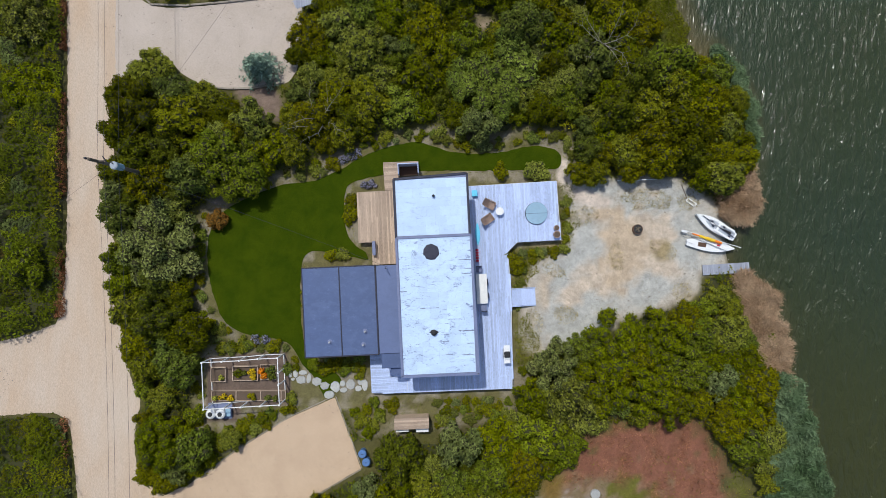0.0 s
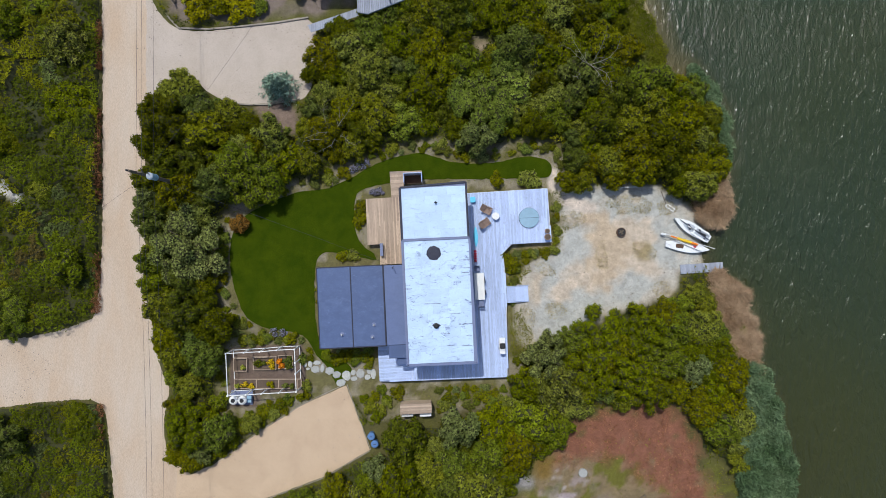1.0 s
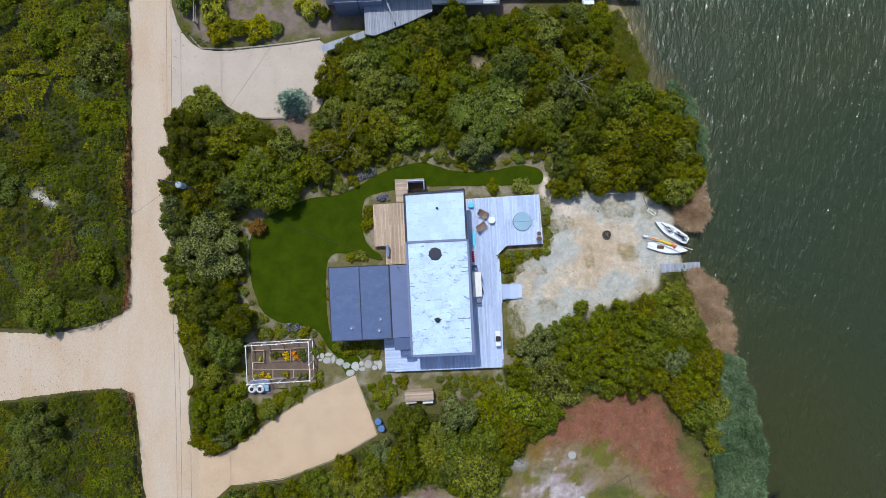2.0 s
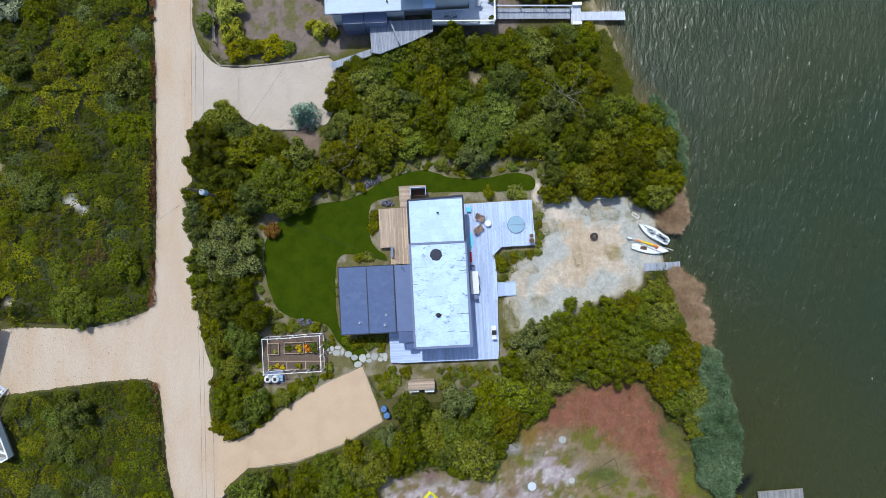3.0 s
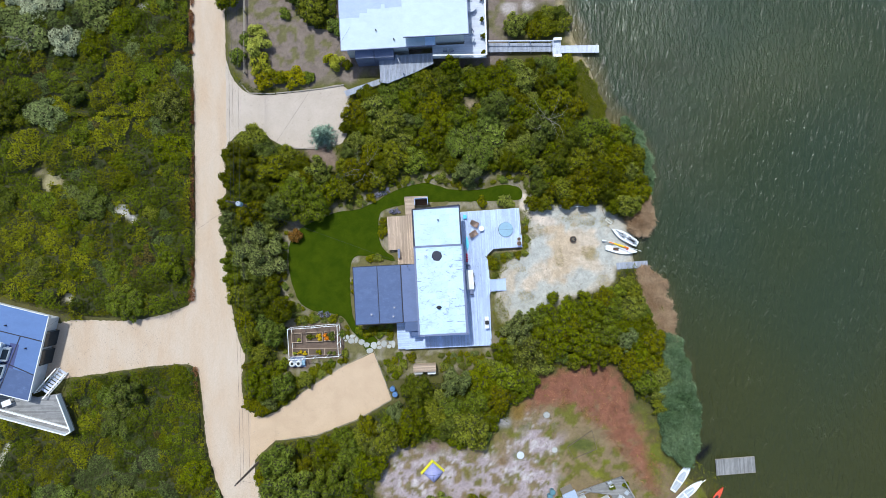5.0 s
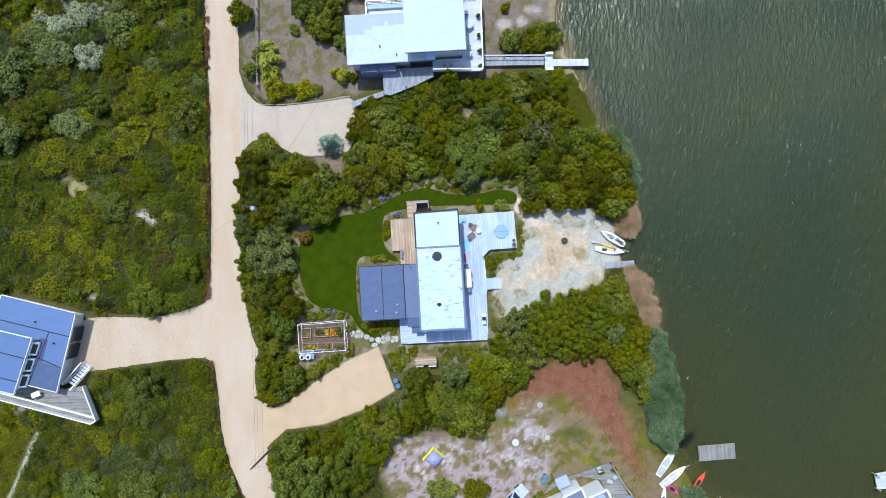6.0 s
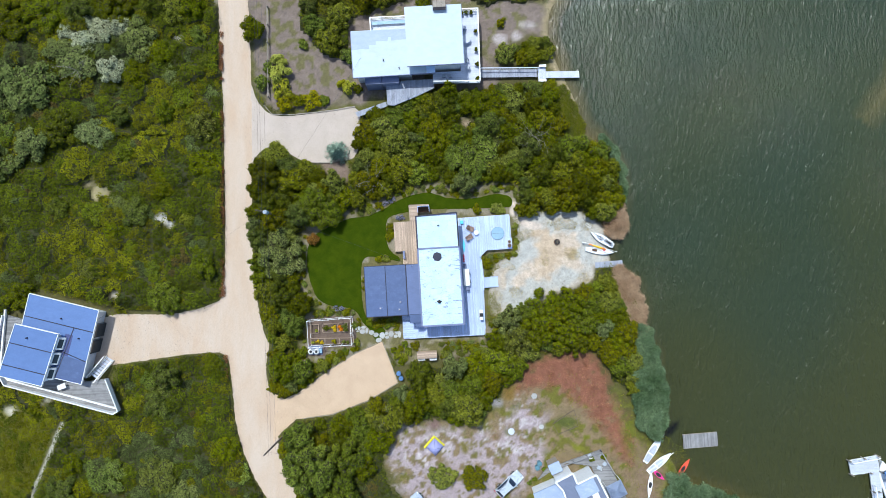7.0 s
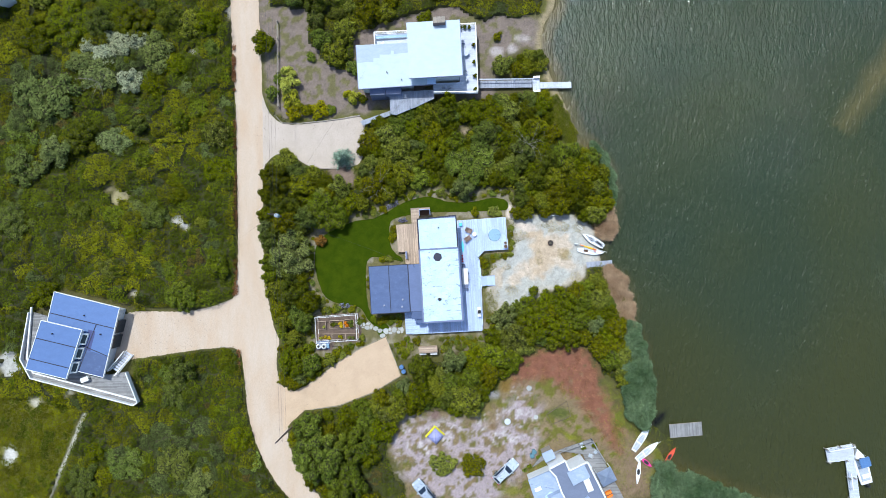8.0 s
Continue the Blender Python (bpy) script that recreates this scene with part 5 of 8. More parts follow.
def carpet(name, label, region, density, leaf, tall, seed, bush=2.4, keep=(), skip=(), margin=0.2, category="thicket", low=None):
    """Unbroken scrub: broad bushes set with small knobs, every leaf laid on the knobs over a twig mat darkened for
    shade.
    """
    r = np.random.default_rng(seed)
    V = np.array(region)
    lo, hi = V.min(0), V.max(0)
    P = r.uniform(lo, hi, (int((hi - lo).prod() * density), 2))
    step = 0.45
    nx, ny = (int(v) for v in np.ceil((hi - lo) / step))
    X, Y = np.meshgrid(lo[0] + step * np.arange(nx + 1), lo[1] + step * np.arange(ny + 1))
    mat_at = np.stack([X.ravel(), Y.ravel()], 1)

    def free(P, edge):
        ok = (signed(P, region) < (0.0 if region is not FARNORTH else 0.6 * wobble(P, 0.5, 3.0) - 0.3))
        by_water = np.flatnonzero(ok & (P[:, 0] > 12))
        ok[by_water] &= signed(P[by_water], LAND) < -0.3 - edge[by_water]
        for poly, _ in list(KEEP_OUT) + list(keep):
            if not any(poly is s for s in skip):
                b = np.array(poly)
                near = (P > b.min(0) - 1).all(1) & (P < b.max(0) + 1).all(1) & ok
                ok[near] &= signed(P[near], poly) > edge[near]
        for (x, y), pr, _ in PATCHES:
            away = np.hypot(P[:, 0] - x, 1.2 * (P[:, 1] - y))
            near = np.flatnonzero(ok & (away < 2.2 * pr + 1))
            ok[near] &= away[near] > pr * (0.7 + 0.75 * wobble(P[near], 0.85, 7.0) + 0.35 * wobble(P[near], 2.3, 9.0)) + edge[near] - margin
        return ok

    P = P[free(P, margin + 0.18 * r.normal(size=len(P)))]
    solid_at = free(mat_at, np.full(len(mat_at), margin + 0.25))

    def canopy(P):
        big, s1, d1, c1 = domes(P, bush, seed)
        mid, s2, d2, _ = domes(P, bush * 0.45, seed + 50)
        fine, s3, d3, _ = domes(P, bush * 0.2, seed + 90)
        h = tall * (0.35 + 0.65 * d1[:, 4]) * (low(P) if low else 1.0)
        z = h * (0.5 * big + 0.36 * mid + 0.2 * fine)
        n = np.c_[s1 * 0.45 * big[:, None] + s2 * 0.5 + s3 * 0.5, 0.75 + 0.2 * big]
        return z, n, d1, d2, c1

    z, nrm, d1, d2, c1 = canopy(P)
    if low:
        solid_at &= low(mat_at) > 0.9
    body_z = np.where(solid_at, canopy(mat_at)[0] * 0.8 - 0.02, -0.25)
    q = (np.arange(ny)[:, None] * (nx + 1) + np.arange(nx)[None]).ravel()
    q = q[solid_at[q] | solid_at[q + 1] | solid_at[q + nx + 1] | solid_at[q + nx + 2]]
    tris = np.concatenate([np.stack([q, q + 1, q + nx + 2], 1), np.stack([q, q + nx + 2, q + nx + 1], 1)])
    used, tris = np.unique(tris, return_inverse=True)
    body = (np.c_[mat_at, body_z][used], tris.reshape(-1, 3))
    roll = 0.55 * d1[:, 5] + 0.2 * d2[:, 5] + 0.35 * wobble(c1, 0.11, seed * 0.7) + 0.12
    tint = np.select([roll < 0.24, roll < 0.42, roll < 0.62, roll < 0.76, roll < 0.86], [0, 1, 2, 3, 4], 5)
    tint = np.where((tint == 5) & (d2[:, 4] < 0.55), 1, tint)
    for x, y, reach, t in DRIFTS:
        near = np.hypot(c1[:, 0] - x, c1[:, 1] - y) < reach * (0.6 + 0.6 * d1[:, 3])
        tint = np.where(near & (d2[:, 5] < 0.7), t, tint)
    if low:
        tint = np.where(low(P) < 0.9, np.where(d2[:, 5] < 0.2, 0, np.where(d2[:, 5] < 0.8, 1, 2)), tint)
    C = LEAF_TINTS[tint] * ((0.66 + 0.38 * d2[:, 4]) * (0.76 + 0.5 * d1[:, 2]) * (np.where(low(P) < 0.9, 0.8, 1.0) if low else 1.0))[:, None]
    z = np.maximum(z * r.uniform(0.86, 1.1, len(z)), 0.06)
    nrm += r.normal(size=nrm.shape) * 0.27
    nrm /= np.linalg.norm(nrm, axis=1, keepdims=True)
    W = sprays(r, np.c_[P, z], nrm, leaf * r.uniform(0.6, 1.4, len(P)), 0.65)
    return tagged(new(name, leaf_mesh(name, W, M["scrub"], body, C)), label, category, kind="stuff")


for x, y, r in scatter(rng, [(-26.2, 48), (-26.2, 39.4), (-20.5, 38.6), (-18.5, 33.5), (-13, 31), (-10, 36.5), (-4, 39), (2, 41), (8, 40), (16, 39), (17, 48)], 0.62, 1.0, 2.2, 1500, TAKEN, skip=(NYARD,))[:46]:
    plant(("oak", "grey", "dark", "olive", "oak")[int(rng.integers(5))], x, y, r * 1.1, r * 1.6 * rng.uniform(0.8, 1.2))
W_NORTH = [(-76, 48), (-76, 18), (-31, 18), (-31, 48)]
W_MIDDLE = [(-76, 18), (-76, -7), (-31, -7), (-31, 18)]
W_SOUTH = [(-76, -7), (-76, -46), (-20, -46), (-30, -13), (-45, -13), (-45, -7)]
# taller shrubs that rise out of the western scrub
for region, kinds, n, lo, hi, tall in ((W_NORTH, ("oak", "grey", "dark", "olive", "oak"), 26, 1.1, 2.0, 1.2), (W_MIDDLE, ("oak", "olive", "dark", "oak"), 16, 1.0, 1.8, 0.95), (W_SOUTH, ("oak", "olive", "oak", "dark"), 14, 0.9, 1.6, 0.9)):
    for x, y, r in scatter(rng, region, 0.8, lo, hi, 700, TAKEN)[:n]:
        plant(kinds[int(rng.integers(len(kinds)))], x, y, r * 1.1, r * tall * rng.uniform(0.8, 1.2))
def on_trail(P):
    return np.where(signed(P, SWGRASS) < 0, 0.28, 1.0)


TRAIL = [(-60.6, -38), (-57.7, -29.0), (-55.0, -22.6), (-54.7, -22.8), (-57.3, -29.2), (-60.2, -38)]
carpet("shrub_thicket", "dense waist-high olive-green scrub west of the road", W_NORTH, 92, 0.205, 2.3, 21, 2.6)
carpet("shrub_thicket", "dense waist-high olive-green scrub above the side drive", W_MIDDLE, 92, 0.20, 1.9, 22, 2.3)
carpet("shrub_thicket", "dense low olive-green scrub below the side drive", W_SOUTH, 92, 0.20, 1.8, 23, 2.2, keep=[(TRAIL, 0)], low=on_trail)
carpet("shrub_thicket", "mixed undergrowth below the garden trees", [(-28, 24), (-28, -46), (34, -46), (34, 30)], 60, 0.18, 1.25, 24, 1.9, margin=0.35)
carpet("shrub_thicket", "mixed green scrub beyond the neighbouring house", FARNORTH, 80, 0.19, 1.6, 25, 2.2, skip=(NYARD,))

# ---- things on and round the decks ----
M["brown_sling"] = surface("brown_wicker", (0.43, 0.31, 0.25), (0.34, 0.24, 0.20), 6.0, 60.0, 0.7)
M["tub_cover"] = plain("blue_grey_vinyl", (0.27, 0.42, 0.55), 0.5)
M["cyan"] = plain("cyan_plastic", (0.14, 0.60, 0.85), 0.4)
M["blue"] = plain("blue_plastic", (0.10, 0.20, 0.42), 0.45)
M["red"] = plain("red_fabric", (0.55, 0.04, 0.07), 0.8)
M["orange"] = plain("orange_cloth", (0.85, 0.22, 0.02), 0.7)
M["yellow"] = plain("yellow_cloth", (0.85, 0.55, 0.03), 0.7)
M["soil"] = surface("dark_soil", (0.10, 0.07, 0.05), (0.15, 0.11, 0.08), 3.0, 25.0, 0.95, bumped=0.8, depth=0.03)
M["hull"] = plain("white_gelcoat", (0.80, 0.81, 0.82), 0.25, k=0.95)
M["hull_grey"] = plain("grey_nonslip", (0.42, 0.46, 0.52), 0.6)
M["rust"] = surface("rusty_iron", (0.10, 0.055, 0.035), (0.16, 0.09, 0.06), 6.0, 40.0, 0.8, 0.3)
M["petal_yellow"] = foliage("yellow_blooms", (0.55, 0.36, 0.01), (0.65, 0.5, 0.02), 1.0, False)
M["petal_orange"] = foliage("orange_blooms", (0.75, 0.20, 0.01), (0.8, 0.35, 0.02), 1.0, False)
M["petal_violet"] = foliage("lavender_blooms", (0.22, 0.21, 0.30), (0.32, 0.31, 0.42), 1.0, False)


def lounge_chair(x, y, face):
    ch = thing("lounge_chair", "low brown woven lounge chair on the plank deck", "chair", HM @ pose(x, y, ZD, 0, 0, face), "chairs round the white table")
    for nm, a, b, za, zb in (("seat", -0.05, 0.52, 0.34, 0.40), ("backrest", -0.55, -0.03, 0.86, 0.33)):
        bm = bmesh.new()
        rows = []
        for i in range(6):
            t = i / 5
            w = 0.34 - 0.05 * abs(2 * t - 1) + (0.06 if nm == "seat" and t > 0.7 else 0)
            xx, zz = a + (b - a) * t, za + (zb - za) * t - 0.05 * math.sin(math.pi * t)
            rows.append([bm.verts.new((xx, w * s, zz - 0.05 * (1 - s * s))) for s in (-1, -0.5, 0, 0.5, 1)])
        for p, q in zip(rows, rows[1:]):
            for i in range(4):
                bm.faces.new((p[i], p[i + 1], q[i + 1], q[i]))
        bmesh.ops.solidify(bm, geom=bm.faces[:], thickness=0.035)
        part(nm, bm, M["brown_sling"], ch, smooth=True)
    for sx, sy in ((0.45, 0.28), (0.45, -0.28), (-0.2, 0.3), (-0.2, -0.3)):
        part("leg", rod(bmesh.new(), (sx, sy, 0), (sx * 0.9, sy, 0.36), 0.02), M["rust"], ch)
    for sy in (0.33, -0.33):
        part("armrest", bar(bmesh.new(), (-0.3, sy, 0.55), (0.35, sy, 0.5), 0.05, 0.03), M["brown_sling"], ch)
    return ch


lounge_chair(4.36, 3.92, -28)
lounge_chair(4.16, 2.66, 32)
tb = thing("side_table", "small round white side table on the deck", "table", HM @ pose(5.2, 3.28, ZD), "")
part("tabletop", drum(bmesh.new(), 0, 0, 0.46, 0.5, 0.33, 0.33, 28), M["white_paint"], tb)
part("stem", drum(bmesh.new(), 0, 0, 0.03, 0.46, 0.05, 0.04, 10), M["white_paint"], tb)
part("foot", drum(bmesh.new(), 0, 0, 0, 0.03, 0.2, 0.18, 20), M["white_paint"], tb)
tub = thing("hot_tub", "sunken hot tub with a round blue-grey folding cover", "hot tub", HM @ pose(8.27, 3.0, ZD), "")
part("rim", drum(bmesh.new(), 0, 0, -0.5, 0.10, 0.93, 0.93, 40), M["trim_dark"], tub)
for s in (1, -1):
    bm = bmesh.new()
    pts = [(0.9 * math.cos(math.pi * i / 20), s * (0.012 + 0.9 * math.sin(math.pi * i / 20))) for i in range(21)]
    prism(bm, pts, 0.10, 0.17)
    part("cover_half", bm, M["tub_cover"], tub)
for y, r in ((1.71, 0.22), (1.16, 0.29)):
    bl = thing("barrel_planter", "round brown half-barrel planter at the deck edge", "planter", HM @ pose(9.84, y, ZD), "planters by the deck edge")
    part("staves", drum(bmesh.new(), 0, 0, 0, 0.5, r * 0.85, r, 20), M["brown_sling"], bl)
    part("hoop", drum(bmesh.new(), 0, 0, 0.36, 0.41, r * 1.0, r * 1.02, 20), M["rust"], bl)
    part("soil", drum(bmesh.new(), 0, 0, 0.49, 0.515, r * 0.86, r * 0.86, 20), M["soil"], bl)
cb = thing("cooler", "small cyan plastic cooler against the house wall", "cooler", HM @ pose(3.2, 4.87, ZD), "")
part("body", box(bmesh.new(), -0.22, 0.22, -0.24, 0.24, 0, 0.32, 0.02), M["cyan"], cb)
part("lid", box(bmesh.new(), -0.23, 0.23, -0.25, 0.25, 0.325, 0.39, 0.02), M["cyan"], cb)
bm = bmesh.new()
pts = [(0.20 * math.sin(math.pi * i / 12) ** 0.7, -0.95 + 1.9 * i / 12) for i in range(13)]
prism(bm, pts + [(-x, y) for x, y in pts[11:0:-1]], 0.0, 0.09)
bdy = thing("paddle_board", "bright blue paddle board lying along the house wall", "board", HM @ pose(3.32, 1.5, ZD), "")
part("deck_pad", bm, M["cyan"], bdy)
part("fin", box(bmesh.new(), -0.01, 0.01, -0.8, -0.6, 0.09, 0.2), M["black"], bdy)
cush = thing("cushion_stack", "row of dark red striped deck cushions", "cushion", HM @ pose(3.2, -0.25, ZD), "")
for i in range(5):
    part("cushion", box(bmesh.new(), -0.13, 0.13, -0.55 + 0.22 * i, -0.37 + 0.22 * i, 0, 0.16, 0.04), M["red"], cush)
dt = thing("dining_table", "long white outdoor dining table beside the house", "table", HM @ pose(3.42, -3.02, ZD), "")
part("tabletop", box(bmesh.new(), -0.44, 0.44, -1.22, 1.22, 0.70, 0.75, 0.012), M["white_paint"], dt)
for sx in (-0.36, 0.36):
    for sy in (-1.1, 1.1):
        part("leg", box(bmesh.new(), sx - 0.04, sx + 0.04, sy - 0.04, sy + 0.04, 0, 0.70), M["white_paint"], dt)


def patio_chair(x, y, face):
    c = thing("patio_chair", "dark metal patio chair drawn up to the white table", "chair", HM @ pose(x, y, ZD, 0, 0, face), "chairs at the dining table")
    part("seat", box(bmesh.new(), -0.24, 0.24, -0.24, 0.24, 0.42, 0.46, 0.012), M["trim_blue"], c)
    part("backrest", box(bmesh.new(), -0.24, 0.24, -0.28, -0.24, 0.48, 0.88, 0.012), M["trim_dark"], c)
    for sx in (-0.21, 0.21):
        for sy in (-0.21, 0.21):
            part("leg", rod(bmesh.new(), (sx, sy, 0), (sx, sy, 0.42), 0.018, 6), M["trim_dark"], c)


for x, y, f in ((3.28, -1.42, 180), (3.55, -4.62, 0), (3.67, -2.5, 90), (3.69, -3.6, 90)):
    patio_chair(x, y, f)
gr = thing("gas_grill", "stainless gas grill with a black lid on the deck", "grill", HM @ pose(5.22, -8.46, ZD), "")
part("cart", box(bmesh.new(), -0.26, 0.26, -0.42, 0.42, 0.06, 0.82, 0.015), M["hull"], gr)
part("lid", box(bmesh.new(), -0.24, 0.24, -0.25, 0.25, 0.84, 1.02, 0.05), M["black"], gr)
for sy in (-1, 1):
    part("side_shelf", box(bmesh.new(), -0.25, 0.25, min(sy * 0.43, sy * 0.74), max(sy * 0.43, sy * 0.74), 0.80, 0.83, 0.008), M["hull"], gr)
part("handle", rod(bmesh.new(), (-0.3, -0.28, 0.95), (-0.3, 0.28, 0.95), 0.015), M["steel"], gr)
for sx in (-0.2, 0.2):
    part("wheel", rod(bmesh.new(), (sx, -0.40, 0.06), (sx, -0.35, 0.06), 0.06, 12), M["black"], gr)
bn = thing("garden_bench", "slim grey bench at the edge of the cedar deck", "bench", HM @ pose(-5.3, 0.7, ZD), "")
part("seat", box(bmesh.new(), -0.13, 0.13, -0.58, 0.58, 0.42, 0.46, 0.01), M["trim_blue"], bn)
part("backrest", box(bmesh.new(), 0.14, 0.17, -0.58, 0.58, 0.5, 0.85, 0.01), M["trim_blue"], bn)
for sy in (-0.5, 0.5):
    part("leg", box(bmesh.new(), -0.12, 0.12, sy - 0.03, sy + 0.03, 0, 0.42), M["trim_dark"], bn)
sh = thing("outdoor_shower", "pale board shower stall with a dark red floor", "shower", HM @ pose(-2.15, 7.0, ZD), "")
part("floor_tray", box(bmesh.new(), -0.76, 0.76, -0.36, 0.36, 0.0, 0.02), M["rust"], sh)
for x0, x1, y0, y1 in ((-0.84, 0.84, 0.38, 0.45), (-0.84, -0.77, -0.4, 0.38), (0.77, 0.84, -0.4, 0.38)):
    part("side_wall", box(bmesh.new(), x0, x1, y0, y1, 0, 1.5, 0.006), M["deck_grey"], sh)
part("shower_pipe", rod(bmesh.new(), (0.1, 0.34, 0.0), (0.1, 0.34, 1.9), 0.02), M["steel"], sh)
hs = thing("wall_unit", "small grey utility box beside the deck corner", "utility box", HM @ pose(-2.75, -9.6, ZD - 0.02), "")
part("case", box(bmesh.new(), -0.2, 0.2, -0.22, 0.22, 0, 0.7, 0.02), M["trim_blue"], hs)
part("lid", box(bmesh.new(), -0.22, 0.22, -0.24, 0.24, 0.7, 0.74, 0.01), M["white_paint"], hs)

# stepping stones
rnd = random.Random(8)
for i, (x, y, w, d) in enumerate(((-12.48, -10.07, 0.40, 0.64), (-12.0, -10.04, 0.46, 0.70), (-11.37, -9.96, 0.74, 0.38), (-12.21, -10.52, 0.36, 0.24), (-11.53, -10.57, 0.84, 0.72), (-10.89, -10.43, 0.40, 0.80), (-10.23, -10.7, 0.82, 0.72), (-9.58, -11.07, 0.80, 0.68),
                                   (-9.2, -11.79, 0.88, 0.66), (-8.65, -11.15, 0.78, 0.88), (-8.05, -10.88, 0.46, 0.50), (-7.97, -11.43, 0.64, 0.42), (-7.37, -10.98, 0.80, 0.90), (-6.72, -11.29, 0.56, 0.52), (-6.56, -10.76, 0.52, 0.56), (-6.18, -10.99, 0.50, 0.95))):
    bm = bmesh.new()
    n = rnd.choice((6, 7, 8))
    a0 = rnd.random()
    pts = [(w * 0.53 * rnd.uniform(0.86, 1.1) * math.cos(2 * math.pi * (k + a0) / n), d * 0.53 * rnd.uniform(0.86, 1.1) * math.sin(2 * math.pi * (k + a0) / n)) for k in range(n)]
    prism(bm, pts, -0.05, 0.10)
    bmesh.ops.bevel(bm, geom=[e for e in bm.edges if min(v.co.z for v in e.verts) > 0.05], offset=0.03, segments=2, affect="EDGES")
    for v in bm.verts:
        v.co.z += 0.02 * noise.noise(v.co * 3 + Vector((i, 0, 0)))
    solid("stepping_stone", bm, M["stone"], "pale grey flat stepping stone set in the grass", "stone", pose(x, y, 0, 0, 0, rnd.uniform(-8, 8)), "stepping stones")

# ---- vegetable garden ----
POSTS = [(-19.08, -8.77), (-17.47, -8.68), (-16.07, -8.61), (-14.56, -8.47), (-12.98, -8.4), (-12.93, -9.6), (-12.9, -10.58), (-12.82, -12.17), (-14.37, -12.26), (-15.91, -12.34), (-17.28, -12.43), (-18.91, -12.52)]
gf = thing("garden_fence", "white timber fence frame round the vegetable beds", "fence", pose(-16, -10.5, 0), "")
for x, y in POSTS:
    p = part("post", box(bmesh.new(), x + 15.955, x + 16.045, y + 10.455, y + 10.545, -0.1, 2.2, 0.008), M["white_paint"], gf)
    part("post_cap", box(bmesh.new(), x + 15.93, x + 16.07, y + 10.43, y + 10.57, 2.2, 2.25, 0.01), M["white_paint"], p)
for (x0, y0), (x1, y1) in zip(POSTS, POSTS[1:] + POSTS[:1]):
    for z in (0.1, 2.14):
        part("rail", bar(bmesh.new(), (x0 + 16, y0 + 10.5, z), (x1 + 16, y1 + 10.5, z), 0.06, 0.07), M["white_paint"], gf)


def clump(name, label, category, mat, x, y, r, h, n, leaf, z=0.0, seed=0, group=""):
    V, body = crown_arrays(np.random.default_rng(seed), r, h, 0.02, 6, n, leaf, 0.42, 0.5)
    me = leaf_mesh(name, V, mat, body)
    return solid(name, me, None, label, category, pose(x, y, z), group)


for i, (x0, x1, y0, y1, cuts) in enumerate(((-19.03, -17.77, -10.71, -9.46, ()), (-17.22, -15.07, -10.6, -9.36, ()), (-14.92, -13.55, -10.5, -9.24, ()), (-18.95, -12.75, -12.3, -11.4, (-16.9, -14.85, -13.15)))):
    cx, cy = (x0 + x1) / 2, (y0 + y1) / 2
    bd = thing("raised_bed", "weathered timber raised bed with dark soil and crops", "raised bed", pose(cx, cy, 0), "raised beds in the garden")
    w, d = (x1 - x0) / 2, (y1 - y0) / 2
    for a in ((-w, w, -d, -d + 0.07), (-w, w, d - 0.07, d), (-w, -w + 0.07, -d + 0.07, d - 0.07), (w - 0.07, w, -d + 0.07, d - 0.07)):
        part("plank", box(bmesh.new(), *a, 0, 0.32, 0.008), M["deck_brown"], bd)
    for c in cuts:
        part("divider", box(bmesh.new(), c - cx - 0.04, c - cx + 0.04, -d + 0.07, d - 0.07, 0, 0.31), M["deck_brown"], bd)
    part("soil", box(bmesh.new(), -w + 0.07, w - 0.07, -d + 0.07, d - 0.07, 0, 0.24), M["soil"], bd)
for i, (x, y, r, mat, words) in enumerate(((-18.1, -10.3, 0.28, "leaf_yellow", "yellow-green crop"), (-16.7, -9.95, 0.42, "leaf_green", "green vegetable"), (-15.55, -9.8, 0.38, "petal_yellow", "yellow flowering"), (-15.45, -10.25, 0.30, "petal_yellow", "yellow flowering"), (-14.75, -9.75, 0.30, "petal_orange", "orange marigold"),
                                           (-14.6, -10.15, 0.34, "petal_orange", "orange marigold"), (-14.0, -9.7, 0.48, "leaf_green", "leafy green"), (-13.9, -10.15, 0.42, "leaf_dark", "leafy green"), (-18.6, -12.0, 0.28, "leaf_yellow", "yellow-green crop"), (-17.9, -11.9, 0.36, "petal_yellow", "yellow flowering"),
                                           (-17.3, -12.0, 0.34, "petal_yellow", "yellow flowering"), (-15.5, -11.85, 0.42, "leaf_yellow", "yellow-green crop"), (-14.2, -11.9, 0.3, "leaf_grey", "grey-leaved herb"), (-13.6, -12.0, 0.3, "leaf_grey", "grey-leaved herb"), (-16.2, -9.9, 0.22, "leaf_grey", "grey-leaved herb"))):
    clump("bed_plant", words + " clump in the raised bed", "plant", M[mat], x, y, r, 0.45, 240, 0.11, 0.24, 60 + i, "crops in the beds")
pad = solid("gravel_pad", box(bmesh.new(), -1.0, 1.0, -0.66, 0.66, -0.1, 0.06, 0.02), M["trim_blue"], "grey concrete pad beside the vegetable garden", "pad", pose(-18.3, -13.15, 0), kind="structure")
for x in (-18.85, -18.05):
    tk = thing("water_tank", "squat white water tank with a black lid", "tank", pose(x, -13.25, 0.06), "tanks by the garden")
    part("body", drum(bmesh.new(), 0, 0, 0, 0.72, 0.37, 0.40, 24), M["white_paint"], tk)
    part("shoulder", drum(bmesh.new(), 0, 0, 0.72, 0.86, 0.40, 0.26, 24), M["white_paint"], tk)
    part("lid", drum(bmesh.new(), 0.0, 0.0, 0.86, 0.92, 0.19, 0.17, 18), M["black"], tk)
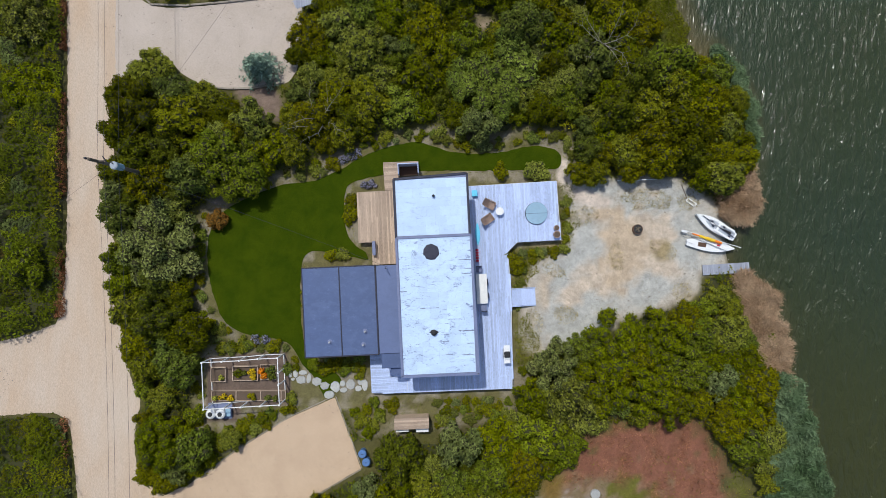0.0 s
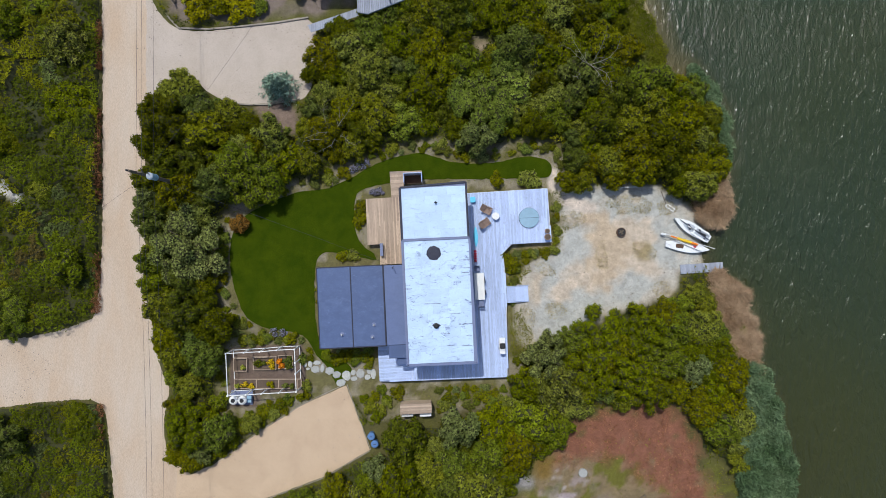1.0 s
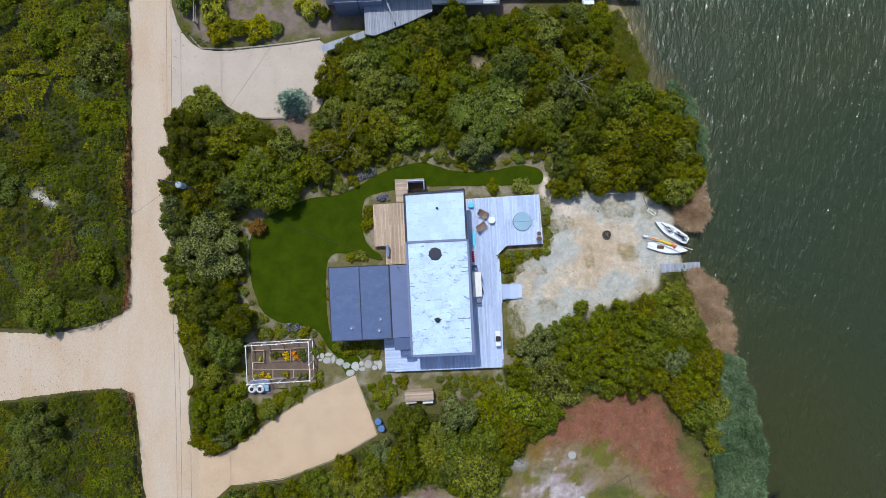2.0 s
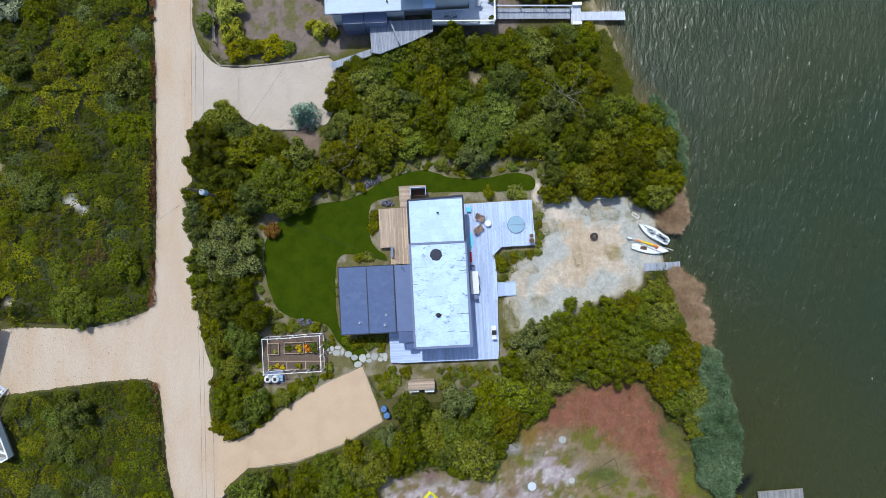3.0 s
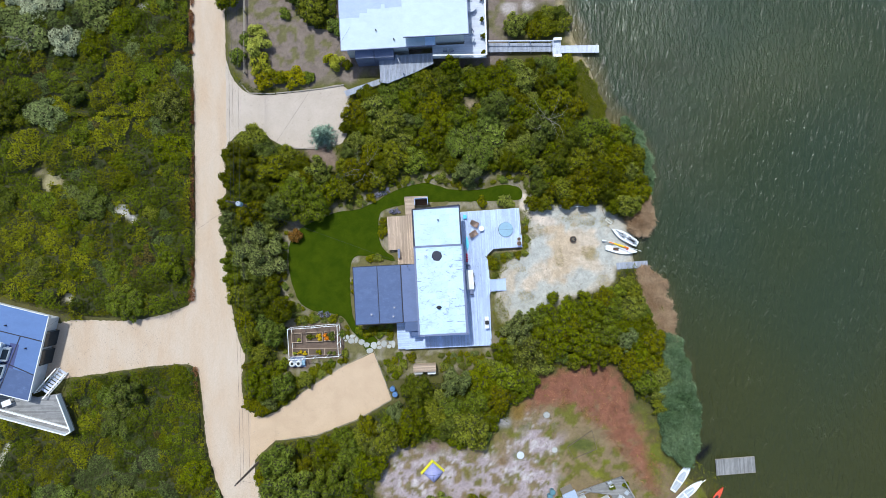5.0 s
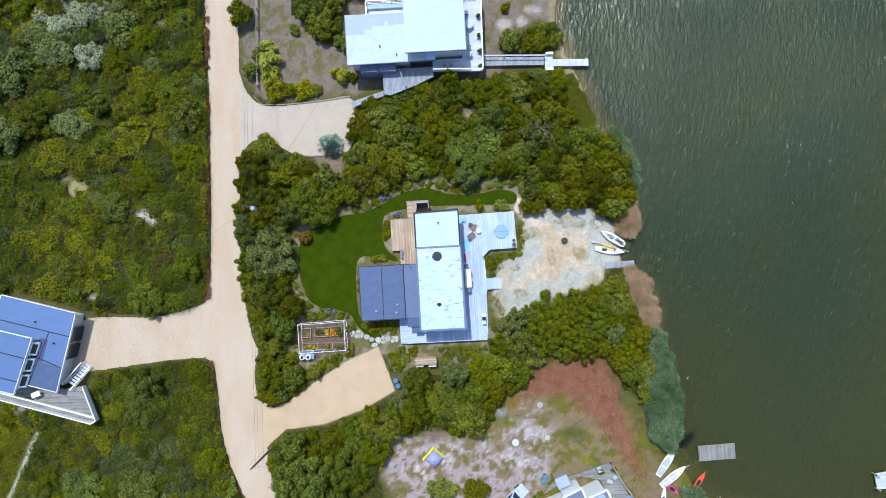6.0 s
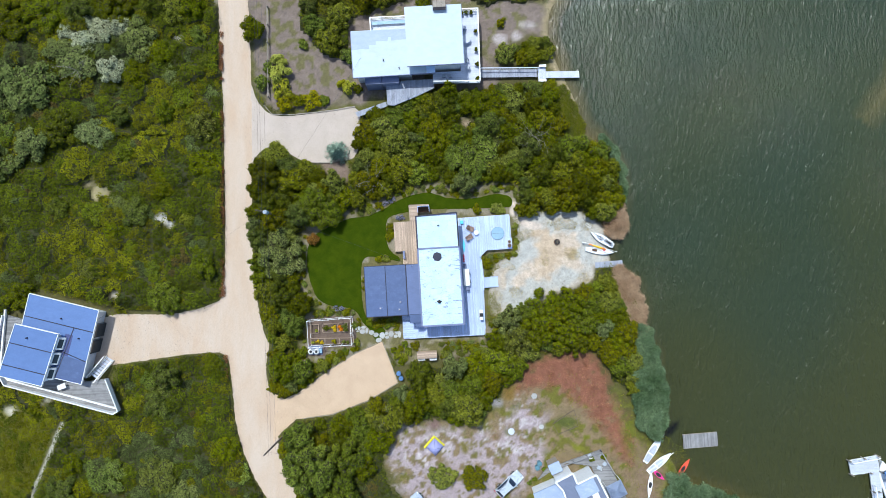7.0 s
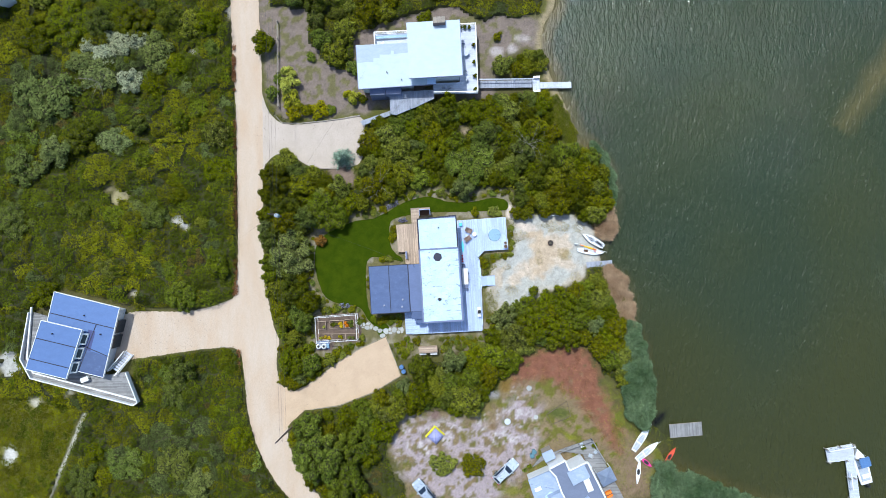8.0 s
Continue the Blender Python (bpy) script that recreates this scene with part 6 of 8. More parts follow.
pu = thing("pump_box", "pale blue-grey pump box on the pad", "pump", pose(-17.5, -13.2, 0.06), "")
part("case", box(bmesh.new(), -0.2, 0.2, -0.3, 0.3, 0, 0.4, 0.04), M["trim_blue"], pu)
part("lid", box(bmesh.new(), -0.21, 0.21, -0.31, 0.31, 0.4, 0.45, 0.02), M["tub_cover"], pu)

# ---- bins ----
bs = thing("bin_shelter", "low cedar bin shelter with a plank roof", "shelter", pose(-2.2, -13.9, 0, 0, 0, 2.5), "")
for i in range(6):
    part("roof_plank", box(bmesh.new(), -1.42, 1.42, -0.42 + 0.145 * i, -0.28 + 0.145 * i, 1.50 - 0.02 * i, 1.54 - 0.02 * i, 0.005), M["deck_brown"], bs)
for x in (-1.36, 0.0, 1.36):
    part("side_panel", box(bmesh.new(), x - 0.03, x + 0.03, -0.4, 0.4, -0.05, 1.40), M["deck_brown"], bs)
part("back_panel", box(bmesh.new(), -1.33, 1.33, 0.40, 0.44, 0.0, 1.38), M["deck_brown"], bs)
for x in (-3.0, -1.35):
    bb = thing("storage_bin", "white lidded storage bin in the cedar shelter", "bin", pose(x, -14.38, 0, 0, 0, 2.5), "bins in the shelter")
    part("body", box(bmesh.new(), -0.48, 0.48, -0.28, 0.22, 0, 0.95, 0.03), M["white_paint"], bb)
    part("lid", box(bmesh.new(), -0.52, 0.52, -0.32, 0.24, 0.95, 1.02, 0.02), M["white_paint"], bb)
for x, y in ((-6.3, -16.55), (-5.98, -17.25)):
    bb = thing("refuse_barrel", "blue plastic refuse barrel beside the gravel drive", "barrel", pose(x, y, 0), "blue barrels")
    part("body", drum(bmesh.new(), 0, 0, 0, 0.82, 0.27, 0.32, 24), M["blue"], bb)
    part("lid", drum(bmesh.new(), 0, 0, 0.82, 0.90, 0.35, 0.28, 24), M["blue"], bb)
    part("grip", rod(bmesh.new(), (-0.1, 0, 0.92), (0.1, 0, 0.92), 0.02), M["black"], bb)

# ---- timber edging ----
def edging(name, pts, label, w=0.14, h=0.16):
    ob = thing(name, label, "edging", pose(pts[0][0], pts[0][1], 0), "", "structure")
    for a, b in zip(pts, pts[1:]):
        part("timber", bar(bmesh.new(), (a[0] - pts[0][0], a[1] - pts[0][1], h / 2), (b[0] - pts[0][0], b[1] - pts[0][1], h / 2), w, h), M["timber"], ob)


edging("drive_edging", [(-25.4, 22.3), (-24.2, 21.0), (-21.5, 20.9), (-18.1, 21.2), (-15.0, 21.55), (-12.2, 22.0)], "weathered timber edging along the gravel drive")
edging("drive_edging", [(-13.0, 14.5), (-15.6, 13.95), (-17.6, 13.9), (-19.4, 14.05)], "weathered timber edging at the turning bay")
edging("drive_edging", [(-8.62, -11.95), (-7.5, -15.1), (-6.42, -18.0)], "dark steel edging of the tan drive", 0.06, 0.08)
edging("drive_edging", [(-6.5, -18.1), (-10.8, -20.6), (-16.0, -22.5), (-20.2, -23.0)], "dark steel edging of the tan drive", 0.06, 0.08)
edging("drive_edging", [(-20.6, -19.1), (-16.8, -16.3), (-12.5, -13.65), (-8.8, -11.95)], "pale timber edging of the tan drive", 0.06, 0.07)

# ---- poles and wires ----
def utility_pole(x, y, h, lean, label, transformer=True):
    u = thing("utility_pole", label, "utility pole", pose(x, y, 0, *lean, 0), "utility poles")
    part("pole", drum(bmesh.new(), 0, 0, -0.3, h, 0.17, 0.11, 14), M["wood_pole"], u)
    part("pin", drum(bmesh.new(), 0, 0, h, h + 0.35, 0.03, 0.03, 8), M["steel"], u)
    part("insulator", drum(bmesh.new(), 0, 0, h + 0.3, h + 0.5, 0.09, 0.05, 10), M["trim_dark"], u)
    if transformer:
        t = part("transformer", drum(bmesh.new(), 0.42, -0.1, h - 3.6, h - 2.5, 0.27, 0.27, 18), M["tub_cover"], u, "pale grey transformer can")
        part("lid", drum(bmesh.new(), 0.42, -0.1, h - 2.5, h - 2.42, 0.29, 0.2, 18), M["hull_grey"], t)
        part("bushing", drum(bmesh.new(), 0.42, 0.05, h - 2.42, h - 2.15, 0.05, 0.03, 8), M["trim_dark"], t)
        part("bracket", bar(bmesh.new(), (0.0, 0.0, h - 1.15), (0.5, 0.05, h - 1.1), 0.08, 0.08), M["wood_pole"], u)
        part("cutout", rod(bmesh.new(), (-0.1, 0.5, h - 2.0), (0.05, 0.1, h - 2.3), 0.04), M["trim_dark"], u)
    return u


utility_pole(-23.75, 6.5, 10.3, (0.5, 0.5), "dark timber utility pole with a pale transformer in the trees")
utility_pole(-22.9, -25.3, 9.6, (-1.5, -1.0), "dark timber utility pole at the road bend", False)
utility_pole(-24.4, 44.0, 10.0, (0, 0), "dark timber utility pole beside the road", False)


def wire(name, a, b, sag, r, label):
    a, b = Vector(a), Vector(b)
    cu = bpy.data.curves.new(name, "CURVE")
    cu.dimensions, cu.bevel_depth, cu.bevel_resolution = "3D", r, 1
    sp = cu.splines.new("POLY")
    sp.points.add(16)
    for i, p in enumerate(sp.points):
        t = i / 16
        q = (b - a) * t - Vector((0, 0, 4 * sag * t * (1 - t)))
        p.co = (*q, 1)
    cu.materials.append(M["trim_dark"])
    ob = new(name, cu)
    ob.matrix_basis = Matrix.Translation(a)
    tagged(ob, label, "wire", "overhead wires")


for dx, z0, z1, z2 in ((0.15, 9.3, 9.2, 9.4), (0.42, 9.0, 8.9, 9.1), (0.5, 7.2, 7.0, 7.2)):
    wire("overhead_wire", (-23.75 + dx, 6.5, z0), (-22.85 + dx, -25.3, z1), 0.5, 0.010, "dark overhead wire strung along the road")
    wire("overhead_wire", (-23.75 + dx, 6.5, z0), (-24.4 + dx, 44.0, z2), 0.5, 0.010, "dark overhead wire strung along the road")
wire("service_wire", (-23.6, 6.4, 7.4), (-4.0, -1.0, 4.2), 0.7, 0.009, "thin service wire from pole to house")
wire("service_wire", (-23.6, 6.6, 7.6), (-10.8, 27.6, 4.6), 0.6, 0.009, "thin service wire to the neighbouring house")
wire("service_wire", (-23.8, 6.4, 7.2), (-48.2, -8.2, 3.2), 0.7, 0.009, "thin service wire crossing the road")
wire("service_wire", (-22.9, -25.3, 8.0), (16.0, -34.0, 4.4), 0.8, 0.009, "thin service wire towards the lakeside house")
ms = thing("service_mast", "thin grey service mast on the wing roof", "mast", HM @ pose(-4.15, -0.93, 3.14), "")
part("mast", drum(bmesh.new(), 0, 0, 0, 1.1, 0.03, 0.03, 8), M["steel"], ms)
part("weatherhead", drum(bmesh.new(), 0, 0, 1.1, 1.2, 0.06, 0.03, 8), M["trim_dark"], ms)

# ---- the beach ----
fp = thing("fire_pit", "round rusty iron fire pit with charred logs", "fire pit", pose(16.75, 2.07, 0), "")
part("ring", drum(bmesh.new(), 0, 0, 0, 0.32, 0.40, 0.42, 28), M["rust"], fp)
part("ash", drum(bmesh.new(), 0, 0, 0.30, 0.335, 0.36, 0.36, 24), M["black"], fp)
for a, b in (((-0.22, -0.1, 0.37), (0.2, 0.16, 0.37)), ((-0.18, 0.18, 0.38), (0.16, -0.2, 0.38)), ((0.0, -0.25, 0.42), (0.03, 0.22, 0.42))):
    part("log", rod(bmesh.new(), a, b, 0.045, 8), M["bark"], fp)


def hull_mesh(bm, length, beam, depth, fine=0.75, stern=0.6, z=0.0, n=16):
    """A boat's shell from stern (x = 0) to bow, decked level at the gunwale."""
    rings = []
    for i in range(n + 1):
        s = i / n
        w = beam / 2 * (stern + (1 - stern) * math.sin(math.pi * min(s / 0.5, 1) / 2)) if s < 0.5 else beam / 2 * max(0.02, 1 - ((s - 0.5) / 0.5) ** (1 + 1.6 * fine))
        sheer = depth * (1 + 0.25 * max(0, s - 0.4) ** 2)
        keel = z + 0.25 * depth * max(0, (s - 0.7) / 0.3) ** 2
        x = length * s
        rings.append([bm.verts.new(p) for p in ((x, 0, keel), (x, w * 0.7, keel + depth * 0.12), (x, w, z + sheer * 0.85), (x, w * 0.96, z + sheer), (x, 0, z + sheer + 0.02), (x, -w * 0.96, z + sheer), (x, -w, z + sheer * 0.85), (x, -w * 0.7, keel + depth * 0.12))])
    for p, q in zip(rings, rings[1:]):
        for k in range(8):
            bm.faces.new((p[k], q[k], q[(k + 1) % 8], p[(k + 1) % 8]))
    bm.faces.new(rings[0])
    bm.faces.new(rings[-1][::-1])
    bmesh.ops.recalc_face_normals(bm, faces=bm.faces[:])
    return bm


def heading(a, b):
    return math.degrees(math.atan2(b[1] - a[1], b[0] - a[0]))


a, b = (24.86, 1.38), (21.62, 3.36)
dn = thing("sailing_dinghy", "white sailing dinghy with grey cockpit drawn up on sand", "boat", pose(*a, 0.0, 0, 0, heading(a, b)), "boats on the sand")
part("hull", hull_mesh(bmesh.new(), 3.8, 1.12, 0.42, 0.6, 0.62, 0.05), M["hull"], dn, smooth=False)
bm = bmesh.new()
pts = [(0.15, -0.28), (0.15, 0.28), (1.5, 0.40), (2.4, 0.28), (2.8, 0.12), (2.8, -0.12), (2.4, -0.28), (1.5, -0.40)]
prism(bm, pts, 0.40, 0.50)
part("cockpit_floor", bm, M["hull_grey"], dn, "grey cockpit floor")
for k in range(2):
    s = 1 - 2 * k
    part("side_bench", prism(bmesh.new(), [(0.3, s * 0.28), (0.3, s * 0.46), (1.9, s * 0.46), (1.9, s * 0.28)], 0.5, 0.56), M["hull"], dn)
part("thwart", box(bmesh.new(), 1.55, 1.75, -0.44, 0.44, 0.5, 0.6, 0.02), M["hull"], dn)
part("centreboard_case", box(bmesh.new(), 1.75, 2.4, -0.05, 0.05, 0.5, 0.64, 0.01), M["hull"], dn)
part("mast", rod(bmesh.new(), (0.1, 0.1, 0.62), (3.3, -0.12, 0.62), 0.03), M["trim_dark"], dn)
part("sail_bag", box(bmesh.new(), 0.5, 1.3, -0.16, 0.06, 0.52, 0.66, 0.05), M["black"], dn)
for k, (x, y) in enumerate(((0.5, 0.22), (1.25, -0.25), (2.1, 0.16), (2.35, -0.14))):
    part("fitting", box(bmesh.new(), x - 0.1, x + 0.1, y - 0.07, y + 0.07, 0.5, 0.58, 0.02), M["trim_dark"], dn)
part("boom", rod(bmesh.new(), (0.3, -0.22, 0.66), (2.5, 0.1, 0.64), 0.03), M["steel"], dn)
part("rudder", box(bmesh.new(), -0.12, 0.02, -0.02, 0.02, 0.15, 0.55), M["trim_dark"], dn)
a, b = (20.85, 1.0), (24.9, 0.42)
sf = thing("sail_board_boat", "flat white sailboat with furled orange and yellow sail", "boat", pose(*a, 0.0, 0, 0, heading(a, b)), "boats on the sand")
part("hull", hull_mesh(bmesh.new(), 4.1, 1.08, 0.30, 0.6, 0.5, 0.06), M["hull"], sf)
part("cockpit_well", box(bmesh.new(), 0.95, 1.65, -0.22, 0.14, 0.34, 0.40, 0.02), M["rust"], sf, "red-brown cockpit well")
part("daggerboard", box(bmesh.new(), 2.55, 2.8, 0.02, 0.16, 0.38, 0.44, 0.02), M["red"], sf)
part("spar", rod(bmesh.new(), (-0.55, 0.95, 0.50), (4.5, 0.15, 0.55), 0.028), M["white_paint"], sf)
part("spar", rod(bmesh.new(), (-0.5, 0.7, 0.48), (3.4, -0.3, 0.52), 0.028), M["steel"], sf)
for i, (x, r) in enumerate(((0.3, 0.07), (0.9, 0.12), (1.5, 0.15), (2.1, 0.13))):
    part("sail_roll", rod(bmesh.new(), (x, 0.80 - 0.18 * x, 0.56), (x + 0.72, 0.80 - 0.18 * (x + 0.72), 0.56), r, 10, r * 0.85), M["yellow" if i % 3 else "orange"], sf, "furled sail")
part("bow_fender", box(bmesh.new(), -0.6, -0.1, 0.75, 0.95, 0.32, 0.5, 0.04), M["hull"], sf)
part("tiller", rod(bmesh.new(), (-0.35, 0.15, 0.34), (0.5, -0.1, 0.42), 0.02), M["steel"], sf)
fr = thing("boat_dolly", "white tubular dolly frame lying on sand", "dolly", pose(21.35, 4.35, 0.03, 0, 0, -35), "")
for p, q in (((-0.42, -0.14, 0.05), (0.42, -0.14, 0.05)), ((-0.42, 0.14, 0.05), (0.42, 0.14, 0.05)), ((-0.42, -0.14, 0.05), (-0.42, 0.14, 0.05)), ((0.42, -0.14, 0.05), (0.42, 0.14, 0.05))):
    part("tube", bar(bmesh.new(), p, q, 0.09, 0.09), M["white_paint"], fr)
part("handle", rod(bmesh.new(), (-0.42, 0, 0.05), (-1.5, 0.75, 0.03), 0.025), M["rust"], fr)
jt = thing("plank_jetty", "short grey plank jetty at the water's edge", "jetty", pose(22.25, -1.38, 0, 0, 0, 3.6), "", "structure")
for i in range(24):
    part("plank", box(bmesh.new(), 0.165 * i, 0.165 * i + 0.152, -0.43, 0.43, 0.17 + 0.004 * (i % 3), 0.21 + 0.004 * (i % 3)), M["deck_silver"], jt)
for y in (-0.36, 0.36):
    part("bearer", box(bmesh.new(), 0, 3.96, y - 0.05, y + 0.05, 0.02, 0.168), M["timber"], jt)
    for x in (0.3, 2.0, 3.8):
        part("pile", drum(bmesh.new(), x, y, -1.2, 0.1, 0.07, 0.07, 8), M["timber"], jt)
rl = thing("rail_fence", "low pale rail fence under the shrubs", "fence", pose(15.0, 6.15, 0, 0, 0, 1.5), "")
part("rail", bar(bmesh.new(), (0, 0, 0.34), (1.9, 0, 0.34), 0.07, 0.09), M["white_paint"], rl)
part("rail", bar(bmesh.new(), (1.95, 0.02, 0.34), (3.4, 0.02, 0.34), 0.07, 0.09), M["white_paint"], rl)
for x in (0.1, 1.9, 3.3):
    part("post", box(bmesh.new(), x - 0.05, x + 0.05, 0.04, 0.12, -0.1, 0.4), M["timber"], rl)

# ---- the house to the north ----
M["deck_white"] = surface("white_decking", (0.54, 0.57, 0.66), (0.46, 0.49, 0.58), 0.8, 20.0, 0.65, mixed=0.7, per_object=0.08)
M["brick"] = surface("weathered_chimney", (0.17, 0.12, 0.11), (0.12, 0.09, 0.085), 5.0, 30.0, 0.9)
M["snow_roof"] = sheet_roof("bright_white_roofing", (0.50, 0.59, 0.68), (0.43, 0.51, 0.62), 0.55, 0.75)
M["patched_roof"] = sheet_roof("patched_white_roofing", (0.49, 0.57, 0.67), (0.30, 0.37, 0.51), 0.53, 0.58)


def railing(parent, pts, z, h=1.0, closed=False, mat="white_paint", step=1.6, rails=(0.12, 0.5, 1.0)):
    """Posts and rails along a line on a deck."""
    for a, b in list(zip(pts, pts[1:])) + ([(pts[-1], pts[0])] if closed else []):
        a, b = Vector(a), Vector(b)
        n = max(1, round((b - a).length / step))
        for i in range(n + 1):
            p = a.lerp(b, i / n)
            part("rail_post", box(bmesh.new(), p.x - 0.045, p.x + 0.045, p.y - 0.045, p.y + 0.045, z, z + h), M[mat], parent)
        for k in rails:
            part("hand_rail" if k == max(rails) else "rail", bar(bmesh.new(), (*a, z + h * k), (*b, z + h * k), 0.14 if k == max(rails) else 0.05, 0.05), M[mat], parent)


nh = thing("white_roof_house", "beach house with bright white flat roofs and pale decks", "house", HM)
part("wall", prism(bmesh.new(), [(-2.7, 26.6), (4.2, 26.6), (4.2, 33.8), (-2.7, 33.8)], 0.0, 5.72), M["white_siding"], nh)
part("wall", prism(bmesh.new(), [(-10.3, 25.9), (-2.72, 25.9), (-2.72, 31.5), (-10.3, 31.5)], 0.0, 4.22), M["white_siding"], nh)
part("roof", box(bmesh.new(), -3.1, 4.6, 30.2, 34.2, 5.72, 6.0, 0.004), M["snow_roof"], nh)
part("roof", box(bmesh.new(), -3.1, 4.6, 26.16, 30.2, 5.72, 5.996, 0.004), M["snow_roof"], nh)
part("low_roof", prism(bmesh.new(), [(-10.7, 25.42), (-0.6, 25.5), (-0.6, 26.62), (-3.12, 26.62), (-3.12, 31.82), (-10.7, 31.85)], 4.22, 4.5), M["snow_roof"], nh)
M["lilac_roof"] = sheet_roof("weathered_lilac_roofing", (0.36, 0.43, 0.64), (0.45, 0.52, 0.70), 0.56, 0.7)
part("roof_patch", prism(bmesh.new(), [(-10.66, 31.8), (-10.66, 29.2), (-9.5, 29.3), (-8.3, 29.25), (-8.25, 29.8), (-7.35, 29.75), (-7.3, 30.3), (-5.7, 30.2), (-5.6, 30.8), (-5.2, 30.75), (-5.2, 30.25), (-3.14, 30.35), (-3.14, 31.77)], 4.5, 4.508), M["lilac_roof"], nh, "greyer worn stretch of roofing")
part("low_roof", box(bmesh.new(), -0.58, 0.65, 25.5, 26.62, 4.24, 4.48, 0.01), M["white_roof_clean"], nh)
bm = bmesh.new()
for p, q in (((-10.72, 25.4), (0.66, 25.48)), ((-10.72, 25.4), (-10.72, 31.86))):
    bar(bm, (*p, 4.4), (*q, 4.4), 0.08, 0.26)
part("edge_trim", bm, M["trim_blue"], nh)
bm = bmesh.new()
bar(bm, (-3.12, 26.13, 5.88), (4.62, 26.13, 5.88), 0.08, 0.26)
bar(bm, (4.62, 26.13, 5.88), (4.62, 34.22, 5.88), 0.08, 0.26)
part("edge_trim", bm, M["trim_blue"], nh)
part("chimney", box(bmesh.new(), 0.75, 2.5, 33.5, 34.5, 0.0, 6.9, 0.03), M["brick"], nh, "brown timber-clad chimney")
for x in (1.05, 1.63, 2.2):
    part("flue_cap", box(bmesh.new(), x - 0.26, x + 0.26, 33.55, 34.45, 6.9, 7.0, 0.02), M["timber"], nh)
for x, y in ((-4.3, 26.4), (-6.4, 27.6)):
    part("roof_vent", drum(bmesh.new(), x, y, 4.5, 4.85, 0.08, 0.08, 10), M["trim_dark"], nh)
part("lean_to", box(bmesh.new(), -9.2, -6.92, 24.75, 25.88, 0.0, 3.3, 0.02), M["trim_blue"], nh)
part("lean_to", box(bmesh.new(), -6.86, -4.52, 24.75, 25.88, 0.0, 3.25, 0.02), M["trim_blue"], nh)
for y0, y1 in ((27.2, 29.4), (30.2, 32.8)):
    w = part("window", box(bmesh.new(), 4.16, 4.26, y0, y1, 1.2, 3.4), M["white_paint"], nh)
    part("pane", box(bmesh.new(), 4.25, 4.28, y0 + 0.08, y1 - 0.08, 1.28, 3.3), M["glass_dark"], w)

ND = [(0.3, 24.68), (6.9, 24.4), (7.16, 34.64), (4.3, 34.64), (4.3, 26.2), (0.3, 26.2)]
nd = deck("terrace", ND, 2.2, M["deck_white"], "pale painted plank terrace round the white-roofed house", "x", 31)
railing(nd, [(0.3, 24.7), (6.86, 24.44), (7.1, 34.6), (4.36, 34.6)], 2.2)
nd2 = deck("back_terrace", [(-8.1, 31.6), (-3.0, 31.6), (-3.0, 34.1), (-8.1, 34.15)], 2.2, M["deck_white"], "small pale terrace behind the white-roofed house", "x", 32)
railing(nd2, [(-8.07, 31.65), (-8.07, 34.1), (-3.05, 34.07)], 2.2)
bb = thing("built_in_bench", "long pale blue-grey bench along the terrace rail", "bench", HM @ pose(-5.55, 33.5, 2.2), "")
part("seat", box(bmesh.new(), -2.35, 2.35, -0.22, 0.22, 0.36, 0.42, 0.01), M["tub_cover"], bb)
part("front", box(bmesh.new(), -2.3, 2.3, -0.16, 0.18, 0.0, 0.36), M["white_paint"], bb)
lc = thing("deck_lounger", "white folding deck chair on the back terrace", "chair", HM @ pose(-6.8, 32.3, 2.2, 0, 0, 30), "")
part("seat", box(bmesh.new(), -0.3, 0.3, -0.3, 0.3, 0.34, 0.38, 0.01), M["white_paint"], lc)
part("backrest", box(bmesh.new(), -0.3, 0.3, 0.28, 0.62, 0.5, 0.54, 0.01, Matrix.Rotation(0.3, 4, "X")), M["white_paint"], lc)
for sx in (-0.25, 0.25):
    part("leg", bar(bmesh.new(), (sx, -0.28, 0), (sx, 0.3, 0.36), 0.04, 0.04), M["white_paint"], lc)
    part("leg", bar(bmesh.new(), (sx, 0.28, 0), (sx, -0.25, 0.36), 0.04, 0.04), M["white_paint"], lc)
rt = thing("round_table", "round pale table on the terrace", "table", HM @ pose(5.28, 30.5, 2.2), "")
part("tabletop", drum(bmesh.new(), 0, 0, 0.70, 0.74, 0.62, 0.62, 28), M["deck_white"], rt)
part("stem", drum(bmesh.new(), 0, 0, 0.02, 0.70, 0.06, 0.05, 10), M["white_paint"], rt)
part("foot", drum(bmesh.new(), 0, 0, 0, 0.03, 0.3, 0.28, 18), M["white_paint"], rt)
for x, y, f in ((5.13, 31.5, 180), (5.13, 27.5, 120), (5.23, 26.5, 60), (1.8, 25.5, 0), (2.6, 25.4, 20)):
    c = thing("terrace_chair", "pale metal chair on the terrace", "chair", HM @ pose(x, y, 2.2, 0, 0, f), "terrace chairs")
    part("seat", box(bmesh.new(), -0.24, 0.24, -0.24, 0.24, 0.42, 0.46, 0.01), M["hull_grey"], c)
    part("backrest", box(bmesh.new(), -0.24, 0.24, -0.28, -0.24, 0.46, 0.86, 0.01), M["trim_blue"], c)
    for sx in (-0.21, 0.21):
        for sy in (-0.21, 0.21):
            part("leg", rod(bmesh.new(), (sx, sy, 0), (sx, sy, 0.42), 0.015, 6), M["trim_blue"], c)
